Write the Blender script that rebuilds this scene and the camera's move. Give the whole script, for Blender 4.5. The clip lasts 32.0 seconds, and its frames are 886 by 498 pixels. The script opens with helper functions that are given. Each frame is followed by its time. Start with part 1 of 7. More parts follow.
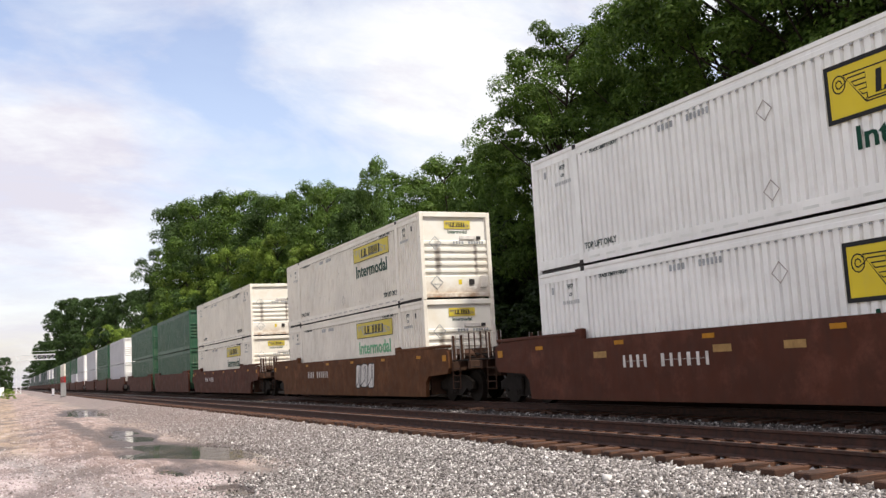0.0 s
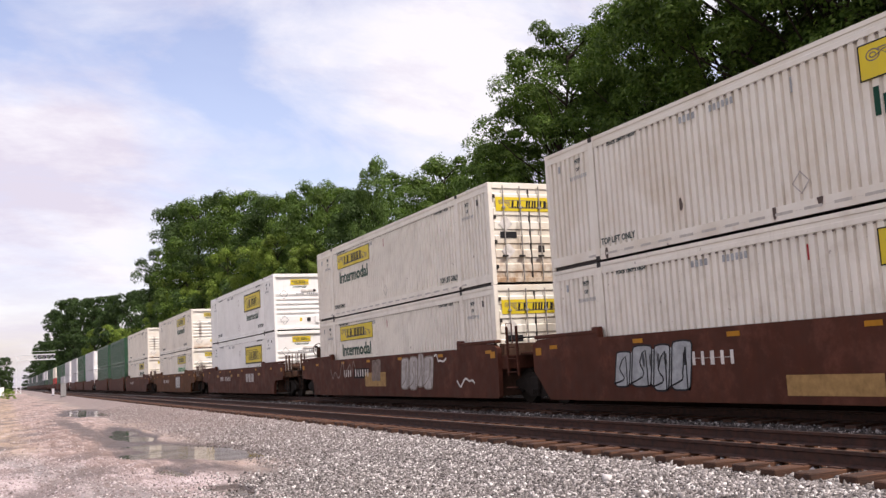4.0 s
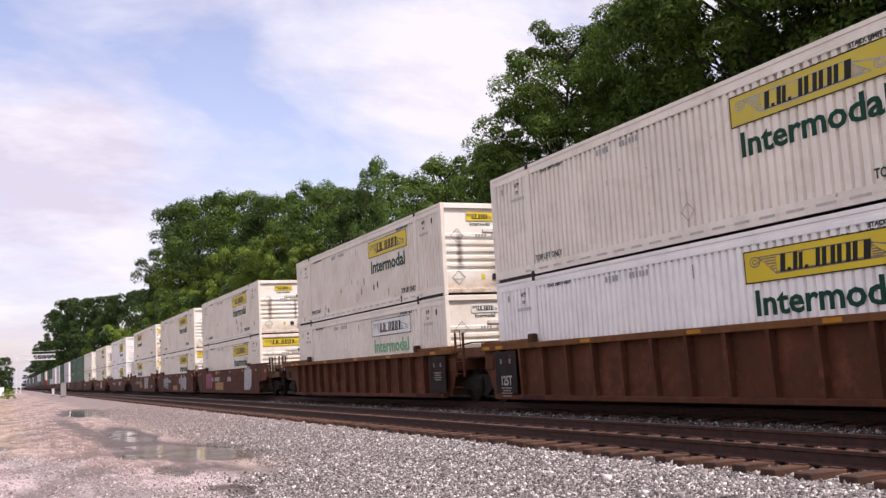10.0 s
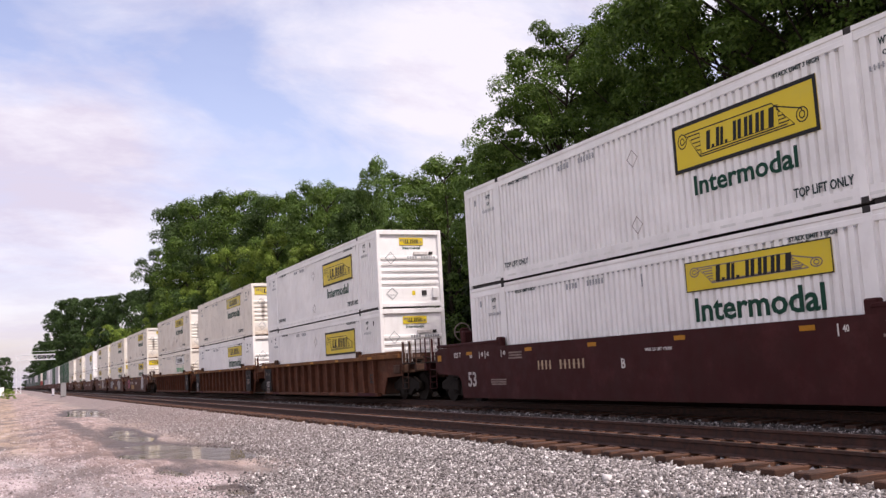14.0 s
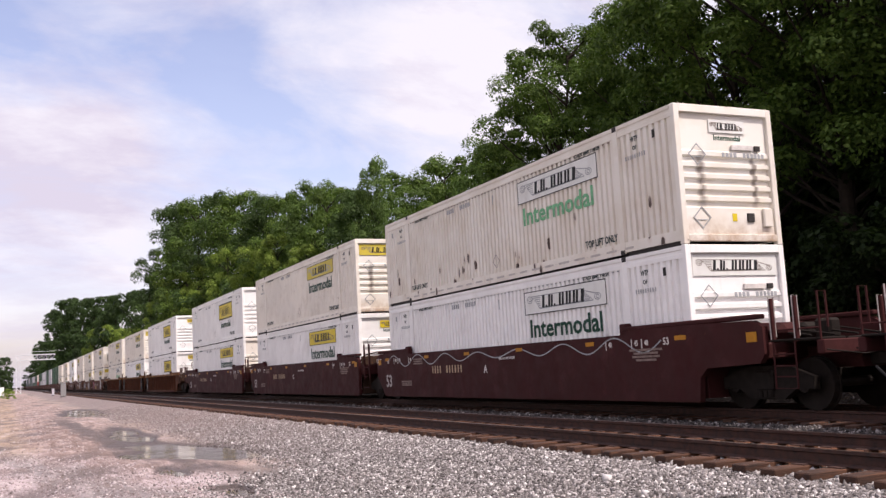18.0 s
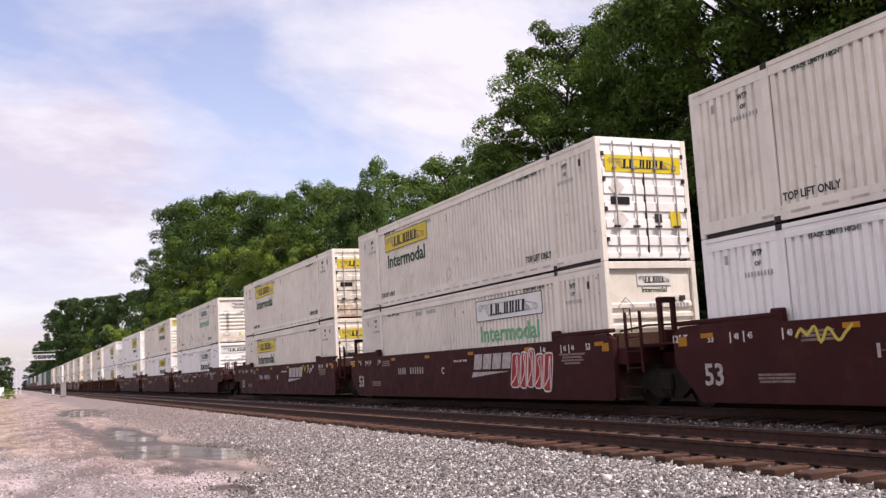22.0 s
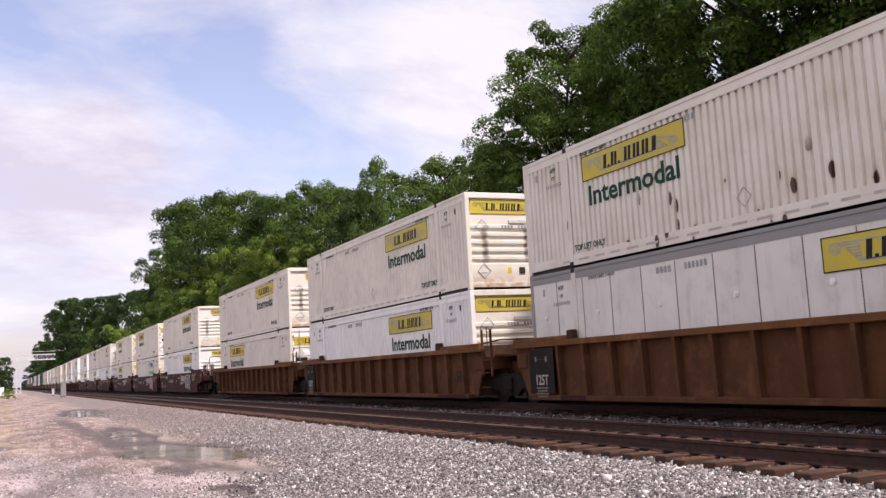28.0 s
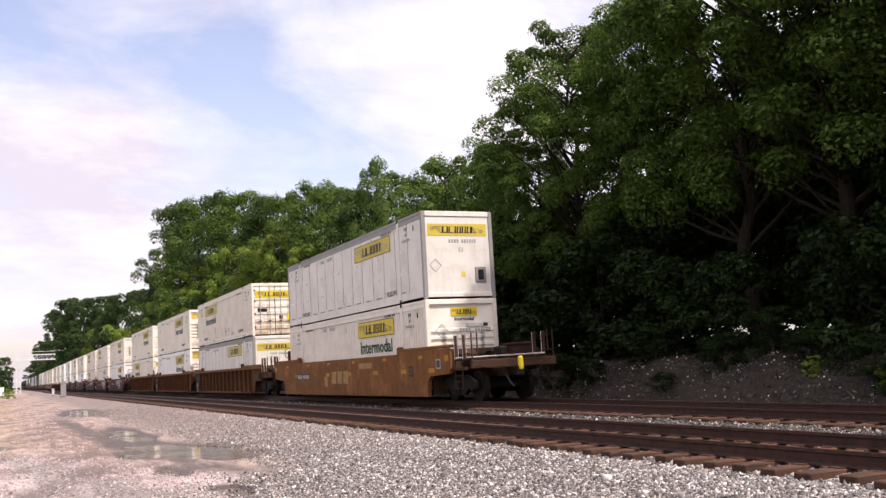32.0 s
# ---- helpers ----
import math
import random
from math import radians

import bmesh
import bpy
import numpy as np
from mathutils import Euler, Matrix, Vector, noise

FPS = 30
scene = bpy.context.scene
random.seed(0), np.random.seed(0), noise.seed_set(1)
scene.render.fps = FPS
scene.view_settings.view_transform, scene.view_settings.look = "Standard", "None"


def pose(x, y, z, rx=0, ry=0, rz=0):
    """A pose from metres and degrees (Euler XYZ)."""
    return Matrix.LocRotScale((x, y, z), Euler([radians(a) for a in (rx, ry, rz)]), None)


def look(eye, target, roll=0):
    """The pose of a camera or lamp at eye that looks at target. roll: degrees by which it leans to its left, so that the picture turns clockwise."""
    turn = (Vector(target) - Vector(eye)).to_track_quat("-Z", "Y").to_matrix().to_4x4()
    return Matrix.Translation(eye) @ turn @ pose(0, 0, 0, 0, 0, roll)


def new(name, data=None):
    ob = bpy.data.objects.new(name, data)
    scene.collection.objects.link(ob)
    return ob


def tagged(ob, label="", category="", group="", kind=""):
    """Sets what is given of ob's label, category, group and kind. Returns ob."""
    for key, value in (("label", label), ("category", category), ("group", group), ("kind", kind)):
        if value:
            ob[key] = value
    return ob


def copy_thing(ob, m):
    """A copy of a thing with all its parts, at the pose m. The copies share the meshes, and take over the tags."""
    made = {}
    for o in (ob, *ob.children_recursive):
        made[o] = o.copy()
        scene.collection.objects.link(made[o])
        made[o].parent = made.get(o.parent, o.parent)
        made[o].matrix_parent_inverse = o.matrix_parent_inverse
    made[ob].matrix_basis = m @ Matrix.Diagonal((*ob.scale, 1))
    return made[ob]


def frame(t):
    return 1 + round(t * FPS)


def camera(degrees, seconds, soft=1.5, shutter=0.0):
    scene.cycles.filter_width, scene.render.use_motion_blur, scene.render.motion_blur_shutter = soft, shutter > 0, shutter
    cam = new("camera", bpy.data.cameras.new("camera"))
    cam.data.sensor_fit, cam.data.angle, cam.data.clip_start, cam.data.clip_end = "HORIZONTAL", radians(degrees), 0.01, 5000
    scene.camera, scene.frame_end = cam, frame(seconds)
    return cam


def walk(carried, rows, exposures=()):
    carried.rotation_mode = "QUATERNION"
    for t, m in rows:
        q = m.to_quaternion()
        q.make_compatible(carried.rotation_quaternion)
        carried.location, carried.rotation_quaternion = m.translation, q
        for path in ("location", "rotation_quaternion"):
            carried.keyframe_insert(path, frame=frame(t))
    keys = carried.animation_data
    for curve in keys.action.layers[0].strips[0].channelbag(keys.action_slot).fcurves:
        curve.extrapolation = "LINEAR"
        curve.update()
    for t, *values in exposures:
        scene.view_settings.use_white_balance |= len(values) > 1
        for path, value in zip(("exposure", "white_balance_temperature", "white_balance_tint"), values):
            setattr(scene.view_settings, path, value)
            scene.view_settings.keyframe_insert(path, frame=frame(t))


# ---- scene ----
# Camera: stands still beside the track, leaning slightly to its right.
EYE = Vector((0.0, 0.0, 1.148))
YAW, PITCH = radians(24.966), radians(6.944)
AIM = EYE + Vector((math.sin(YAW) * math.cos(PITCH), math.cos(YAW) * math.cos(PITCH), math.sin(PITCH)))
cam = camera(50.18, 32.0, soft=1.4)
walk(cam, [(0.0, look(EYE, AIM, -3.1645)), (32.0, look(EYE, AIM, -3.1645))], exposures=[(0.0, 0.26, 6600, 6), (3.0, 0.20, 6600, 12), (6.0, 0.23, 6600, 17), (13.0, 0.14, 6480, 19), (20.0, 0.14, 6550, 18), (28.0, 0.16, 6550, 18), (31.0, 0.18, 6600, 16), (32.0, 0.36, 6800, 15)])

# ---- layout numbers ----
NEAR_C, FAR_C = 8.888, 13.554       # track centre lines; both run along y, rail tops at z = 0
GAUGE = 1.51                        # rail centre to rail centre
TRAIN_C = [10.96798, 0.39902, -0.11755, 0.01457, 0.00091]


def train_run(t):
    """How far the train has rolled after t seconds."""
    u = t / 16 - 1
    return t * sum(c * u ** k for k, c in enumerate(TRAIN_C))


# ---- world and sun ----
SUN_DIR = Vector((0.30, -0.48, 0.83)).normalized()


def sky_colour(tree, vec, shade=(0.68, 0.65, 0.76), lit=(0.85, 0.845, 0.90)):
    """Hazy summer sky: blue gaps between thin, drawn-out white cloud."""
    N, L = tree.nodes, tree.links
    sky = N.new("ShaderNodeTexSky")
    sky.sky_type = "NISHITA"
    sky.sun_disc = False
    sky.sun_elevation = math.asin(SUN_DIR.z)
    sky.sun_rotation = math.atan2(SUN_DIR.x, SUN_DIR.y)
    sky.dust_density = 2.0
    L.new(vec, sky.inputs[0])
    gain = N.new("ShaderNodeMix")
    gain.data_type, gain.blend_type = "RGBA", "MULTIPLY"
    gain.inputs[0].default_value = 1.0
    gain.inputs[7].default_value = (0.232, 0.199, 0.199, 1)
    L.new(sky.outputs[0], gain.inputs[6])
    sep = N.new("ShaderNodeSeparateXYZ")
    L.new(vec, sep.inputs[0])
    den = N.new("ShaderNodeMath")
    den.operation = "ADD"
    den.inputs[1].default_value = 0.42
    absz = N.new("ShaderNodeMath")
    absz.operation = "ABSOLUTE"
    L.new(sep.outputs[2], absz.inputs[0])
    L.new(absz.outputs[0], den.inputs[0])
    comb = N.new("ShaderNodeCombineXYZ")
    for k in (0, 1):
        div = N.new("ShaderNodeMath")
        div.operation = "DIVIDE"
        L.new(sep.outputs[k], div.inputs[0])
        L.new(den.outputs[0], div.inputs[1])
        L.new(div.outputs[0], comb.inputs[k])
    mp = N.new("ShaderNodeMapping")
    mp.inputs["Rotation"].default_value = (0, 0, radians(-62))
    mp.inputs["Scale"].default_value = (0.62, 1.15, 1)
    mp.inputs["Location"].default_value = (0.9, 0.2, 0)
    L.new(comb.outputs[0], mp.inputs[0])
    n1 = N.new("ShaderNodeTexNoise")
    n1.inputs["Scale"].default_value, n1.inputs["Detail"].default_value, n1.inputs["Roughness"].default_value = 3.5, 9, 0.60
    n1.inputs["Distortion"].default_value = 0.6
    L.new(mp.outputs[0], n1.inputs[0])
    r1 = N.new("ShaderNodeValToRGB")
    r1.color_ramp.elements[0].position, r1.color_ramp.elements[1].position = 0.32, 0.68
    r1.color_ramp.elements[0].color = (0.12, 0.12, 0.12, 1)
    r1.color_ramp.elements[1].color = (1, 1, 1, 1)
    def banks(total, spots):
        """Broad banks of cloud and clear spells: azimuth, elevation, width in degrees, amount."""
        for az, el, wide, amount in spots:
            dot = N.new("ShaderNodeVectorMath")
            dot.operation = "DOT_PRODUCT"
            dot.inputs[1].default_value = (math.sin(radians(az)) * math.cos(radians(el)), math.cos(radians(az)) * math.cos(radians(el)), math.sin(radians(el)))
            L.new(vec, dot.inputs[0])
            near = N.new("ShaderNodeMapRange")
            near.interpolation_type = "SMOOTHSTEP"
            near.inputs[1].default_value, near.inputs[2].default_value = math.cos(radians(wide)), 1.0
            near.inputs[4].default_value = amount
            L.new(dot.outputs["Value"], near.inputs[0])
            add = N.new("ShaderNodeMath")
            L.new(total, add.inputs[0])
            L.new(near.outputs[0], add.inputs[1])
            total = add.outputs[0]
        return total
    total = banks(n1.outputs[0], ((2.5, 22.5, 8, -0.16), (9.5, 16.4, 7, -0.11), (14.0, 13.8, 7, -0.10), (19, 12.3, 6, -0.09), (11, 21, 5, -0.07), (23, 19, 9, 0.08), (28, 16.5, 9, 0.09), (36, 26, 16, 0.10),
                                  (7.4, 19.6, 3.5, 0.11), (2.0, 16.0, 6, 0.09), (5.5, 14.6, 4, 0.08), (2.5, 9.5, 7, 0.09)))
    L.new(total, r1.inputs[0])
    n2 = N.new("ShaderNodeTexNoise")
    n2.inputs["Scale"].default_value, n2.inputs["Detail"].default_value, n2.inputs["Roughness"].default_value = 6.0, 9, 0.62
    L.new(mp.outputs[0], n2.inputs[0])
    r2 = N.new("ShaderNodeValToRGB")
    r2.color_ramp.elements[0].position, r2.color_ramp.elements[1].position = 0.36, 0.60
    r2.color_ramp.elements[0].color = (*shade, 1)
    r2.color_ramp.elements[1].color = (*lit, 1)
    L.new(banks(n2.outputs[0], ((5.0, 12.6, 4.5, -0.10), (1.0, 13.0, 4.0, -0.07), (2.0, 6.8, 5.0, -0.08), (24, 18, 12, 0.12))), r2.inputs[0])
    mix = N.new("ShaderNodeMix")
    mix.data_type = "RGBA"
    L.new(r1.outputs[0], mix.inputs[0])
    L.new(gain.outputs[2], mix.inputs[6])
    L.new(r2.outputs[0], mix.inputs[7])
    return mix.outputs[2]


def drifting_sky():
    """The part of the sky in view, a far dome patch, so that its cloud can drift."""
    m = bpy.data.materials.new("sky_and_cloud")
    m.use_nodes = True
    t = m.node_tree
    t.nodes.remove(t.nodes["Principled BSDF"])
    em = t.nodes.new("ShaderNodeEmission")
    tcn = t.nodes.new("ShaderNodeTexCoord")
    nz = t.nodes.new("ShaderNodeVectorMath")
    nz.operation = "NORMALIZE"
    t.links.new(tcn.outputs["Object"], nz.inputs[0])
    t.links.new(sky_colour(t, nz.outputs[0]), em.inputs[0])
    t.links.new(em.outputs[0], t.nodes["Material Output"].inputs[0])
    m.cycles.emission_sampling = "NONE"
    bm = bmesh.new()
    rows = [[bm.verts.new((4300 * math.sin(radians(a)) * math.cos(radians(e)), 4300 * math.cos(radians(a)) * math.cos(radians(e)), 4300 * math.sin(radians(e)))) for a in range(-20, 81, 2)] for e in range(-2, 51, 2)]
    for r0, r1 in zip(rows, rows[1:]):
        for k in range(len(r0) - 1):
            bm.faces.new((r0[k], r1[k], r1[k + 1], r0[k + 1]))
    me = bpy.data.meshes.new("backdrop_sky")
    bm.to_mesh(me)
    bm.free()
    me.materials.append(m)
    return tagged(new("backdrop_sky", me), "pale summer sky with thin drifting cloud", "sky", kind="structure")


SKY = drifting_sky()
world = bpy.data.worlds.new("sky")
scene.world = world
world.use_nodes = True
wt = world.node_tree
bg = wt.nodes["Background"]
tc = wt.nodes.new("ShaderNodeTexCoord")
wt.links.new(sky_colour(wt, tc.outputs["Generated"], (0.76, 0.675, 0.65), (0.92, 0.86, 0.81)), bg.inputs[0])
bg.inputs[1].default_value = 1.12

sun = new("sun", bpy.data.lights.new("sun", "SUN"))
sun.data.energy, sun.data.angle, sun.data.color = 4.35, radians(1.5), (1.0, 0.95, 0.87)
sun.matrix_world = look(SUN_DIR * 50, (0, 0, 0))


# ---- materials ----
def mat_new(name):
    m = bpy.data.materials.new(name)
    m.use_nodes = True
    t = m.node_tree
    return m, t, t.nodes["Principled BSDF"]


def noise_node(t, vec, scale, detail=4, rough=0.55):
    n = t.nodes.new("ShaderNodeTexNoise")
    n.inputs["Scale"].default_value, n.inputs["Detail"].default_value, n.inputs["Roughness"].default_value = scale, detail, rough
    if vec:
        t.links.new(vec, n.inputs["Vector"])
    return n.outputs["Fac"]


def ramp(t, fac, stops):
    r = t.nodes.new("ShaderNodeValToRGB")
    els = r.color_ramp.elements
    while len(els) < len(stops):
        els.new(0.5)
    for e, (p, c) in zip(els, stops):
        e.position = p
        e.color = (c, c, c, 1) if isinstance(c, (int, float)) else (*c, 1)
    t.links.new(fac, r.inputs[0])
    return r.outputs[0]


def mixc(t, fac, a, b, mode="MIX"):
    m = t.nodes.new("ShaderNodeMix")
    m.data_type, m.blend_type = "RGBA", mode
    for sock, v in ((m.inputs[0], fac), (m.inputs[6], a), (m.inputs[7], b)):
        if isinstance(v, (int, float)):
            sock.default_value = v
        elif isinstance(v, tuple):
            sock.default_value = (*v, 1)
        else:
            t.links.new(v, sock)
    return m.outputs[2]


def math_node(t, op, a, b=0.0):
    m = t.nodes.new("ShaderNodeMath")
    m.operation = op
    for sock, v in ((m.inputs[0], a), (m.inputs[1], b)):
        if isinstance(v, (int, float)):
            sock.default_value = v
        else:
            t.links.new(v, sock)
    return m.outputs[0]


def bump(t, b, height, strength, dist):
    n = t.nodes.new("ShaderNodeBump")
    n.inputs["Strength"].default_value, n.inputs["Distance"].default_value = strength, dist
    t.links.new(height, n.inputs["Height"])
    t.links.new(n.outputs[0], b.inputs["Normal"])


def own_coords(t, stretch=(1, 1, 1)):
    """Object coordinates, shifted at random from object to object."""
    tcn = t.nodes.new("ShaderNodeTexCoord")
    inf = t.nodes.new("ShaderNodeObjectInfo")
    off = t.nodes.new("ShaderNodeVectorMath")
    off.operation = "ADD"
    k = t.nodes.new("ShaderNodeMath")
    k.operation = "MULTIPLY"
    k.inputs[1].default_value = 57.0
    t.links.new(inf.outputs["Random"], k.inputs[0])
    t.links.new(tcn.outputs["Object"], off.inputs[0])
    t.links.new(k.outputs[0], off.inputs[1])
    mp = t.nodes.new("ShaderNodeMapping")
    mp.inputs["Scale"].default_value = stretch
    t.links.new(off.outputs[0], mp.inputs[0])
    return off.outputs[0], mp.outputs[0], inf.outputs["Random"]


def painted(name, colour, rust=0.3, rough=0.5, rust_colour=(0.12, 0.045, 0.02), grime=0.35, grime_colour=(0.30, 0.24, 0.19), streak=0.4, gloss=0.35, cover=0.50, scuff=0.0):
    """Weathered paint on steel: grime, vertical streaks, chips of rust."""
    m, t, b = mat_new(name)
    v, vs, rnd = own_coords(t, (2.2, 2.2, 0.22))
    tone = ramp(t, noise_node(t, v, 0.55, 3), [(0.3, 0.90), (0.7, 1.05)])
    col = mixc(t, 1.0, colour, tone, "MULTIPLY")
    g = ramp(t, noise_node(t, v, 1.7, 7, 0.66), [(cover, 0.0), (cover + 0.28, 1.0)])
    col = mixc(t, math_node(t, "MULTIPLY", g, grime), col, grime_colour)
    s = ramp(t, noise_node(t, vs, 2.6, 5, 0.6), [(cover + 0.04, 0.0), (cover + 0.30, 1.0)])
    col = mixc(t, math_node(t, "MULTIPLY", s, streak), col, grime_colour)
    if scuff:
        pale = ramp(t, noise_node(t, v, 1.1, 8, 0.72), [(0.52, 0.0), (0.70, scuff)])
        col = mixc(t, pale, col, tuple(min(1.0, c * 2.1 + 0.01) for c in colour))
    r = ramp(t, noise_node(t, v, 5.5, 6, 0.62), [(0.72 - 0.16 * rust, 0.0), (0.745 - 0.16 * rust, 1.0)])
    col = mixc(t, math_node(t, "MULTIPLY", r, min(1.0, rust * 2.2)), col, rust_colour)
    t.links.new(col, b.inputs["Base Color"])
    rr = ramp(t, noise_node(t, v, 3.0, 4), [(0.3, rough - 0.08), (0.7, rough + 0.14)])
    t.links.new(rr, b.inputs["Roughness"])
    b.inputs["Specular IOR Level"].default_value = gloss
    bump(t, b, noise_node(t, v, 38.0, 3), 0.10, 0.01)
    return m


def plain(name, colour, rough=0.6, metal=0.0, var=0.12, scale=6.0):
    m, t, b = mat_new(name)
    v, vs, rnd = own_coords(t)
    tone = ramp(t, noise_node(t, v, scale, 5, 0.6), [(0.3, 1.0 - var), (0.7, 1.0 + var)])
    t.links.new(mixc(t, 1.0, colour, tone, "MULTIPLY"), b.inputs["Base Color"])
    b.inputs["Roughness"].default_value, b.inputs["Metallic"].default_value = rough, metal
    b.inputs["Specular IOR Level"].default_value = 0.15
    return m


def end_stained(name, colour, soot=0.7, foot_top=0.62, foot_dark=0.9):
    """White paint with sooty rub marks across the ribs and a rusty foot."""
    m, t, b = mat_new(name)
    v, vs, rnd = own_coords(t, (2.2, 2.2, 0.5))
    tcn = t.nodes.new("ShaderNodeTexCoord")
    sp = t.nodes.new("ShaderNodeSeparateXYZ")
    t.links.new(tcn.outputs["Object"], sp.inputs[0])
    n = noise_node(t, v, 3.2, 6, 0.65)
    col = mixc(t, ramp(t, noise_node(t, v, 1.1, 5), [(0.45, 0.0), (0.75, 0.5)]), colour, (0.62, 0.50, 0.34))
    def near(c, w):
        d = math_node(t, "ABSOLUTE", math_node(t, "SUBTRACT", sp.outputs[0], c))
        return ramp_range(t, math_node(t, "ADD", d, math_node(t, "MULTIPLY", math_node(t, "SUBTRACT", n, 0.5), 0.22)), w, w * 0.2)
    high = math_node(t, "MULTIPLY", ramp_range(t, sp.outputs[2], 0.70, 1.0), ramp_range(t, sp.outputs[2], 2.1, 1.7))
    both = math_node(t, "ADD", near(-0.66, 0.13), near(0.74, 0.09))
    col = mixc(t, math_node(t, "MULTIPLY", math_node(t, "MULTIPLY", both, high), soot), col, (0.085, 0.048, 0.028))
    foot = math_node(t, "MULTIPLY", ramp_range(t, sp.outputs[2], foot_top, 0.08), ramp(t, n, [(0.34, 0.15), (0.66, foot_dark)]))
    col = mixc(t, foot, col, (0.30, 0.155, 0.06))
    t.links.new(col, b.inputs["Base Color"])
    b.inputs["Roughness"].default_value = 0.5
    return m


def ramp_range(t, v, a, c):
    n = t.nodes.new("ShaderNodeMapRange")
    n.inputs[1].default_value, n.inputs[2].default_value = a, c
    t.links.new(v, n.inputs[0])
    return n.outputs[0]


def spotted(name, colour, rare=0.40):
    """White paint broken by separate rust wounds with short runs below them."""
    m, t, b = mat_new(name)
    v, vs, rnd = own_coords(t, (1, 1, 0.45))
    vo = t.nodes.new("ShaderNodeTexVoronoi")
    vo.inputs["Scale"].default_value = 2.9
    t.links.new(vs, vo.inputs["Vector"])
    bw = t.nodes.new("ShaderNodeRGBToBW")
    t.links.new(vo.outputs["Color"], bw.inputs[0])
    d = math_node(t, "ADD", vo.outputs["Distance"], math_node(t, "MULTIPLY", math_node(t, "SUBTRACT", noise_node(t, v, 9.0, 4), 0.5), 0.16))
    pick = ramp(t, bw.outputs[0], [(rare - 0.02, 0.0), (rare, 1.0)])
    tcn = t.nodes.new("ShaderNodeTexCoord")
    sp = t.nodes.new("ShaderNodeSeparateXYZ")
    t.links.new(tcn.outputs["Object"], sp.inputs[0])
    low = ramp_range(t, sp.outputs[2], 1.45, 1.0)
    spot = math_node(t, "MULTIPLY", math_node(t, "MULTIPLY", ramp_range(t, d, 0.20, 0.17), pick), low)
    halo = math_node(t, "MULTIPLY", math_node(t, "MULTIPLY", ramp_range(t, d, 0.34, 0.08), pick), low)
    col = mixc(t, ramp(t, noise_node(t, v, 0.9, 6, 0.6), [(0.4, 0.0), (0.8, 0.7)]), colour, (0.56, 0.47, 0.36))
    col = mixc(t, math_node(t, "MULTIPLY", halo, 0.45), col, (0.40, 0.24, 0.12))
    col = mixc(t, spot, col, (0.055, 0.028, 0.018))
    t.links.new(col, b.inputs["Base Color"])
    b.inputs["Roughness"].default_value = 0.55
    return m


WHITE = painted("white_paint", (0.86, 0.845, 0.825), rust=0.05, grime=0.16, streak=0.14)
CREAM = painted("worn_white_paint", (0.79, 0.735, 0.655), rust=0.25, grime=0.42, streak=0.30, grime_colour=(0.42, 0.35, 0.27))
RUSTY = painted("rust_stained_white_paint", (0.72, 0.685, 0.63), rust=0.42, grime=0.6, streak=0.5, grime_colour=(0.38, 0.27, 0.17))
END_DIRTY = end_stained("soot_stained_white_paint", (0.78, 0.75, 0.69))
DOOR_DIRTY = end_stained("rusty_door_paint", (0.76, 0.72, 0.64), 0.45, 1.5, 1.0)
SPOTTED = spotted("rust_spotted_white_paint", (0.76, 0.715, 0.645), 0.42)
FLECKED = spotted("lightly_rust_flecked_paint", (0.75, 0.70, 0.63), 0.62)
LILAC = painted("pale_grey_paint", (0.50, 0.49, 0.53), rust=0.1, grime=0.2)
GREEN = painted("green_paint", (0.020, 0.074, 0.040), rust=0.08, grime=0.15)
DARK_GREEN = painted("dark_grey_green_paint", (0.06, 0.085, 0.085), rust=0.1, grime=0.2)
GREY_RAIL = painted("grey_metal_trim", (0.26, 0.255, 0.255), rust=0.1, grime=0.3)
BROWN = painted("brown_car_paint", (0.084, 0.029, 0.018), rust=0.25, grime=0.45, grime_colour=(0.045, 0.022, 0.016), rough=0.7, gloss=0.12, cover=0.42, scuff=0.5)
MAROON = painted("maroon_car_paint", (0.048, 0.0125, 0.0125), rust=0.12, grime=0.35, grime_colour=(0.035, 0.014, 0.012), rough=0.7, gloss=0.12, cover=0.42, scuff=0.35)
ORANGE = painted("faded_orange_car_paint", (0.205, 0.090, 0.032), rust=0.6, grime=0.62, grime_colour=(0.110, 0.050, 0.020), rough=0.75, streak=0.6, gloss=0.12, cover=0.42, scuff=0.5)
CHORD = painted("worn_orange_chord_paint", (0.165, 0.072, 0.027), rust=0.55, grime=0.7, grime_colour=(0.085, 0.040, 0.020), rough=0.75, streak=0.3, gloss=0.12, cover=0.42, scuff=0.5)
TAN = painted("faded_brown_car_paint", (0.104, 0.038, 0.021), rust=0.6, grime=0.8, grime_colour=(0.060, 0.028, 0.017), rough=0.75, streak=0.55, gloss=0.12, cover=0.42, scuff=0.5)
AMBER = painted("weathered_amber_car_paint", (0.108, 0.045, 0.020), rust=0.6, grime=0.75, grime_colour=(0.070, 0.032, 0.017), rough=0.75, streak=0.55, gloss=0.12, cover=0.42, scuff=0.5)
GEAR = painted("rusty_platform_and_sill_shade_paint", (0.060, 0.032, 0.022), rust=0.5, grime=0.5, grime_colour=(0.03, 0.017, 0.012), rough=0.8, gloss=0.12, cover=0.42, scuff=0.5)
PLATE = painted("dull_white_plate_paint", (0.72, 0.69, 0.65), rust=0.15, grime=0.5, streak=0.55, grime_colour=(0.40, 0.37, 0.34))
YELLOW = painted("banner_yellow", (0.66, 0.50, 0.016), rust=0.0, grime=0.14, streak=0.1)
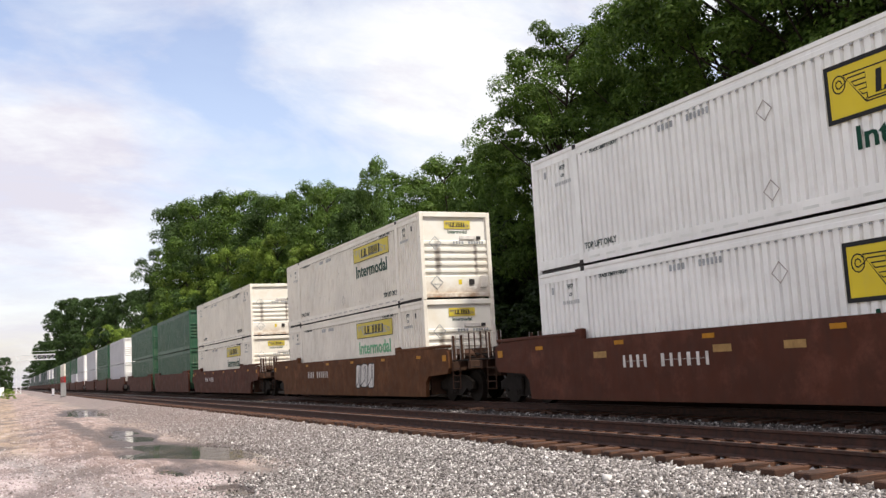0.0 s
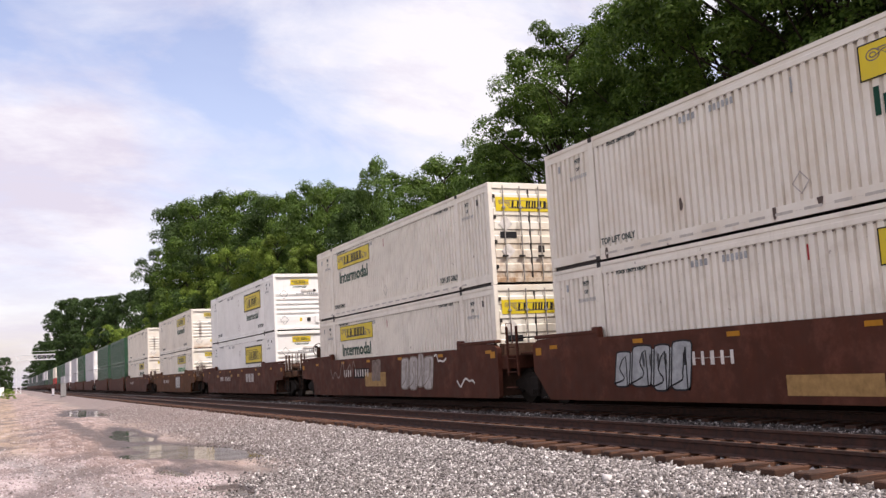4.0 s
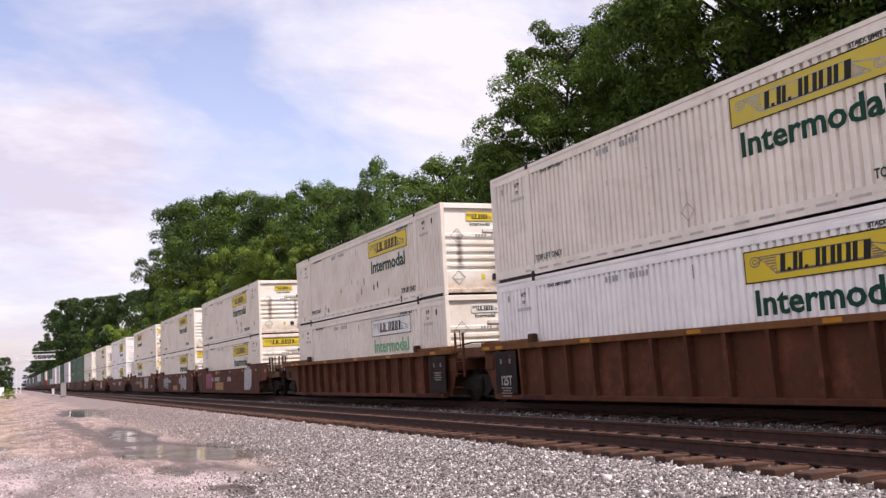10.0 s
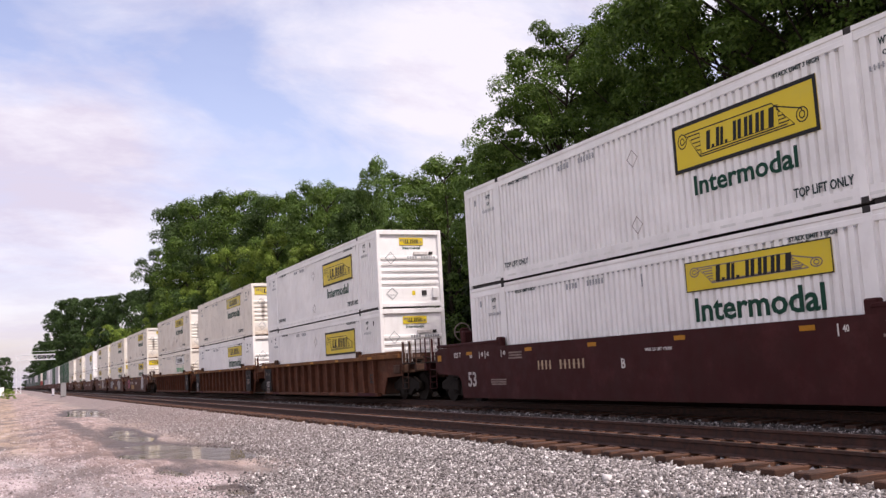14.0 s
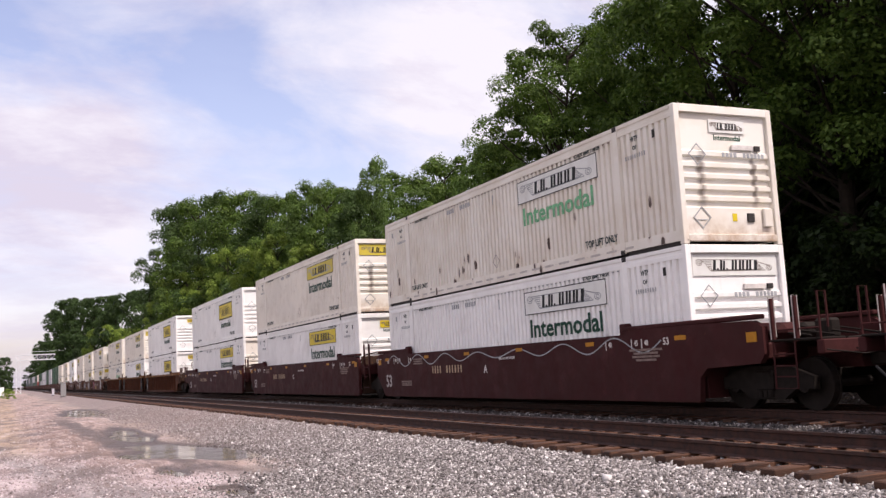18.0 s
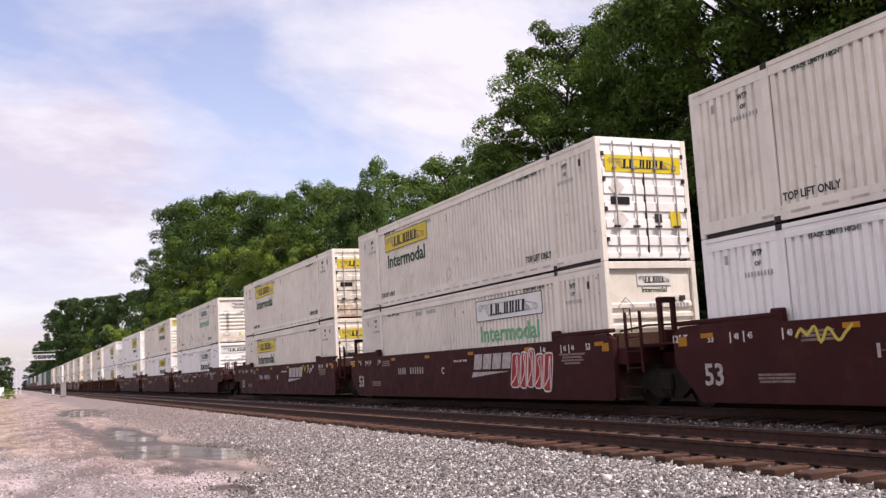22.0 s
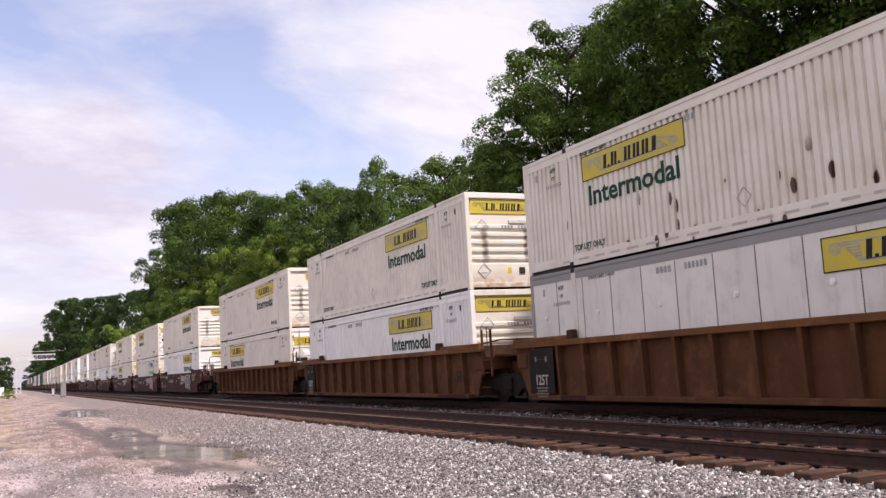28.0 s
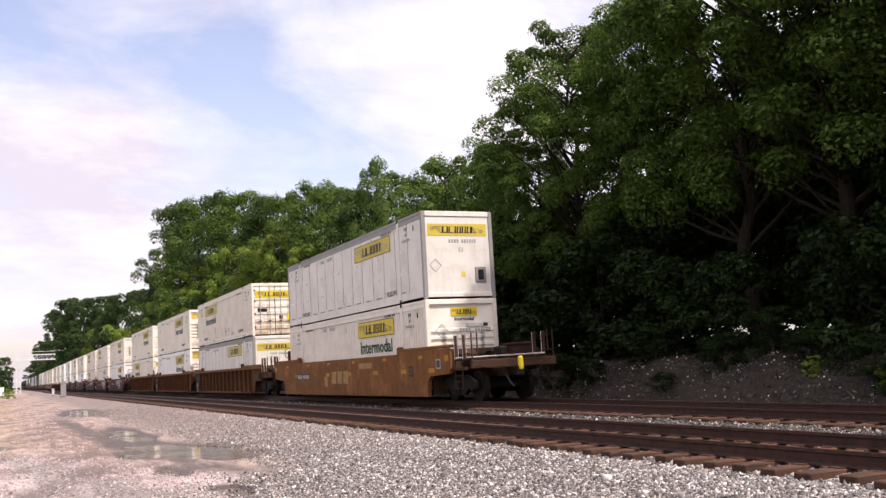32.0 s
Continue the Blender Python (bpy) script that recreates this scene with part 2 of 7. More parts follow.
YELLOW_OLD = painted("faded_banner_yellow", (0.58, 0.46, 0.05), rust=0.05, grime=0.35, streak=0.25)
PALE = painted("faded_pale_banner", (0.74, 0.74, 0.71), rust=0.0, grime=0.3, streak=0.2)
BLACK = plain("black_paint", (0.018, 0.018, 0.02), 0.55)
INK_GREEN = plain("lettering_green", (0.004, 0.046, 0.027), 0.5)
INK_PALE_GREEN = plain("faded_lettering_green", (0.16, 0.40, 0.22), 0.6, var=0.3)
INK_DARK = plain("lettering_dark", (0.03, 0.05, 0.05), 0.55)
INK_GREY = plain("lettering_worn_grey", (0.33, 0.34, 0.35), 0.6, var=0.25)
INK_WHITE = plain("lettering_white", (0.62, 0.58, 0.55), 0.6, var=0.2)
INK_DIM = plain("worn_dim_lettering", (0.21, 0.155, 0.135), 0.7, var=0.35)
INK_SOFT = plain("weathered_pale_marking", (0.42, 0.38, 0.36), 0.7, var=0.25)
INK_FAINT = plain("barely_darker_paint", (0.47, 0.435, 0.40), 0.65, var=0.2)
PANEL_DARK = painted("stencil_panel_black", (0.020, 0.017, 0.017), rust=0.4, grime=0.5, grime_colour=(0.06, 0.03, 0.02), rough=0.7, gloss=0.1)
PURPLE = painted("maroon_overspray", (0.055, 0.016, 0.020), rust=0.4, grime=0.7, grime_colour=(0.09, 0.04, 0.022), rough=0.75, gloss=0.1)
KNOB = plain("white_knob_paint", (0.80, 0.79, 0.77), 0.45)
INK_BROWN = plain("dull_brown_marking", (0.20, 0.165, 0.14), 0.7, var=0.3)
INK_TAN = plain("dull_tan_marking", (0.42, 0.31, 0.21), 0.7, var=0.25)
RED = plain("red_marking", (0.35, 0.03, 0.03), 0.5)
REFLECTOR = plain("amber_reflector", (0.40, 0.175, 0.012), 0.5)
PATCH = plain("primer_patch", (0.33, 0.20, 0.08), 0.7, var=0.25)
STEEL_DARK = plain("dark_running_gear_steel", (0.016, 0.012, 0.010), 0.75, 0.2, var=0.35)
ROD = plain("dull_lock_rod_steel", (0.36, 0.335, 0.31), 0.6, var=0.3)
GALV = plain("galvanised_steel", (0.72, 0.72, 0.74), 0.45, 0.5)
GASKET = plain("dark_gap_steel", (0.042, 0.038, 0.037), 0.7)


# ---- shape helpers ----
def link_mesh(name, mesh, parent=None, label=""):
    ob = new(name, mesh)
    if parent:
        ob.parent = parent
    if label:
        ob["label"] = label
    return ob


def finish(bm, name, mat):
    me = bpy.data.meshes.new(name)
    bm.to_mesh(me)
    bm.free()
    me.materials.append(mat)
    return me


def part(name, bm, mat, parent, label=""):
    return link_mesh(name, finish(bm, name, mat), parent, label)


CACHE = {}


def shared(name, key, maker, mat, parent, label="", at=None):
    """A part whose mesh is made once for each key and material."""
    k = (key, mat.name)
    if k not in CACHE:
        CACHE[k] = finish(maker(), name, mat)
    ob = link_mesh(name, CACHE[k], parent, label)
    if at is not None:
        ob.matrix_basis = at
    return ob


def add_box(bm, x0, x1, y0, y1, z0, z1, bevel=0.0, m=None):
    vs = [bm.verts.new(Vector((x, y, z))) for x in (x0, x1) for y in (y0, y1) for z in (z0, z1)]
    fs = [bm.faces.new([vs[i] for i in f]) for f in ((0, 1, 3, 2), (4, 6, 7, 5), (0, 4, 5, 1), (2, 3, 7, 6), (0, 2, 6, 4), (1, 5, 7, 3))]
    if bevel:
        es = list({e for f in fs for e in f.edges})
        r = bmesh.ops.bevel(bm, geom=es, offset=bevel, segments=1, affect="EDGES")
        vs = list({v for f in r["faces"] for v in f.verts} | {v for v in vs if v.is_valid})
    if m is not None:
        bmesh.ops.transform(bm, matrix=m, verts=vs)
    return vs


def box(x0, x1, y0, y1, z0, z1, bevel=0.0):
    bm = bmesh.new()
    add_box(bm, x0, x1, y0, y1, z0, z1, bevel)
    return bm


def add_tube(bm, points, r, seg=6):
    """A round bar along a polyline."""
    rings = []
    pts = [Vector(p) for p in points]
    for i, p in enumerate(pts):
        d = (pts[min(i + 1, len(pts) - 1)] - pts[max(i - 1, 0)]).normalized()
        a = d.orthogonal().normalized() if i == 0 else (a - d * a.dot(d)).normalized()
        c = d.cross(a)
        rings.append([bm.verts.new(p + (a * math.cos(2 * math.pi * k / seg) + c * math.sin(2 * math.pi * k / seg)) * r) for k in range(seg)])
    for r0, r1 in zip(rings, rings[1:]):
        for k in range(seg):
            bm.faces.new((r0[k], r0[(k + 1) % seg], r1[(k + 1) % seg], r1[k]))
    bm.faces.new(rings[0][::-1])
    bm.faces.new(rings[-1])


def tube(points, r, seg=6):
    bm = bmesh.new()
    add_tube(bm, points, r, seg)
    return bm


def add_prism(bm, outline, x0, x1):
    """A closed outline of (y, z) drawn out from x0 to x1."""
    a = [bm.verts.new((x0, y, z)) for y, z in outline]
    b = [bm.verts.new((x1, y, z)) for y, z in outline]
    n = len(a)
    bm.faces.new(a)
    bm.faces.new(b[::-1])
    for i in range(n):
        bm.faces.new((a[i], b[i], b[(i + 1) % n], a[(i + 1) % n]))
    bmesh.ops.recalc_face_normals(bm, faces=bm.faces[:])


def prism(outline, x0, x1):
    bm = bmesh.new()
    add_prism(bm, outline, x0, x1)
    return bm


TEXTS = {}


def text_mesh(words, size, mat):
    """Flat lettering with a little depth, centred, in the xy plane."""
    k = (words, size, mat.name)
    if k not in TEXTS:
        cu = bpy.data.curves.new("lettering", "FONT")
        cu.body, cu.size, cu.extrude, cu.align_x, cu.align_y = words, size, 0.002, "CENTER", "CENTER"
        cu.resolution_u = 2
        cu.offset = 0.022 * size
        tmp = bpy.data.objects.new("lettering", cu)
        scene.collection.objects.link(tmp)
        bpy.context.view_layer.update()
        me = bpy.data.meshes.new_from_object(tmp.evaluated_get(bpy.context.evaluated_depsgraph_get()))
        bpy.data.objects.remove(tmp)
        bpy.data.curves.remove(cu)
        me.materials.clear()
        me.materials.append(mat)
        TEXTS[k] = me
    return TEXTS[k]


SIDE_TURN = Matrix(((0, 0, -1, 0), (-1, 0, 0, 0), (0, 1, 0, 0), (0, 0, 0, 1)))   # text x runs to -y, faces -x
END_TURN = Matrix(((1, 0, 0, 0), (0, 0, -1, 0), (0, 1, 0, 0), (0, 0, 0, 1)))      # text x runs to +x, faces -y


def fitted(words, size, mat, wide):
    """Lettering scaled so that its tall letters are size high; wide stretches it, or is the full width when above 2.2."""
    me = text_mesh(words, 1.0, mat)
    xs = [v.co.x for v in me.vertices]
    zs = [v.co.y for v in me.vertices]
    k = size / (max(zs) - min(zs))
    kx = wide / (max(xs) - min(xs)) if wide > 2.2 else k * wide
    return me, Matrix.Diagonal((kx, k, 1, 1))


def side_text(words, size, mat, parent, x, y, z, wide=1.0, name="lettering"):
    me, sc = fitted(words, size, mat, wide)
    ob = link_mesh(name, me, parent)
    ob.matrix_basis = Matrix.Translation((x, y, z)) @ SIDE_TURN @ sc
    return ob


def end_text(words, size, mat, parent, x, y, z, wide=1.0):
    me, sc = fitted(words, size, mat, wide)
    ob = link_mesh("lettering", me, parent)
    ob.matrix_basis = Matrix.Translation((x, y, z)) @ END_TURN @ sc
    return ob


def comb_bm(widths, h, gap, neck=0.03):
    """A row of plain bars held together by a thin neck: stands for writing. xy plane, centred."""
    total = sum(widths) + gap * (len(widths) - 1)
    x, up = -total / 2, []
    n = h * neck / 2
    for i, w in enumerate(widths):
        up += [(x, n if i else h / 2), (x, h / 2), (x + w, h / 2), (x + w, n)]
        x += w + gap
    up = [q for k, q in enumerate(up) if k == 0 or q != up[k - 1]]
    up[-1] = (up[-1][0], h / 2)
    bm = bmesh.new()
    outline = up + [(a, -b) for a, b in reversed(up)]
    clean = []
    for q in outline:
        if not clean or abs(q[0] - clean[-1][0]) + abs(q[1] - clean[-1][1]) > 1e-6:
            clean.append(q)
    lo = [bm.verts.new((a, b, -0.002)) for a, b in clean]
    hi = [bm.verts.new((a, b, 0.002)) for a, b in clean]
    bm.faces.new(hi[::-1])
    for i in range(len(lo)):
        bm.faces.new((lo[i], hi[i], hi[(i + 1) % len(lo)], lo[(i + 1) % len(lo)]))
    bmesh.ops.recalc_face_normals(bm, faces=bm.faces[:])
    return bm


def bars_bm(n, w, h, gap, seed=0):
    rr = random.Random(seed)
    return comb_bm([w * rr.uniform(0.8, 1.05) for k in range(n)], h, gap)


def side_bars(n, w, h, gap, mat, parent, x, y, z, seed=0):
    return shared("marking", ("bars", n, w, h, gap, seed), lambda: bars_bm(n, w, h, gap, seed), mat, parent, at=Matrix.Translation((x, y, z)) @ SIDE_TURN)


def end_bars(n, w, h, gap, mat, parent, x, y, z, seed=0):
    return shared("marking", ("bars", n, w, h, gap, seed), lambda: bars_bm(n, w, h, gap, seed), mat, parent, at=Matrix.Translation((x, y, z)) @ END_TURN)


# ---- containers: 53 ft boxes; local y runs 0 (rear, towards the camera) to 16.2, x centred, z from 0 ----
CL, CW, CH = 16.2, 2.59, 2.896
HALF = CW / 2
POST = 2.06


def corrugated_side(x_out, sign):
    """Side sheet with vertical corrugations between the posts."""
    bm = bmesh.new()
    z0, z1 = 0.30, CH - 0.24
    ys, xs = [], []
    y = 0.13
    pitch = 0.2025
    depth = 0.052
    while y < CL - 0.13 - pitch:
        near_post = any(abs(y + pitch / 2 - c) < 0.12 for c in (POST, CL - POST))
        if near_post:
            ys += [y, y + pitch]
            xs += [0, 0]
        else:
            ys += [y, y + 0.118, y + 0.138, y + 0.182, y + pitch]
            xs += [0, 0, depth, depth, 0]
        y += pitch
    ys.append(CL - 0.13)
    xs.append(0)
    lo = [bm.verts.new((x_out + sign * a, b, z0)) for a, b in zip(xs, ys)]
    hi = [bm.verts.new((x_out + sign * a, b, z1)) for a, b in zip(xs, ys)]
    for i in range(len(lo) - 1):
        bm.faces.new((lo[i], hi[i], hi[i + 1], lo[i + 1]) if sign > 0 else (lo[i], lo[i + 1], hi[i + 1], hi[i]))
    # back sheet closes the panel
    b = [bm.verts.new((x_out + sign * 0.075, yy, zz)) for yy, zz in ((0.13, z0), (0.13, z1), (CL - 0.13, z1), (CL - 0.13, z0))]
    bm.faces.new(b)
    return bm


def plate_side(x_out, sign):
    """Smooth riveted plates with narrow joints."""
    bm = bmesh.new()
    a, b = sorted((x_out + sign * 0.012, x_out + sign * 0.05))
    add_box(bm, a, b, 0.13, CL - 0.13, 0.28, CH - 0.26)
    return bm


def rivet_row():
    """One joint's line of rivets on its cover strip."""
    bm = bmesh.new()
    add_box(bm, -0.001, 0.003, -0.006, 0.006, 0.30, CH - 0.28)
    for k in range(40):
        z = 0.33 + k * (CH - 0.66) / 39
        add_box(bm, -0.007, 0.0, -0.012, 0.012, z, z + 0.028)
    return bm


def knob_bm():
    bm = bmesh.new()
    add_tube(bm, [(0.0, 0, 0), (-0.022, 0, 0)], 0.062, 12)
    add_tube(bm, [(-0.022, 0, 0), (-0.040, 0, 0)], 0.040, 10)
    return bm


def ribbed_end(y_out, sign, flat_top=True):
    """End wall with horizontal ribs below a flat head panel; faces -y when sign is 1."""
    bm = bmesh.new()
    prof = [(0.0, 0.20), (0.0, 0.75)]
    z = 0.75
    top = CH - 0.85 if flat_top else CH - 0.2
    while z < top - 0.2:
        prof += [(0.06, z + 0.02), (0.06, z + 0.115), (0.0, z + 0.15), (0.0, z + 0.235)]
        z += 0.235
    prof += [(0.03, z + 0.03), (0.03, CH - 0.17)]
    pts = [(y_out + sign * a, zz) for a, zz in prof]
    L = [bm.verts.new((-HALF + 0.13, y, zz)) for y, zz in pts]
    R = [bm.verts.new((HALF - 0.13, y, zz)) for y, zz in pts]
    for i in range(len(L) - 1):
        bm.faces.new((L[i], R[i], R[i + 1], L[i + 1]))
    back = y_out + sign * 0.07
    b = [bm.verts.new((x, back, zz)) for x, zz in ((-HALF + 0.13, 0.2), (HALF - 0.13, 0.2), (HALF - 0.13, CH - 0.17), (-HALF + 0.13, CH - 0.17))]
    bm.faces.new(b)
    bmesh.ops.recalc_face_normals(bm, faces=bm.faces[:])
    return bm


def door_leaf():
    """One door leaf, x from 0 to 1.15, with raised bands; faces -y."""
    bm = bmesh.new()
    prof = [(0.03, 0.18)]
    for k in range(6):
        z = 0.34 + k * 0.40
        prof += [(0.03, z), (0.0, z + 0.03), (0.0, z + 0.22), (0.03, z + 0.25)]
    prof += [(0.03, CH - 0.17), (0.07, CH - 0.17), (0.07, 0.18)]
    a = [bm.verts.new((0.012, y, z)) for y, z in prof]
    b = [bm.verts.new((1.148, y, z)) for y, z in prof]
    n = len(a)
    for i in range(n):
        bm.faces.new((a[i], b[i], b[(i + 1) % n], a[(i + 1) % n]))
    bm.faces.new(a)
    bm.faces.new(b[::-1])
    bmesh.ops.recalc_face_normals(bm, faces=bm.faces[:])
    return bm


def diamond_bm(s, hole=True):
    """Placard holder: a square on its corner, in the xy plane."""
    bm = bmesh.new()
    o = [bm.verts.new(p) for p in ((0, s, 0), (s, 0, 0), (0, -s, 0), (-s, 0, 0))]
    if hole:
        i = [bm.verts.new((v.co.x * 0.87, v.co.y * 0.87, 0)) for v in o]
        for k in range(4):
            bm.faces.new((o[k], i[k], i[(k + 1) % 4], o[(k + 1) % 4]))
    else:
        bm.faces.new(o[::-1])
    g = bmesh.ops.extrude_face_region(bm, geom=bm.faces[:])
    bmesh.ops.translate(bm, vec=(0, 0, 0.006), verts=[v for v in g["geom"] if isinstance(v, bmesh.types.BMVert)])
    bmesh.ops.recalc_face_normals(bm, faces=bm.faces[:])
    return bm


def lattice_roof():
    bm = bmesh.new()
    add_box(bm, -HALF + 0.06, HALF - 0.06, 0.1, CL - 0.1, CH - 0.06, CH - 0.015)
    for k in range(26):
        y = 0.4 + k * 0.6
        add_box(bm, -HALF + 0.12, HALF - 0.12, y, y + 0.28, CH - 0.02, CH - 0.003)
    return bm


def rail_bm(side):
    """Top side rail: a proud lip over a grooved band."""
    prof = ((0.012, -0.01), (0.012, -0.085), (-0.008, -0.10), (-0.008, -0.160), (0.0, -0.175), (0.0, -0.26), (-0.07, -0.26), (-0.07, -0.01))
    bm = bmesh.new()
    a = [bm.verts.new((side * (HALF + x), 0.12, CH + z)) for x, z in prof]
    b = [bm.verts.new((side * (HALF + x), CL - 0.12, CH + z)) for x, z in prof]
    n = len(a)
    for i in range(n):
        bm.faces.new((a[i], b[i], b[(i + 1) % n], a[(i + 1) % n]))
    bm.faces.new(a)
    bm.faces.new(b[::-1])
    bmesh.ops.recalc_face_normals(bm, faces=bm.faces[:])
    return bm


def castings_bm():
    return box(-0.085, 0.085, -0.085, 0.085, -0.06, 0.06, 0.015)


def emblem_bm(w, h, r):
    """A slanted open scroll drawn in one thin line: rolled end, hatching, sheet, rolled end."""
    pts = [(-0.425 + 0.016 * math.cos(a), 0.14 + 0.07 * math.sin(a)) for a in (k * math.pi / 4 for k in range(8))]
    pts += [(-0.425 + 0.034 * math.cos(a), 0.14 + 0.15 * math.sin(a)) for a in (k * math.pi / 6 for k in range(13))]
    for k in range(6):
        v = 0.20 - k * 0.085
        s = -0.39 + 0.11 * (0.27 - v) / 0.55
        pts += [(s, v), (-0.285, v)] if k % 2 == 0 else [(-0.285, v), (s, v)]
    pts += [(-0.292, -0.28), (-0.40, 0.27), (0.227, 0.255), (0.357, -0.257), (-0.292, -0.28), (-0.28, -0.235), (0.31, -0.215)]
    for k in range(6):
        v = -0.16 + k * 0.07
        e = 0.22 + 0.13 * (0.255 - v) / 0.51
        pts += [(e, v), (0.262, v)] if k % 2 == 0 else [(0.262, v), (e, v)]
    pts += [(0.371 + 0.034, -0.02)]
    pts += [(0.405 + 0.034 * math.cos(a), -0.13 + 0.13 * math.sin(a)) for a in (math.pi / 2 + k * math.pi / 6 for k in range(13))]
    pts += [(0.405 + 0.016 * math.cos(a), -0.13 + 0.07 * math.sin(a)) for a in (math.pi / 2 + k * math.pi / 4 for k in range(9))]
    return ribbon([Vector((u * w, v * h, 0)) for u, v in pts], r)


def name_bm(w, h):
    """A row of leaning plain bars on a thin base line, w wide and h high, that stands for the owner's name."""
    # start, end and head of each bar as shares of the row
    rows = [(0.03, 0.085, 1.0), (0.112, 0.148, 0.2), (0.175, 0.222, 1.0), (0.238, 0.278, 0.94), (0.305, 0.34, 0.2)]
    for a in (0.42, 0.575, 0.73):
        rows += [(a, a + 0.044, 1.0), (a + 0.066, a + 0.11, 1.0)]
    rows.append((0.90, 0.965, 1.0))
    base = 0.035
    pts = [(rows[-1][1], 0.0), (rows[0][0], 0.0)]
    for x0, x1, v in rows:
        pts += [(x0, base), (x0, v), (x1, v), (x1, base)]
    pts = [((x - 0.5) * w + 0.06 * h * (v * 2 - 1), (v - 0.5) * h) for x, v in pts]
    bm = bmesh.new()
    lo = [bm.verts.new((x, y, -0.002)) for x, y in pts]
    hi = [bm.verts.new((x, y, 0.002)) for x, y in pts]
    bm.faces.new(hi)
    for i in range(len(lo)):
        bm.faces.new((lo[i], hi[i], hi[(i + 1) % len(lo)], lo[(i + 1) % len(lo)]))
    bmesh.ops.recalc_face_normals(bm, faces=bm.faces[:])
    return bm


def banner(parent, style, y_mid, z_mid, x, ink=True):
    """The yellow sign on a container's side; the owner's name is a row of plain bars."""
    w, h = (3.77, 0.97) if style == "framed" else (3.72, 0.59)
    face = {"framed": YELLOW, "long": YELLOW, "pale": PALE, "old": YELLOW_OLD}[style]
    sign = shared("banner", ("banner", style), lambda: box(-0.006, 0.006, -w / 2, w / 2, -h / 2, h / 2, 0.003), face, parent,
                  "yellow sign panel with black bars" if style != "pale" else "faded pale sign panel with dark bars", pose(x, y_mid, z_mid))
    b = 0.075 if style == "framed" else 0.022
    def edge():
        bm = bmesh.new()
        add_box(bm, -0.010, -0.006, -w / 2, w / 2, h / 2 - b, h / 2)
        add_box(bm, -0.010, -0.006, -w / 2, w / 2, -h / 2, -h / 2 + b)
        add_box(bm, -0.010, -0.006, -w / 2, -w / 2 + b, -h / 2 + b, h / 2 - b)
        add_box(bm, -0.010, -0.006, w / 2 - b, w / 2, -h / 2 + b, h / 2 - b)
        return bm
    shared("border", ("border", style), edge, BLACK, sign)
    nw, nh = (1.90, 0.36) if style == "framed" else (2.05, 0.31)
    shared("marking", ("name", style), lambda: name_bm(nw, nh), BLACK, sign, at=Matrix.Translation((-0.011, 0, 0)) @ SIDE_TURN)
    shared("emblem", ("emblem", style), lambda: emblem_bm(w, h, 0.012), BLACK if style == "framed" else INK_BROWN if style == "long" else INK_GREY, sign, at=Matrix.Translation((-0.009, 0, 0)) @ SIDE_TURN)
    return sign


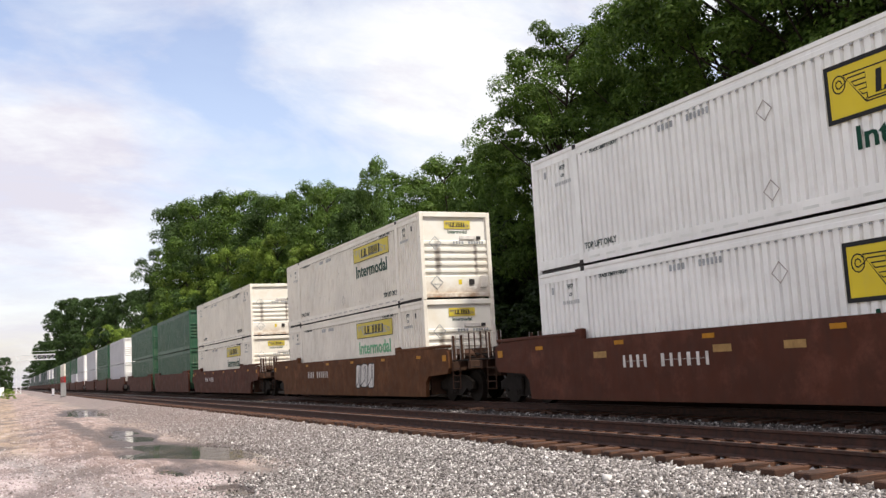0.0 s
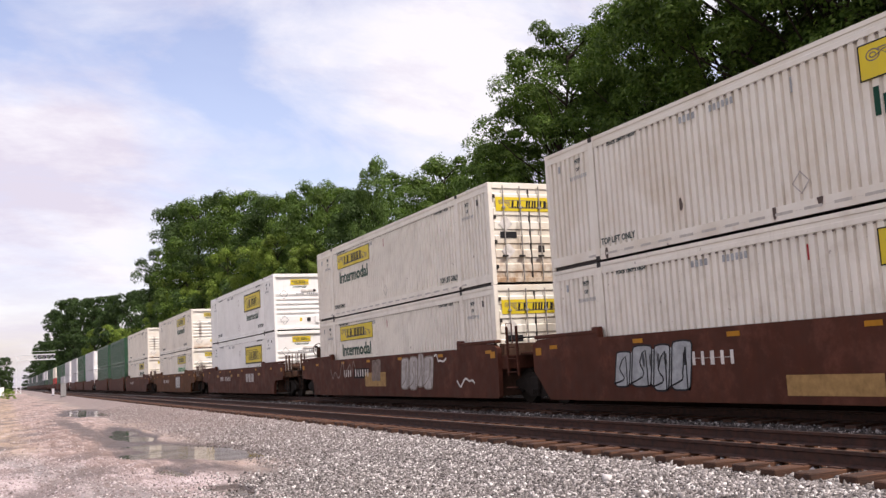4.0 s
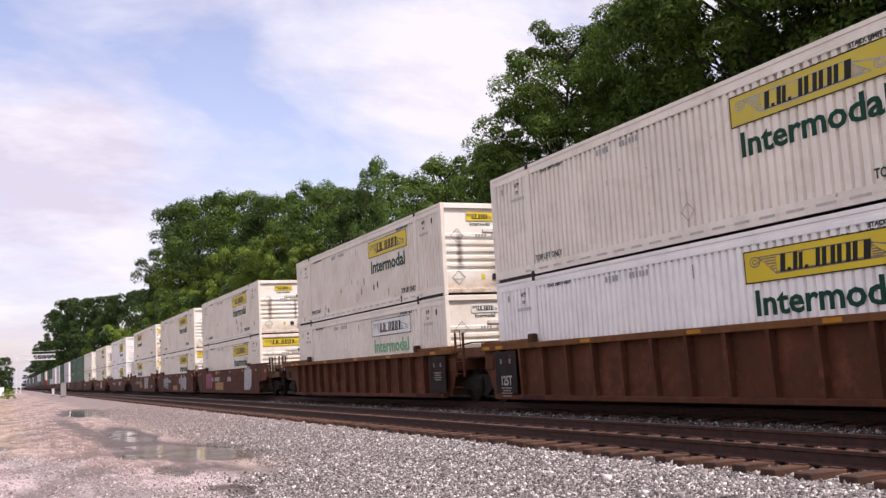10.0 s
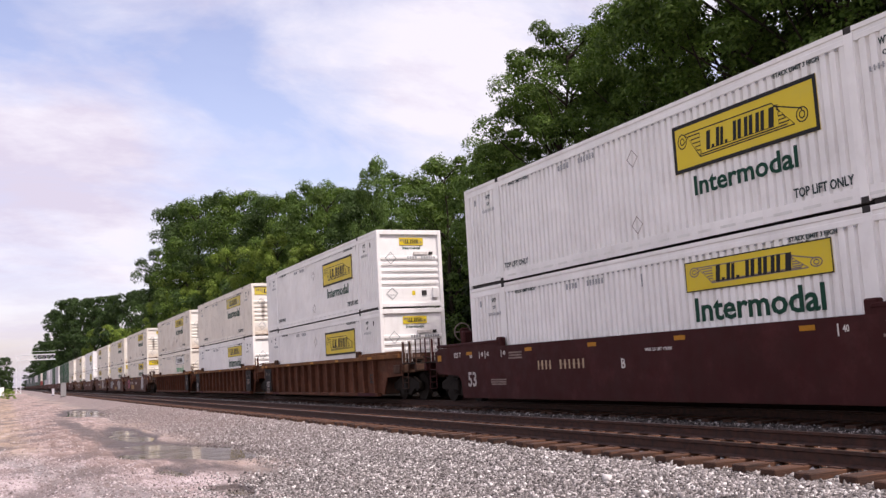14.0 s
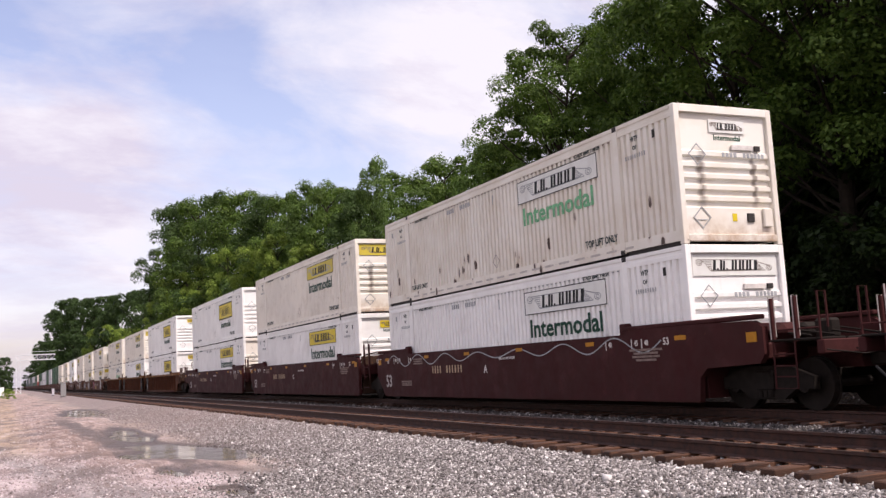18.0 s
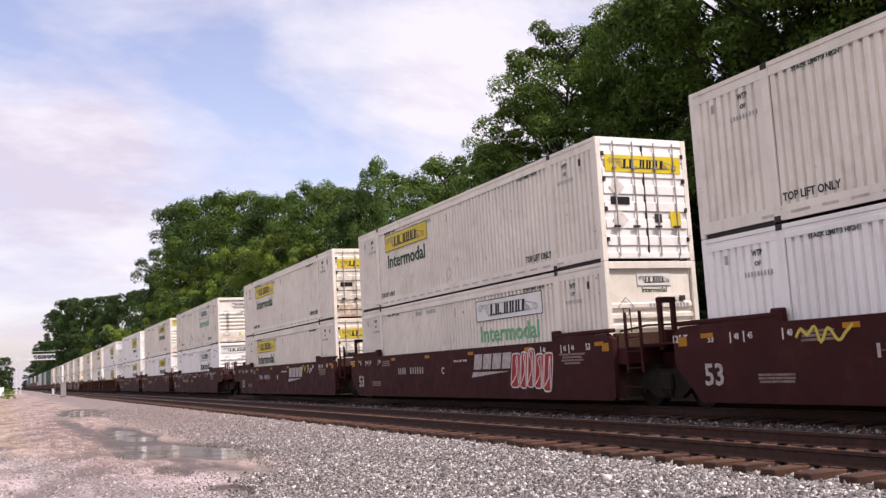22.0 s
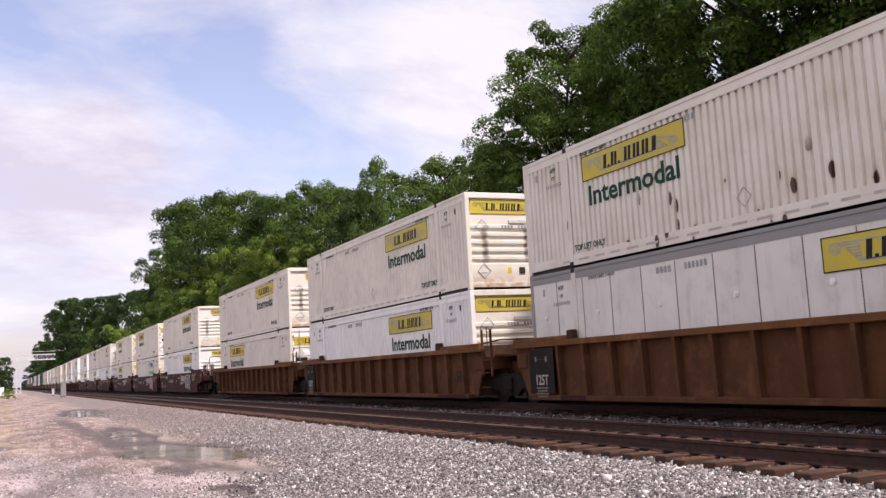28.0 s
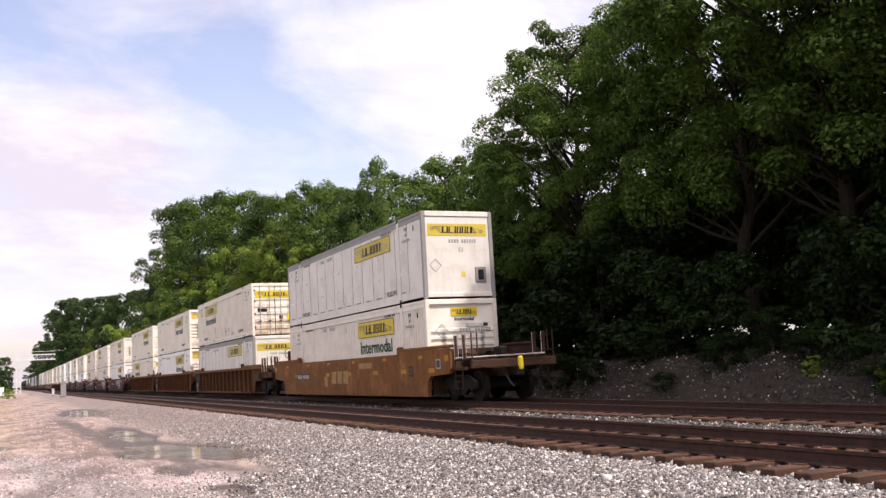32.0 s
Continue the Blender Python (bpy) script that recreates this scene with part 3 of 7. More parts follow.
def container(look_kind, mat, name_end="front", style="long", ink=None, colour_word="white", rough_end=None, words=True, label=None, wide=False, cheap=False):
    """look_kind: corr or plate. name_end: which end points to the rear of the train: front (ribbed wall) or doors."""
    c = new("shipping_container")
    base = label or "%s %s shipping container stacked in a rail well car" % (colour_word, "corrugated steel" if look_kind == "corr" else "smooth plate")
    tagged(c, base, "container", "containers on the train")
    rail = mat if look_kind == "corr" else GREY_RAIL
    mk = corrugated_side if look_kind == "corr" else plate_side
    side = shared("side_panel", (look_kind, "near"), lambda: mk(-HALF + 0.012, 1), mat, c)
    shared("side_panel", (look_kind, "far"), lambda: mk(HALF - 0.012, -1), mat, c)
    shared("roof", ("roof",), lattice_roof, rail, c)
    shared("floor", ("cfloor",), lambda: box(-HALF + 0.06, HALF - 0.06, 0.1, CL - 0.1, 0.1, 0.2), GASKET, c)
    for sx in (-1, 1):
        shared("top_rail", ("top", sx), lambda: rail_bm(sx), rail, c)
        shared("bottom_rail", ("bot", sx), lambda: prism([(0.12, 0.082), (0.12, 0.30), (CL - 0.12, 0.30), (CL - 0.12, 0.082), (CL - POST + 0.1, 0.082), (CL - POST + 0.05, 0.045), (POST - 0.05, 0.045), (POST - 0.1, 0.082)], sx * HALF, sx * (HALF - 0.06)), mat, c)
        for y in (0.065, CL - 0.065):
            shared("corner_post", ("post",), lambda: box(-0.07, 0.07, -0.065, 0.065, 0, CH, 0.012), rail, c, at=pose(sx * (HALF - 0.07), y, 0))
    for y in (() if cheap else (POST, CL - POST)):
        shared("lift_post", ("lift",), lambda: box(-0.012, 0.03, -0.09, 0.09, 0.05, CH - 0.05, 0.006), mat if look_kind == "corr" else RUSTY, c, at=pose(-HALF, y, 0))
        for z in (0.08, CH - 0.06):
            shared("casting", ("cast",), castings_bm, GASKET, c, at=pose(-HALF + 0.065, y, z))
    em = rough_end or mat
    if em is END_DIRTY and name_end == "doors":
        em = DOOR_DIRTY
    # the end that the camera sees
    if name_end == "front" and look_kind == "corr":
        end = shared("end_wall", ("rib", 1), lambda: ribbed_end(0.05, 1), em, c)
    elif look_kind == "plate":
        end = shared("end_wall", ("flatend",), lambda: box(-HALF + 0.13, HALF - 0.13, 0.03, 0.08, 0.18, CH - 0.17, 0.004), em, c)
    else:
        end = shared("door", ("leaf",), door_leaf, em, c, at=pose(-1.155, 0.0, 0))
        e2 = shared("door", ("leaf",), door_leaf, em, c, at=pose(0.005, 0.0, 0))
        for e in (end, e2):
            for x in (0.32, 0.86):
                shared("lock_rod", ("rod",), lambda: tube([(0, -0.03, 0.12), (0, -0.03, CH - 0.1)], 0.018), ROD, e, at=pose(x, 0, 0))
                shared("lock_handle", ("lock_handle",), lambda: box(-0.13, 0.05, -0.07, -0.02, -0.025, 0.025, 0.008), GASKET, e, at=pose(x, 0, 0.80))
                shared("rod_bracket", ("rod_bracket",), lambda: box(-0.05, 0.05, -0.06, 0.0, -0.03, 0.03, 0.006), GREY_RAIL, e, at=pose(x, 0, 2.18))
            for z in (0.5, 1.2, 1.9, 2.5):
                shared("hinge", ("hinge",), lambda: box(-0.03, 0.03, -0.03, 0.04, -0.05, 0.05), GASKET, e, at=pose(0.03 if e is end else 1.13, 0, z))
        shared("door_gasket", ("gasket",), lambda: box(-0.022, 0.012, -0.006, 0.03, 0.19, CH - 0.18), GASKET, c)
    shared("end_header", ("eh",), lambda: box(-HALF + 0.13, HALF - 0.13, 0.0, 0.12, CH - 0.17, CH, 0.01), em, c)
    shared("end_sill", ("es",), lambda: box(-HALF + 0.13, HALF - 0.13, 0.0, 0.12, 0.06, 0.20, 0.01), em if look_kind == "corr" else RUSTY, c)
    shared("end_header", ("eh",), lambda: box(-HALF + 0.13, HALF - 0.13, 0.0, 0.12, CH - 0.17, CH, 0.01), mat, c, at=pose(0, CL - 0.12, 0))
    shared("end_wall", ("rib", -1), lambda: ribbed_end(CL - 0.05, -1), mat, c)
    shared("end_sill", ("es",), lambda: box(-HALF + 0.13, HALF - 0.13, 0.0, 0.12, 0.06, 0.20, 0.01), mat, c, at=pose(0, CL - 0.12, 0))
    if not words:
        return c
    # markings on the side
    sx = -HALF + 0.004
    ban = 4.68 if name_end == "front" else 11.58
    if look_kind == "plate":
        ban = 4.7
        w = (CL - 0.26) / 14
        for i in range(14):
            shared("plate", ("side_plate",), lambda: box(0, 0.014, -w / 2 + 0.012, w / 2 - 0.012, 0.28, CH - 0.26), mat, side, at=pose(-HALF + 0.012, 0.13 + (i + 0.5) * w, 0))
        for i in range(1, 14):
            shared("rivet_strip", ("rivets",), rivet_row, INK_BROWN, c, at=pose(-HALF + 0.011, 0.13 + i * w, 0))
            shared("slot", ("slot",), lambda: box(-0.004, 0.004, -0.30, 0.30, -0.018, 0.018), INK_BROWN, c, at=pose(-HALF + 0.010, 0.13 + (i + 0.5) * w, 0.36))
            if i % 2:
                for z in (1.78, 1.02):
                    shared("knob", ("knob",), knob_bm, KNOB, c, at=pose(-HALF + 0.010, 0.13 + (i + 0.5) * w, z))
    if style:
        framed = style == "framed"
        banner(c, style, ban, 1.885 if framed else 2.22, sx)
        if ink and look_kind == "corr":
            side_text("Intermodal", 0.39 if framed else 0.47, ink, c, sx, ban + 0.02, 1.06 if framed else 1.54, 2.70 if framed else 3.27)
    dk = INK_DARK if look_kind == "corr" else INK_BROWN
    side_text("TOP LIFT ONLY", 0.17 if look_kind == "corr" else 0.14, dk, c, sx, 2.88, 0.44, 0.80)
    side_text("TOP LIFT ONLY", 0.15, dk, c, sx, 13.35, 0.43, 0.9)
    side_text("STACK LIMIT 3 HIGH", 0.085, dk, c, sx, POST + 1.15, CH - 0.31)
    side_text("STACK LIMIT 3 HIGH", 0.085, dk, c, sx, CL - POST - 1.15, CH - 0.31)
    side_bars(4, 0.09, 0.13, 0.05, INK_GREY, c, sx, CL - POST - 3.4, CH - 0.42, 3)
    side_bars(6, 0.08, 0.13, 0.05, INK_GREY, c, sx, CL - POST - 4.4, CH - 0.42, 4)
    for y in (POST - 0.68, CL - POST + 0.6):
        side_text("WTP", 0.12, dk, c, sx, y, CH - 0.43, 0.72)
        side_text("OF", 0.09, dk, c, sx, y, CH - 0.62)
        side_bars(9, 0.035, 0.09, 0.05, INK_GREY, c, sx, y, CH - 0.80, 15)
    if name_end == "front" and style != "framed" and look_kind == "corr":
        side_bars(4, 0.04, 0.10, 0.07, dk, c, sx, POST + 2.25, CH - 0.42, 16)
        side_bars(6, 0.045, 0.10, 0.065, dk, c, sx, POST + 1.55, CH - 0.42, 17)
    for y in (POST - 1.35, CL - POST + 1.4):
        side_bars(1, 0.09, 0.17, 0.1, INK_GREY if y > 5 else GASKET, c, sx, y, CH - 0.47)
    dia = 7.97 if name_end == "front" else CL - 7.97
    for z in ((2.06, 0.61) if style == "framed" else (0.62,)):
        shared("placard_holder", ("dia", mat is WHITE), lambda: diamond_bm(0.20, True), INK_SOFT, c, at=Matrix.Translation((sx, dia, z)) @ SIDE_TURN)
    if look_kind == "corr":
        # dark bars draw the shade at each groove's head under the top rail
        shared("groove_strip", ("heads",), lambda: comb_bm([0.062] * 58, 0.032, 0.1405, 0.03), INK_GREY if mat is WHITE else INK_BROWN, c, at=Matrix.Translation((-HALF + 0.008, CL / 2, CH - 0.285)) @ SIDE_TURN)
        for ya, yb in ((0.14, POST - 0.12), (CL - POST + 0.12, CL - 0.14)):
            shared("recessed_plate", ("tun", ya), lambda: box(-HALF + 0.05, -HALF + 0.09, ya, yb, 0.0, 0.14), GASKET, c)
        side_bars(20, 0.42, 0.05, 0.26, INK_FAINT if mat is not WHITE else PALE, c, -HALF - 0.003, CL / 2, 0.16, 2)
        if style in ("long", "pale"):
            side_bars(1, 0.045, 0.27, 0.1, RED if mat is CREAM else INK_GREY, c, sx, dia, 2.33, 8)
    # markings on the end
    ey = 0.044
    if name_end == "front" and look_kind == "corr":
        small = not wide
        bw, bh = (0.95, 0.27) if small else (2.2, 0.42)
        pale = style == "pale"
        if style:
            pl = shared("end_sign", ("endsign", bw), lambda: box(-bw / 2, bw / 2, 0, 0.01, -bh / 2, bh / 2), PALE if pale else (YELLOW if style != "old" else YELLOW_OLD), c, "small pale sign with dark bars" if pale else "small yellow sign with black bars", pose(0.1 if small else 0, 0.055, CH - 0.42))
            shared("marking", ("endname", bw), lambda: name_bm(bw * 0.56, bh * 0.5), BLACK, pl, at=Matrix.Translation((0, -0.004, 0)) @ END_TURN)
            shared("emblem", ("endemblem", bw), lambda: emblem_bm(bw, bh, 0.007), INK_BROWN, pl, at=Matrix.Translation((0, -0.003, 0)) @ END_TURN)
            if small:
                end_text("Intermodal", 0.12, INK_GREEN, c, 0.1, 0.077, CH - 0.66)
        end_bars(4, 0.07, 0.10, 0.035, INK_GREY, c, 0.1, 0.046, CH - 1.02, 5)
        end_bars(6, 0.07, 0.10, 0.035, INK_GREY, c, 0.75, 0.046, CH - 1.02, 6)
        shared("slot_plate", ("slotp",), lambda: box(-0.28, 0.28, 0, 0.05, -0.05, 0.05), INK_WHITE, c, at=pose(0.45, 0.02, CH - 0.86))
        shared("vent", ("vent",), lambda: box(-0.07, 0.07, 0, 0.04, -0.055, 0.055), GASKET, c, at=pose(0.86, 0.02, CH - 0.86))
        shared("small_box", ("vent2",), lambda: box(-0.09, 0.09, 0, 0.05, -0.09, 0.09, 0.01), GASKET, c, at=pose(0.52, 0.01, 0.56))
        shared("document_box", ("docbox",), lambda: box(-0.11, 0.11, 0, 0.08, -0.2, 0.2, 0.02), mat, c, at=pose(0.95, -0.02, 0.56))
        shared("sticker", ("stick",), lambda: box(-0.06, 0.06, 0, 0.006, -0.08, 0.08), YELLOW, c, at=pose(0.1, 0.042, 0.56))
        for z in (0.55, 1.86):
            shared("placard_holder", ("dia2",), lambda: diamond_bm(0.23, True), INK_GREY, c, at=Matrix.Translation((-0.75, 0.04, z)) @ END_TURN)
            shared("placard_bar", ("dia2b",), lambda: box(-0.12, 0.12, 0, 0.004, -0.008, 0.008), INK_GREY, c, at=pose(-0.75, 0.036, z - 0.05))
    else:
        z = CH - 0.62
        if style:
            pl = shared("end_sign", ("endsign", 2.15), lambda: box(-1.075, 1.075, 0, 0.008, -0.2, 0.2), YELLOW if look_kind == "corr" else YELLOW_OLD, c, "yellow sign strip with black bars", pose(0, -0.012 if look_kind == "corr" else 0.02, z))
            shared("marking", ("endname", 2.15), lambda: name_bm(1.2, 0.21), BLACK, pl, at=Matrix.Translation((0, -0.004, 0)) @ END_TURN)
            shared("emblem", ("endemblem", 2.15), lambda: emblem_bm(2.15, 0.4, 0.008), INK_BROWN, pl, at=Matrix.Translation((0, -0.003, 0)) @ END_TURN)
        if look_kind == "corr":
            shared("placard", ("dia3",), lambda: diamond_bm(0.22, False), INK_WHITE, c, at=Matrix.Translation((-0.8, -0.012, 1.72)) @ END_TURN)
            shared("placard", ("dia3",), lambda: diamond_bm(0.22, False), INK_WHITE, c, at=Matrix.Translation((-0.75, -0.012, 0.95)) @ END_TURN)
            shared("plate", ("plt1",), lambda: box(-0.26, 0.26, 0, 0.01, -0.09, 0.09), BLACK, c, at=pose(-0.72, -0.014, 1.4))
            shared("sticker", ("stick2",), lambda: box(-0.15, 0.15, 0, 0.006, -0.18, 0.18), YELLOW, c, at=pose(0.82, -0.014, 0.98))
            shared("plate", ("plt2",), lambda: box(-0.1, 0.1, 0, 0.01, -0.1, 0.1), GASKET, c, at=pose(0.32, -0.014, 1.0))
        else:
            end_bars(4, 0.07, 0.12, 0.03, INK_GREY, c, -0.15, 0.026, 1.9, 5)
            end_bars(6, 0.07, 0.12, 0.03, INK_GREY, c, 0.4, 0.026, 1.9, 6)
            end_text("53", 0.15, INK_GREY, c, 0.1, 0.026, 1.6)
            shared("placard", ("dia4",), lambda: diamond_bm(0.22, True), INK_GREY, c, at=Matrix.Translation((-0.85, 0.026, 1.1)) @ END_TURN)
            shared("fuel_hatch", ("hatch",), lambda: box(-0.2, 0.2, 0, 0.03, -0.26, 0.26, 0.02), GREY_RAIL, c, at=pose(0.78, 0.005, 0.78))
            shared("hatch_door", ("hatch2",), lambda: box(-0.1, 0.1, 0, 0.02, -0.17, 0.17, 0.01), BLACK, c, at=pose(0.78, -0.012, 0.78))
            shared("sticker", ("stick",), lambda: box(-0.06, 0.06, 0, 0.006, -0.08, 0.08), YELLOW, c, at=pose(0.15, 0.022, 0.8))
    return c


# ---- well cars: local y 0 at the container's rear end, z from the rail top ----
def sill_outline(rear, front):
    """Side sill: low over the well, cut up over the trucks, stepped up where the container's lift posts sit."""
    def foot(e, y, d):
        if abs(e - y) > 1.5:
            return [(e, 1.02), (e - d * 0.12, 0.86), (y + d * 0.62, 0.80), (y + d * 0.40, 0.62), (y + d * 0.34, 0.16)]
        if d < 0:
            return [(e, 0.80), (e - d * 0.02, 0.22), (e - d * 0.10, 0.16)]
        return [(e, 0.85), (e - d * 0.25, 0.62), (y + d * 0.10, 0.16)]
    return [(rear, 1.50), (rear + 0.25, 1.62), (2.0, 1.68), (2.06, 1.56), (CL - 2.06, 1.56), (CL - 2.0, 1.68), (front - 0.25, 1.62), (front, 1.50)] + foot(front, CL, 1) + foot(rear, 0.0, -1)[::-1]


def truck(parent, y, far=False):
    """Two-axle truck: side frames, bolster, springs, wheelsets that roll."""
    tr = shared("truck", ("bolster",), lambda: box(-1.15, 1.15, -0.22, 0.22, 0.35, 0.72, 0.04), STEEL_DARK, parent, "dark cast steel truck", pose(0, y, 0))
    for sx in (-1, 1):
        def frame_bm():
            bm = bmesh.new()
            add_prism(bm, [(-1.12, 0.38), (-1.12, 0.60), (-0.45, 0.80), (0.45, 0.80), (1.12, 0.60), (1.12, 0.38), (0.75, 0.42), (0.40, 0.20), (-0.40, 0.20), (-0.75, 0.42)], -0.07, 0.07)
            return bm
        shared("side_frame", ("sideframe",), frame_bm, STEEL_DARK, tr, at=pose(sx * 1.0, 0, 0))
        for dy in (() if far else (-0.12, 0.0, 0.12)):
            shared("spring", ("spring",), lambda: tube([(0, 0, 0.24), (0, 0, 0.5)], 0.055, 8), STEEL_DARK, tr, at=pose(sx * 1.09, dy, 0))
    out = []
    for dy in (-0.86, 0.86):
        def wheelset():
            bm = bmesh.new()
            for sx in (-1, 1):
                for r, a, b in ((0.46, 0.69, 0.82), (0.49, 0.66, 0.69), (0.14, 0.82, 1.05)):
                    n = 24
                    A = [bm.verts.new((sx * a, r * math.cos(2 * math.pi * k / n), r * math.sin(2 * math.pi * k / n))) for k in range(n)]
                    B = [bm.verts.new((sx * b, r * math.cos(2 * math.pi * k / n), r * math.sin(2 * math.pi * k / n))) for k in range(n)]
                    bm.faces.new(A)
                    bm.faces.new(B[::-1])
                    for k in range(n):
                        bm.faces.new((A[k], B[k], B[(k + 1) % n], A[(k + 1) % n]))
                for k in range(3):
                    a = 2 * math.pi * k / 3
                    add_box(bm, sx * 1.05 - 0.01, sx * 1.05 + 0.01, 0.07 * math.cos(a) - 0.02, 0.07 * math.cos(a) + 0.02, 0.07 * math.sin(a) - 0.02, 0.07 * math.sin(a) + 0.02)
            add_tube(bm, [(-0.8, 0, 0), (0.8, 0, 0)], 0.085, 10)
            bmesh.ops.recalc_face_normals(bm, faces=bm.faces[:])
            return bm
        w = shared("wheelset", ("wheelset",), wheelset, STEEL_DARK, tr, at=pose(0, dy, 0.46))
        out.append(w)
    return out


WHEELS = []


def grab(parent, pts, mat, r=0.014, at=None):
    return shared("handrail", ("grab", tuple(pts), r), lambda: tube(pts, r), mat, parent, at=at)


def coupled_end(car, mat, y0, d, yellow=False, wheel=False, hoop=False):
    mat = mat if mat is MAROON else GEAR
    """Platform, draft sill, coupler, ladders and brake gear at an end with a coupler; d is -1 at the rear, 1 at the front."""
    def fl(a, b):
        return (y0 + d * a, y0 + d * b) if d > 0 else (y0 + d * b, y0 + d * a)
    def bx(name, x0, x1, a, b, z0, z1, m, bev=0.01):
        lo, hi = fl(a, b)
        return shared(name, (name, x0, x1, lo, hi, z0, z1), lambda: box(x0, x1, lo, hi, z0, z1, bev), m, car)
    bx("draft_sill", -0.30, 0.30, 0.3, 3.15, 0.72, 1.12, mat)
    bx("end_bolster", -1.42, 1.42, 1.35, 1.95, 0.92, 1.22, mat, 0.03)
    bx("deck", -1.30, 1.30, 0.25, 1.35, 1.22, 1.27, mat)
    bx("deck", -0.75, 0.75, 1.35, 3.30, 1.20, 1.25, STEEL_DARK)
    bx("end_beam", -1.40, 1.40, 3.22, 3.38, 0.98, 1.22, mat, 0.02)
    bx("walkway", -1.40, -0.80, 2.2, 3.30, 1.22, 1.26, STEEL_DARK)
    bx("walkway", 0.80, 1.40, 2.2, 3.30, 1.22, 1.26, STEEL_DARK)
    bx("bulkhead", -1.30, 1.30, 0.22, 0.34, 0.22, 1.62, mat)
    bx("coupler", -0.13, 0.13, 3.15, 3.66, 0.74, 0.98, STEEL_DARK, 0.03)
    bx("knuckle", -0.17, 0.10, 3.60, 3.80, 0.70, 1.02, STEEL_DARK, 0.05)
    bx("brake_cylinder", 0.35, 0.75, 0.75, 1.3, 1.28, 1.58, STEEL_DARK, 0.08)
    yy = lambda a: y0 + d * a
    for sx in (-1, 1):
        # side ladder below the deck, tall hand-rail posts at its sides
        grab(car, ((sx * 1.44, yy(2.3), 1.22), (sx * 1.46, yy(2.3), 0.42), (sx * 1.46, yy(2.8), 0.42), (sx * 1.44, yy(2.8), 1.22)), mat, 0.018)
        grab(car, ((sx * 1.46, yy(2.3), 0.80), (sx * 1.46, yy(2.8), 0.80)), mat, 0.014)
        for a in (2.2, 2.75):
            bx("rail_post", sx * 1.36 - 0.035, sx * 1.36 + 0.035, a, a + 0.07, 1.2, 1.98, mat)
        for a in (2.2, 2.75):
            grab(car, ((sx * 1.40, yy(a + 0.02), 1.26), (sx * 1.40, yy(a + 0.02), 2.0), (sx * 1.28, yy(a + 0.02), 2.0), (sx * 1.28, yy(a + 0.02), 1.3)), INK_SOFT, 0.013)
        grab(car, ((sx * 1.36, yy(3.30), 1.22), (sx * 1.36, yy(3.30), 2.02), (sx * 1.18, yy(3.30), 2.02), (sx * 1.18, yy(3.30), 1.42)), mat, 0.022)
        grab(car, ((sx * 1.36, yy(2.4), 1.42), (sx * 1.36, yy(3.28), 1.42)), mat, 0.016)
    for sx in (-1, 1):
        for z in (0.62, 1.0):
            grab(car, ((sx * 1.46, yy(2.3), z), (sx * 1.46, yy(2.8), z)), mat, 0.012)
    for x in (-1.05, -0.35, 0.35, 1.05):
        grab(car, ((x, yy(0.3), 1.36), (x, yy(1.2), 1.50), (x * 0.8, yy(2.6), 1.30)), STEEL_DARK, 0.022)
    bx("air_reservoir", -1.05, -0.55, 1.45, 2.15, 1.26, 1.56, mat, 0.12)
    bx("valve_block", 0.25, 0.55, 1.6, 2.0, 1.24, 1.62, STEEL_DARK, 0.05)
    grab(car, ((-1.38, yy(3.42), 1.05), (-0.6, yy(3.5), 0.95), (-0.2, yy(3.55), 1.0)), STEEL_DARK, 0.012)
    grab(car, ((-0.35, yy(3.45), 0.72), (-0.35, yy(3.7), 0.5), (-0.3, yy(3.78), 0.42)), BLACK, 0.025)
    if hoop:
        grab(car, ((-1.36, yy(3.26), 1.2), (-1.36, yy(3.26), 2.40), (-1.28, yy(3.26), 2.48), (-0.75, yy(3.26), 2.48), (-0.25, yy(3.26), 2.16), (-0.25, yy(3.26), 1.3)), INK_BROWN, 0.03)
    if mat is MAROON and d > 0 and not wheel:
        shared("air_tank", ("air_tank", y0), lambda: tube([(-1.02, yy(0.42), 1.80), (-1.02, yy(0.50), 1.80), (-1.02, yy(1.42), 1.80), (-1.02, yy(1.50), 1.80)], 0.125, 12), mat, car)
        bx("tank_saddle", -1.12, -0.92, 0.60, 0.72, 1.22, 1.70, mat)
        bx("tank_saddle", -1.12, -0.92, 1.18, 1.30, 1.22, 1.70, mat)
        grab(car, ((-1.2, yy(0.46), 1.7), (-1.2, yy(0.40), 2.28), (-1.16, yy(0.20), 2.42)), INK_SOFT, 0.014)
    if wheel:
        bx("brake_stand", -1.12, -0.72, 0.92, 1.18, 1.27, 2.12, mat, 0.05)
        bx("gear_case", -1.06, -0.78, 1.18, 1.34, 1.86, 2.22, mat, 0.05)
        shared("brake_wheel", ("brake_wheel", y0), lambda: tube([(-0.92 + 0.27 * math.cos(a), yy(1.40), 2.10 + 0.27 * math.sin(a)) for a in (2 * math.pi * k / 16 for k in range(17))] + [(-0.92, yy(1.37), 2.10), (-1.19, yy(1.40), 2.10)], 0.02), INK_BROWN, car)
    if yellow:
        grab(car, ((-1.44, yy(2.35), 1.31), (0.95, yy(3.50), 1.33)), INK_SOFT, 0.024)
        bx("rear_marker", -0.12, 0.04, 3.70, 3.84, 0.86, 1.28, YELLOW, 0.05)
    return None


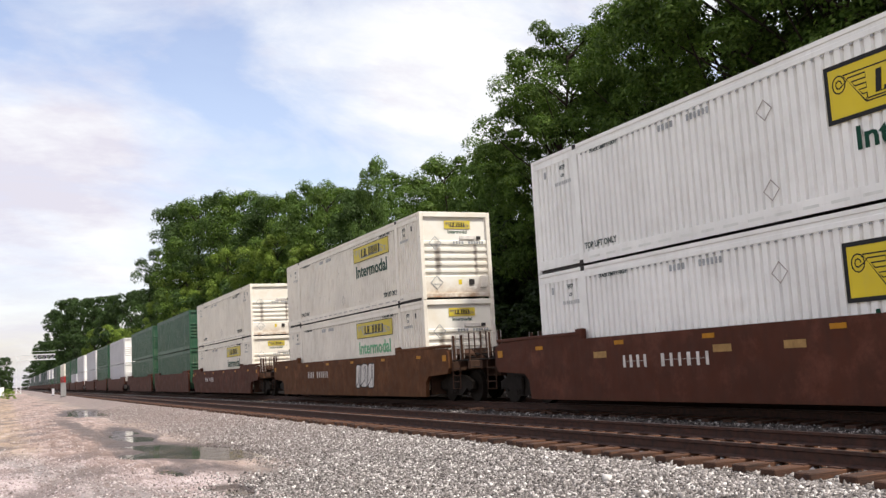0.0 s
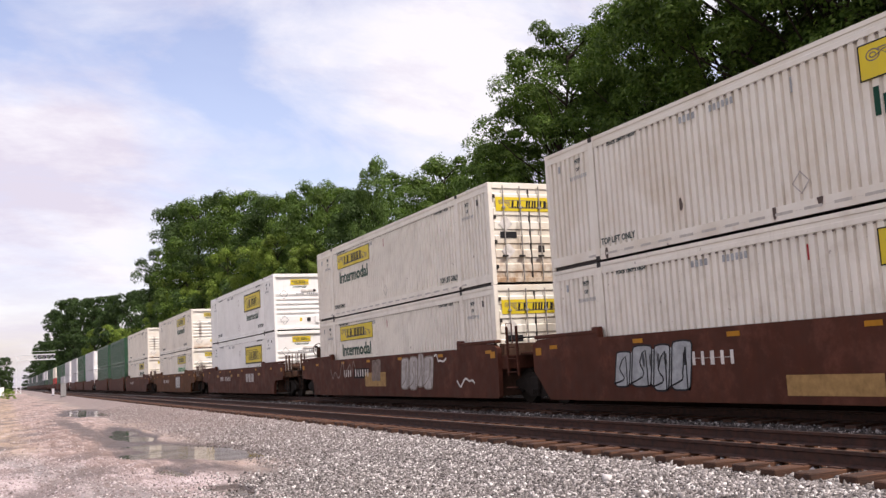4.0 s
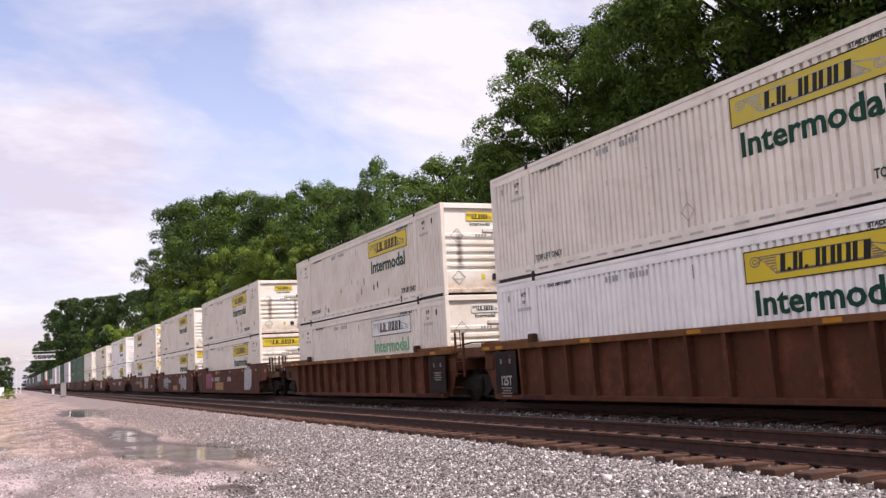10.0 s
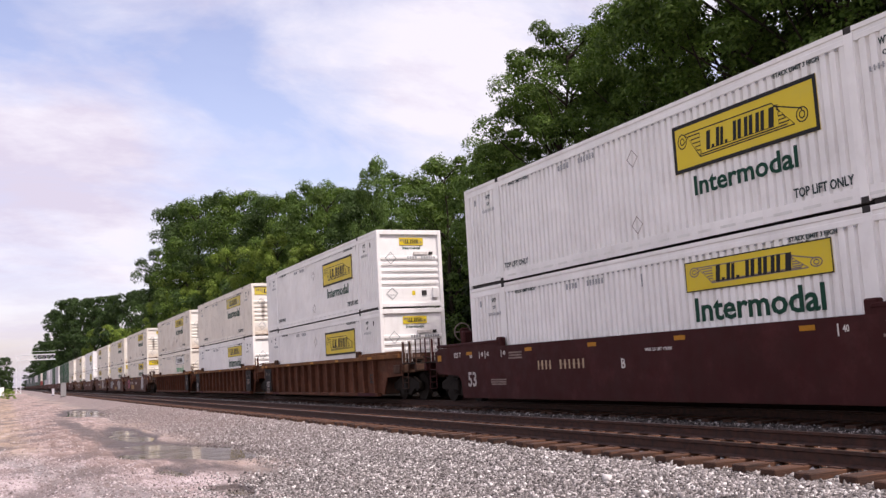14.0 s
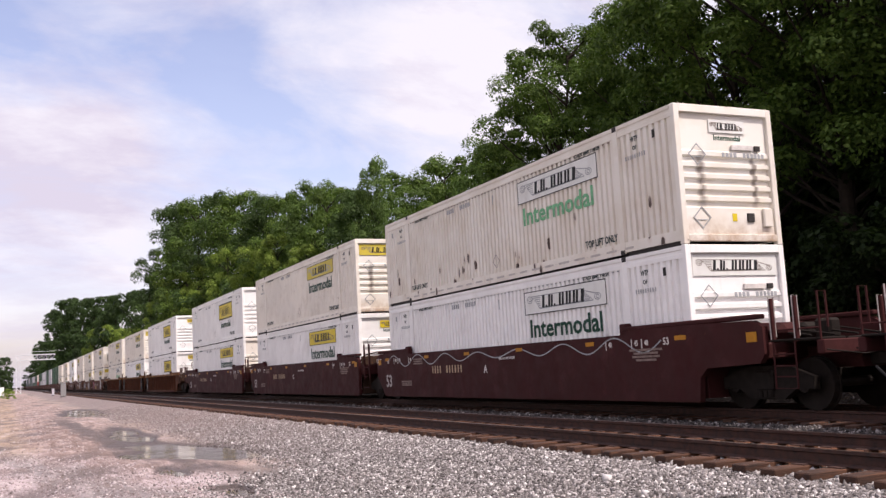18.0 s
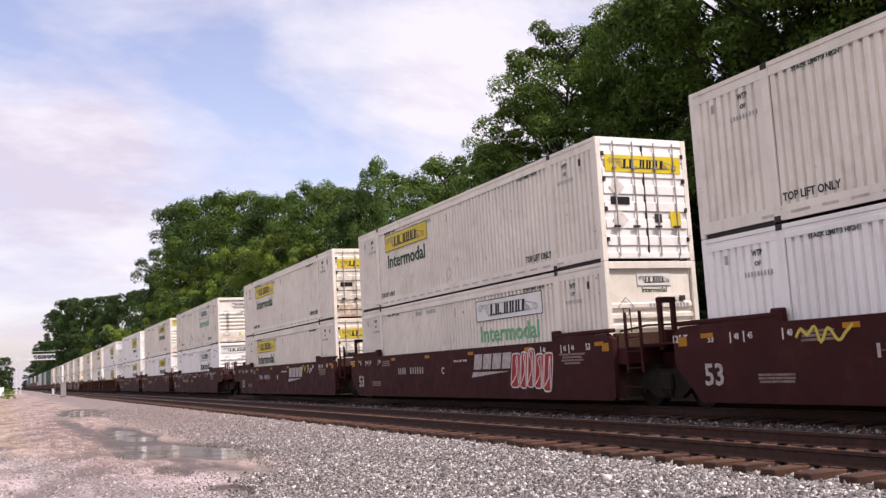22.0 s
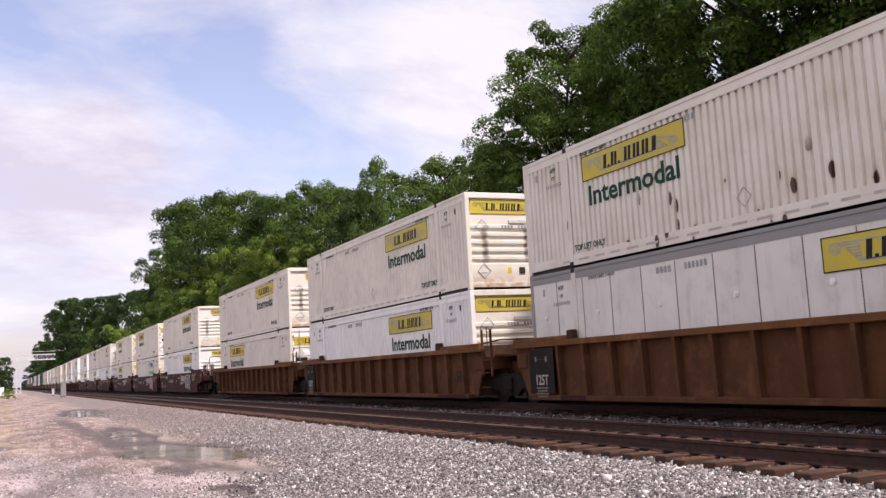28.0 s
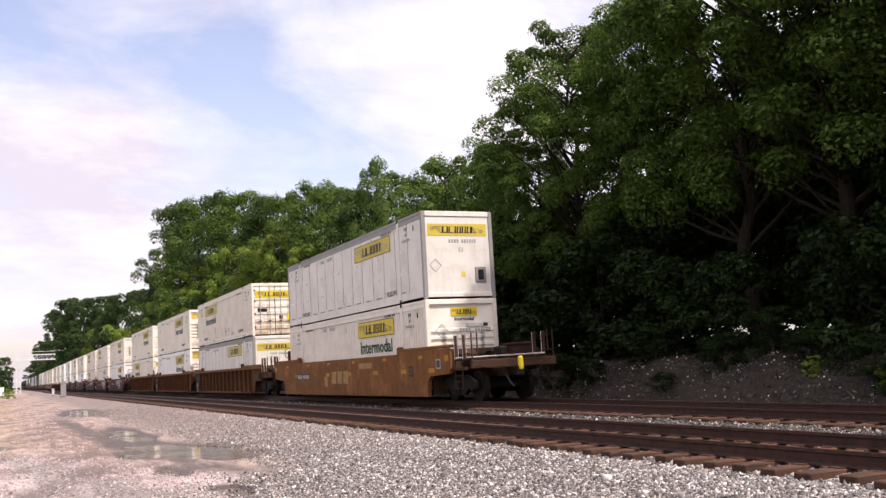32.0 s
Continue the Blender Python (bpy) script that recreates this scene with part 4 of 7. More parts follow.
def joint_end(car, mat, y0, d, tall=False):
    """End over a truck that two units share."""
    def fl(a, b):
        return (y0 + d * a, y0 + d * b) if d > 0 else (y0 + d * b, y0 + d * a)
    def bx(name, x0, x1, a, b, z0, z1, m, bev=0.01):
        lo, hi = fl(a, b)
        return shared(name, (name, x0, x1, lo, hi, z0, z1), lambda: box(x0, x1, lo, hi, z0, z1, bev), m, car)
    bx("end_arm", -0.45, 0.45, 0.2, 1.5, 0.74, 1.15, mat, 0.03)
    bx("end_bolster", -1.40, 1.40, 0.25, 0.75, 0.92, 1.30, mat, 0.03)
    bx("bulkhead", -1.30, 1.30, 0.14, 0.24, 0.22, 1.62, GEAR)
    if d < 0:
        bx("deck", -1.0, 1.0, 0.75, 2.4, 1.30, 1.35, mat)
        for sx in (-1, 1):
            for a in (0.72, 1.25):
                bx("rail_post", sx * 1.38 - 0.03, sx * 1.38 + 0.03, a, a + 0.06, 0.75, 2.05, mat)
            grab(car, ((sx * 1.44, y0 + d * 0.7, 0.45), (sx * 1.44, y0 + d * 1.3, 0.45)), mat)
            for z in (0.85, 1.2, 1.5):
                grab(car, ((sx * 1.44, y0 + d * 0.75, z), (sx * 1.44, y0 + d * 1.28, z)), mat)
            grab(car, ((sx * 1.38, y0 + d * 0.75, 2.05), (sx * 1.38, y0 + d * 0.70, 2.14), (sx * 1.20, y0 + d * 0.70, 2.14), (sx * 1.20, y0 + d * 0.72, 1.62)), mat)
        grab(car, ((-1.2, y0 + d * 0.3, 1.66), (-0.9, y0 + d * 0.9, 1.75), (0.9, y0 + d * 0.9, 1.75), (1.2, y0 + d * 0.3, 1.66)), STEEL_DARK, 0.022)
        bx("brake_cylinder", 0.2, 0.7, 0.9, 1.4, 1.35, 1.68, STEEL_DARK, 0.08)
        if tall:
            for x in (-0.95, -0.60):
                bx("stand_post", x, x + 0.09, 1.30, 1.42, 1.2, 2.28, mat, 0.015)
            bx("stand_head", -0.95, -0.51, 1.28, 1.44, 2.20, 2.32, mat, 0.02)
            bx("brake_wheel_box", -0.92, -0.54, 1.30, 1.50, 1.25, 1.62, mat, 0.03)


def ribbon(pts, r):
    """A flat band along a line of points, one connected strip."""
    bm = bmesh.new()
    L, R = [], []
    for i, q in enumerate(pts):
        d = pts[min(i + 1, len(pts) - 1)] - pts[max(i - 1, 0)]
        d = d.normalized() if d.length > 1e-6 else Vector((1, 0, 0))
        n = Vector((-d.y, d.x, 0)) * r
        L.append(bm.verts.new(q + n))
        R.append(bm.verts.new(q - n))
    for i in range(len(pts) - 1):
        bm.faces.new((L[i], R[i], R[i + 1], L[i + 1]))
    return bm


def spline(pts, k=5):
    fine = []
    for i in range(len(pts) - 1):
        p0, p1, p2, p3 = (Vector(pts[max(0, min(len(pts) - 1, i + j))]) for j in (-1, 0, 1, 2))
        for m in range(k):
            u = m / k
            fine.append(0.5 * ((2 * p1) + (p2 - p0) * u + (2 * p0 - 5 * p1 + 4 * p2 - p3) * u * u + (3 * p1 - p0 - 3 * p2 + p3) * u ** 3))
    fine.append(Vector(pts[-1]))
    return fine


def balloon(seed, w, h, n):
    """Lobed outline of n fat letters side by side: upper and lower edge, left to right, in the xy plane."""
    rr = random.Random(seed)
    tops = [rr.uniform(0.34, 0.52) * h for k in range(n)]
    feet = [rr.uniform(0.34, 0.52) * h for k in range(n)]
    cuts = [-w / 2 + w * (k + (rr.uniform(-0.22, 0.22) if 0 < k < n else 0.0)) / n for k in range(n + 1)]
    lean = [rr.uniform(-0.10, 0.16) * h for k in range(n)]
    up, down = [], []
    for k in range(n):
        for i in range(8):
            u = (i + 0.5) / 8
            x = cuts[k] + (cuts[k + 1] - cuts[k]) * u
            arch = (1 - (2 * u - 1) ** 4) ** 0.5
            side = 0.5 + (lean[k] + lean[max(0, k - 1)] if u < 0.5 else lean[k] + lean[min(n - 1, k + 1)]) / (4 * h)
            up.append(Vector((x + side * 0.12 * h, tops[k] * (0.48 + 0.52 * arch), 0)))
            down.append(Vector((x - side * 0.12 * h, -feet[k] * (0.48 + 0.52 * arch), 0)))
    return up, down


def blob_letters(seed, w, h, n):
    """Fat balloon-like letters of sprayed paint as one lobed sheet."""
    up, down = balloon(seed, w, h, n)
    bm = bmesh.new()
    U, D = [bm.verts.new(p) for p in up], [bm.verts.new(p) for p in down]
    for i in range(len(U) - 1):
        bm.faces.new((D[i], D[i + 1], U[i + 1], U[i]))
    return bm


def blob_lines(seed, w, h, n, r):
    """The outline of the same letters with a stroke inside each, drawn as one line."""
    up, down = balloon(seed, w, h, n)
    rr = random.Random(seed + 1)
    pts = []
    for k in range(n):
        U, D = up[8 * k:8 * k + 8], down[8 * k:8 * k + 8]
        mid = U[4].lerp(D[4], rr.uniform(0.3, 0.7))
        pts += [D[0]] + U + D[::-1] + [D[0], D[4].lerp(mid, 0.6), mid, mid + Vector((rr.uniform(-0.2, 0.2) * w / n, 0.16 * h, 0)), mid.lerp(U[5], 0.8), D[6], D[7]]
    return ribbon(spline(pts, 2), r)


def scribble(seed, w, h, n, r):
    """A wandering sprayed line, in the xy plane."""
    rr = random.Random(seed)
    pts = [(-w / 2 + w * i / (n - 1) + rr.uniform(-0.3, 0.3) * w / n, rr.uniform(-h / 2, h / 2), 0.003) for i in range(n)]
    return ribbon(spline(pts, 4), r)


def sprayed(car, kind, mat, y, z, w, h, seed, n=5, edge=None):
    at = Matrix.Translation((-1.528, y, z)) @ SIDE_TURN
    g = part("graffiti", blob_letters(seed, w, h, n), mat, car, "sprayed graffiti shapes") if kind == "blob" else part("graffiti", scribble(seed, w, h, n, 0.028), mat, car, "sprayed graffiti lines")
    g.matrix_basis = at
    if edge:
        part("outline", blob_lines(seed, w, h, n, 0.019), edge, g).matrix_basis = pose(0, 0, 0.004)
    return g


def faded_logo(car, y, z):
    """The owner's sign, worn away: three plain slanted shapes."""
    def shape():
        bm = bmesh.new()
        for x0, w in ((-1.05, 0.58), (-0.32, 0.58), (0.41, 0.62)):
            q = [bm.verts.new(p) for p in ((x0, -0.24, 0), (x0 + w, -0.26, 0), (x0 + w + 0.06, 0.24, 0), (x0 + 0.06, 0.24, 0))]
            bm.faces.new(q)
        return bm
    shared("marking", ("worn_logo",), shape, PATCH, car, "faded pale sign shapes", Matrix.Translation((-1.528, y, z)) @ SIDE_TURN)


def panel(car, name, y0, y1, z0, z1, mat, label="", x=-1.524):
    return shared(name, (name, y0, y1, z0, z1, x), lambda: box(x - 0.003, x + 0.003, y0, y1, z0, z1), mat, car, label)


def rib_bm(sx):
    """Side rib: a tapered channel, deeper at its head."""
    bm = bmesh.new()
    pts = [(sx * 1.365, 0.26), (sx * 1.50, 0.26), (sx * 1.54, 1.44), (sx * 1.365, 1.44)]
    a = [bm.verts.new((x, -0.05, z)) for x, z in pts]
    b = [bm.verts.new((x, 0.05, z)) for x, z in pts]
    bm.faces.new(a)
    bm.faces.new(b[::-1])
    for i in range(4):
        bm.faces.new((a[i], b[i], b[(i + 1) % 4], a[(i + 1) % 4]))
    bmesh.ops.recalc_face_normals(bm, faces=bm.faces[:])
    return bm


def well_car(kind, mat, rear, front, words="", logo="", tall=False, yellow=False, far=False, wheel=False):
    """kind: smooth or ribbed side. rear, front: coupler or joint."""
    tint = {"brown_car_paint": "brown", "maroon_car_paint": "maroon", "faded_orange_car_paint": "faded orange", "faded_brown_car_paint": "rusty red-brown", "weathered_amber_car_paint": "weathered orange-brown"}.get(mat.name, "dark")
    car = tagged(new("well_car"), "%s %s-sided intermodal well car carrying stacked containers" % (tint, "smooth" if kind == "smooth" else "ribbed"), "railcar", "cars of the train")
    y0 = -2.15 if rear == "coupler" else -0.80 if kind == "ribbed" else -0.42
    y1 = CL + (2.15 if front == "coupler" else 0.80)
    if kind == "smooth":
        for sx in (-1, 1):
            # orange car: far sill and chord in darker GEAR, inner-face shade as colour
            shared("side_sill", ("sill", y0, y1, sx), lambda: prism(sill_outline(y0, y1), sx * 1.52, sx * 1.40), GEAR if mat is ORANGE and sx > 0 else mat, car)
            for a, b in ((y0 + 0.1, 2.0), (CL - 2.0, y1 - 0.1)):
                shared("top_chord", ("chord", a, b, sx), lambda: box(min(sx * 1.53, sx * 1.33), max(sx * 1.53, sx * 1.33), a, b, 1.64, 1.73, 0.02), GEAR if mat is ORANGE and sx > 0 else mat, car)
        for y in (() if far else (2.0, CL - 2.0)):
            shared("guide", ("guide",), lambda: box(-0.10, 0.06, -0.14, 0.14, -0.12, 0.16, 0.03), mat, car, at=pose(-1.42, y, 1.64))
    else:
        for sx in (-1, 1):
            shared("side_sheet", ("rsheet", y0, y1, sx), lambda: prism([(y0, 0.95), (y0, 1.5), (y1, 1.5), (y1, 0.95), (y1 - 0.15, 0.84), (CL + min(0.60, y1 - CL - 0.2), 0.80), (CL + 0.28, 0.2), (-0.28, 0.2), (-min(0.60, -y0 - 0.2), 0.80), (y0 + 0.15, 0.84)], sx * 1.365, sx * 1.32), mat, car)
            shared("top_chord", ("rchord", y0, y1, sx), lambda: box(min(sx * 1.55, sx * 1.33), max(sx * 1.55, sx * 1.33), y0, y1, 1.44, 1.58, 0.012), CHORD if mat in (TAN, AMBER) else mat, car)
            shared("bottom_chord", ("rbot", sx), lambda: box(min(sx * 1.53, sx * 1.36), max(sx * 1.53, sx * 1.36), -0.02, CL + 0.02, 0.14, 0.26, 0.012), mat, car)
            for k in range(15):
                y = 0.35 + k * (CL - 0.7) / 14
                shared("rib", ("rib_post", sx), lambda: rib_bm(sx), mat, car, at=pose(0, y, 0))
            for a, b in ((y0 + 0.05, 1.9), (CL - 1.9, y1 - 0.05)):
                shared("end_chord", ("rend", a, b, sx), lambda: box(min(sx * 1.50, sx * 1.34), max(sx * 1.50, sx * 1.34), a, b, 1.58, 1.68, 0.015), CHORD if mat in (TAN, AMBER) else mat, car)
        for y in (2.05, CL - 2.05):
            shared("guide", ("guide",), lambda: box(-0.10, 0.06, -0.14, 0.14, -0.12, 0.16, 0.03), GEAR, car, at=pose(-1.42, y, 1.64))
        if mat in (TAN, AMBER):
            for q in (0.6, 4.4, 7.8, 11.6, CL - 0.4, CL + 0.35) if mat is TAN else ():
                panel(car, "reflector", q - 0.2, q + 0.2, 1.47, 1.55, REFLECTOR, x=-1.553)
            for a, b in ((0.2, 2.1), (CL - 2.6, CL - 1.5)):
                panel(car, "paint_patch", a, b, 0.15, 0.255, PURPLE, x=-1.533)
    shared("well_floor", ("wfloor",), lambda: box(-1.31, 1.31, 0.0, CL, 0.20, 0.33), STEEL_DARK, car)
    for y in (0.6, CL - 0.6):
        shared("saddle", ("saddle",), lambda: box(-1.31, 1.31, -0.2, 0.2, 0.33, 0.36), STEEL_DARK, car, at=pose(0, y, 0))
    for side, d, yy in ((rear, -1, 0.0), (front, 1, CL)):
        if far:
            lo, hi = sorted((yy + d * 0.2, yy + d * (3.3 if side == "coupler" else 1.4)))
            shared("end_platform", ("farend", lo, hi), lambda: box(-1.2, 1.2, lo, hi, 0.80, 1.22, 0.02), mat, car)
        elif side == "coupler":
            coupled_end(car, mat, yy, d, yellow and d < 0, wheel and d > 0, mat is AMBER and kind == "ribbed" and d > 0)
        else:
            joint_end(car, mat, yy, d, tall)
    rolling = truck(car, -1.65, far) + (truck(car, CL + 1.65, far) if front == "coupler" else [])
    WHEELS.extend([] if far else rolling)
    if far:
        return car
    # small markings
    ink = INK_WHITE if mat is not MAROON else INK_SOFT if logo else INK_TAN
    X = -1.526
    for y in (0.1, 3.3, 6.6, 9.7, 12.6, CL - 0.2) if kind == "smooth" else ():
        panel(car, "reflector", y - 0.17, y + 0.17, 1.37, 1.46, REFLECTOR, x=X)
    if kind == "smooth":
        for y in (y0 + 0.28, y1 - 0.28):
            panel(car, "reflector", y - 0.13, y + 0.13, 1.24, 1.42, REFLECTOR, x=X)
        if words:
            side_text("53", 0.42, INK_SOFT, car, X, CL - 0.32, 0.66, 1.0)
            side_text("53", 0.15, INK_WHITE, car, X, 0.55, 1.36)
            side_text("53", 0.13, INK_WHITE, car, X, CL - 0.3, 1.34)
            for y, wd in ((1.2, "48"), (1.55, "45"), (CL - 1.0, "48"), (CL - 1.35, "45"), (2.5, "40"), (CL - 2.3, "40")):
                side_text(wd, 0.12, INK_WHITE, car, X, y, 1.36, 0.8)
                side_bars(1, 0.03, 0.2, 0.1, INK_WHITE, car, X, y + 0.16, 1.35)
            side_text("125 T", 0.15, INK_WHITE, car, X, CL + 0.6, 1.38)
            side_text(words, 0.21, INK_WHITE, car, X, 8.55, 0.95)
            side_text("WELL LD LMT 119,000", 0.08, INK_WHITE, car, X, 7.3, 1.22)
            for k in range(4):
                side_bars(1, 1.1 - 0.1 * k, 0.045, 0.02, INK_DIM, car, X, 1.25, 1.22 - 0.07 * k, k)
            for k in range(3):
                side_bars(1, 0.8, 0.045, 0.02, INK_DIM, car, X, CL - 2.9, 1.36 - 0.07 * k, 7 + k)
                side_bars(1, 0.95, 0.04, 0.02, INK_DIM, car, X, CL - 1.9, 0.66 - 0.06 * k, 11 + k)
        if mat is MAROON:
            side_bars(4, 0.075, 0.22, 0.115, ink, car, X, 11.85, 1.0, 21)
            side_bars(6, 0.08, 0.22, 0.125, ink, car, X, 10.6, 1.0, 22)
        elif mat is not ORANGE:
            side_bars(4, 0.095, 0.26, 0.155, ink, car, X, 12.08, 1.0, 21)
            side_bars(6, 0.10, 0.26, 0.18, ink, car, X, 10.46, 1.0, 22)
    else:
        if rear == "coupler" or mat is AMBER:
            side_text("53", 0.34, BLACK, car, -1.372, 0.92, 0.75, 0.9)
        ends = ([(CL - 0.72, "125T")] if front == "joint" else []) + ([(0.28, "")] if rear == "joint" and mat is not AMBER else [])
        for y, wd in ends:
            panel(car, "data_panel", y - 0.58, y + 0.58, 0.30, 1.40, PANEL_DARK, "black data panel with stencilled weights", x=-1.545)
            if wd:
                side_text(wd, 0.26, INK_SOFT, car, -1.553, y, 0.62, 0.85)
            for k in range(4):
                side_bars(1, 0.55, 0.04, 0.03, INK_DIM, car, -1.553, y, (0.44 if wd else 0.9) - 0.07 * k, k)
            side_bars(2, 0.10, 0.13, 0.4, INK_DIM, car, -1.553, y, 1.14, 3)
    if logo == "blocks":
        side_bars(3, 0.58, 0.44, 0.17, INK_SOFT, car, X, 4.75, 1.0, 31)
    if logo == "slant":
        def slant():
            bm = bmesh.new()
            for i in range(4):
                x = -1.15 + i * 0.56
                for z0, z1 in ((0.0, 0.42),):
                    q = [bm.verts.new(p) for p in ((x, z0, 0), (x + 0.48, z0, 0), (x + 0.60, z1, 0), (x + 0.12, z1, 0))]
                    bm.faces.new(q)
            q = [bm.verts.new(p) for p in ((-1.3, -0.22, 0), (-1.2, -0.07, 0), (1.0, -0.07, 0))]
            bm.faces.new(q)
            return bm
        shared("marking", ("slant",), slant, INK_SOFT, car, at=Matrix.Translation((X - 0.002, 5.3, 0.95)) @ SIDE_TURN)
    return car


# ---- the train ----
MOVERS = []


def place(ob, y, z):
    MOVERS.append((ob, y, z))
    ob.matrix_basis = pose(FAR_C, y, z)


LOW_Z, HIGH_Z = 0.36, 0.36 + CH + 0.01
J, K = "joint", "coupler"


def load(y, upper, lower):
    place(upper, y, HIGH_Z)
    place(lower, y, LOW_Z)


def near_train():
    IG, IP = INK_GREEN, INK_PALE_GREEN
    c = well_car("smooth", BROWN, K, J, "")
    place(c, 51.92, 0)
    load(51.92, container("corr", CREAM, "front", None, None, "cream", END_DIRTY), container("corr", CREAM, "front", "old", IG, "off-white"))
    c = well_car("smooth", AMBER, K, K)
    sprayed(c, "blob", INK_WHITE, 5.2, 0.9, 2.0, 0.9, 5, 3, BLACK)
    place(c, 28.06, 0)
    load(28.06, container("corr", CREAM, "front", "old", IG, "worn white", END_DIRTY), container("corr", CREAM, "front", "old", IP, "worn white", END_DIRTY))
    c = well_car("smooth", BROWN, K, K, "", "blocks")
    for y in (2.4, 7.3, 9.1, 13.1):
        panel(c, "paint_patch", y, y + 0.5, 1.1, 1.24, PATCH)
    place(c, 4.51, 0)
    load(4.51, container("corr", WHITE, "front", "framed", IG, "clean white"), container("corr", WHITE, "front", "framed", IG, "clean white"))
    # three-unit car with sprayed sides
    c = well_car("smooth", BROWN, J, K, "", wheel=True)
    sprayed(c, "blob", INK_SOFT, 5.2, 0.92, 2.7, 1.20, 11, 4, INK_BROWN)
    sprayed(c, "line", INK_WHITE, 1.6, 0.6, 1.2, 0.35, 12, 7)
    sprayed(c, "line", INK_WHITE, 3.3, 1.35, 0.9, 0.3, 13, 7)
    panel(c, "paint_patch", 8.0, 10.1, 0.5, 1.0, PATCH)
    sprayed(c, "line", INK_DIM, 12.6, 1.05, 3.0, 0.8, 18, 15)
    panel(c, "stencil_plate", 9.65, 11.3, 0.80, 1.17, PANEL_DARK, "black stencil plate", x=-1.5225)
    sprayed(c, "blob", INK_DIM, 8.9, 1.05, 0.9, 0.8, 19, 2, INK_BROWN)
    place(c, -19.23, 0)
    load(-19.23, container("corr", CREAM, "doors", "long", IG, "off-white", END_DIRTY), container("corr", CREAM, "doors", "long", IG, "off-white", END_DIRTY))
    c = well_car("smooth", BROWN, J, J, "", "blocks")
    sprayed(c, "blob", INK_GREY, 12.2, 0.85, 2.6, 1.0, 14, 4, BLACK)
    sprayed(c, "blob", INK_SOFT, 3.6, 0.85, 2.6, 1.1, 15, 4, INK_GREY)
    panel(c, "paint_patch", 6.5, 8.5, 0.3, 0.65, PATCH)
    place(c, -38.56, 0)
    load(-38.56, container("corr", FLECKED, "front", "long", IG, "off-white", END_DIRTY), container("corr", CREAM, "front", "long", IG, "off-white", END_DIRTY, wide=True))
    c = well_car("smooth", BROWN, K, J, "")
    pink = plain("pink_spray", (0.50, 0.15, 0.22), 0.6, var=0.35)
    sprayed(c, "blob", pink, 13.0, 0.9, 2.0, 1.15, 16, 5, PURPLE)
    sprayed(c, "blob", INK_GREY, 2.0, 0.95, 1.7, 1.25, 17, 4, INK_WHITE)
    panel(c, "paint_patch", 8.6, 11.0, 0.35, 0.80, PATCH)
    panel(c, "paint_patch", 10.2, 10.9, 1.3, 1.5, PATCH)
    side_bars(4, 0.2, 0.26, 0.06, INK_SOFT, c, -1.526, 6.9, 0.98, 22)
    place(c, -57.94, 0)
    load(-57.94, container("corr", FLECKED, "front", "long", IG, "rust-flecked white", END_DIRTY), container("corr", CREAM, "front", "long", IG, "off-white", wide=True))
    # ribbed three-unit car
    for y, r, f, m, up, lo in (
            (-81.62, J, K, TAN, container("corr", FLECKED, "front", "long", IG, "off-white", END_DIRTY), container("corr", CREAM, "front", "pale", IP, "off-white")),
            (-101.22, J, J, TAN, container("corr", CREAM, "front", "old", IG, "off-white", END_DIRTY, wide=True), container("corr", WHITE, "front", "long", IG, "white")),
            (-120.78, K, J, TAN, container("corr", WHITE, "front", "framed", IG, "clean white"), container("corr", WHITE, "front", "framed", None, "clean white"))):
        c = well_car("ribbed", m, r, f)
        place(c, y, 0)
        load(y, up, lo)
    # maroon three-unit cars
    for y, r, f, w, lg, up, lo in (
            (-144.37, J, K, "B", "", container("corr", WHITE, "front", "framed", IG, "clean white"), container("corr", WHITE, "front", "long", IG, "white", CREAM)),
            (-163.90, J, J, "C", "", container("corr", CREAM, "front", "old", IG, "off-white", END_DIRTY, wide=True), container("corr", WHITE, "front", "long", IG, "white")),
            (-183.35, K, J, "A", "", container("corr", SPOTTED, "front", "pale", IP, "rust-spotted cream", END_DIRTY), container("corr", WHITE, "front", "pale", IG, "white", wide=True)),
            (-206.99, J, K, "B", "slant", container("corr", CREAM, "doors", "long", IG, "off-white", END_DIRTY), container("corr", CREAM, "doors", "long", IG, "off-white", CREAM)),
            (-226.47, J, J, "C", "slant", container("corr", CREAM, "doors", "long", IG, "off-white", WHITE), container("corr", CREAM, "front", "pale", IP, "off-white")),
            (-245.99, K, J, "A", "slant", container("corr", CREAM, "front", "old", IG, "worn cream", END_DIRTY), container("corr", WHITE, "front", "long", IG, "white"))):
        c = well_car("smooth", MAROON, r, f, w, lg, tall=(y < -200 and r == J), wheel=(y == -144.37))
        place(c, y, 0)
        load(y, up, lo)
        if y == -183.35:
            wave = [Vector((-7.6 + 0.1 * k, 0.14 * math.sin(2 * math.pi * 0.1 * k / 2.15) + 0.05 * math.sin(0.33 * k), 0)) for k in range(153)]
            part("graffiti", ribbon(wave, 0.015), INK_GREY, c, "long wavy sprayed line").matrix_basis = Matrix.Translation((-1.528, 8.3, 1.34)) @ SIDE_TURN
        if y == -206.99:
            sprayed(c, "line", INK_WHITE, 3.0, 1.3, 0.9, 0.4, 42, 9)
            sprayed(c, "line", YELLOW_OLD, 4.1, 1.3, 0.9, 0.35, 43, 9)
        if y == -226.47:
            sprayed(c, "blob", RED, 3.2, 0.85, 2.1, 1.15, 44, 5, INK_WHITE)
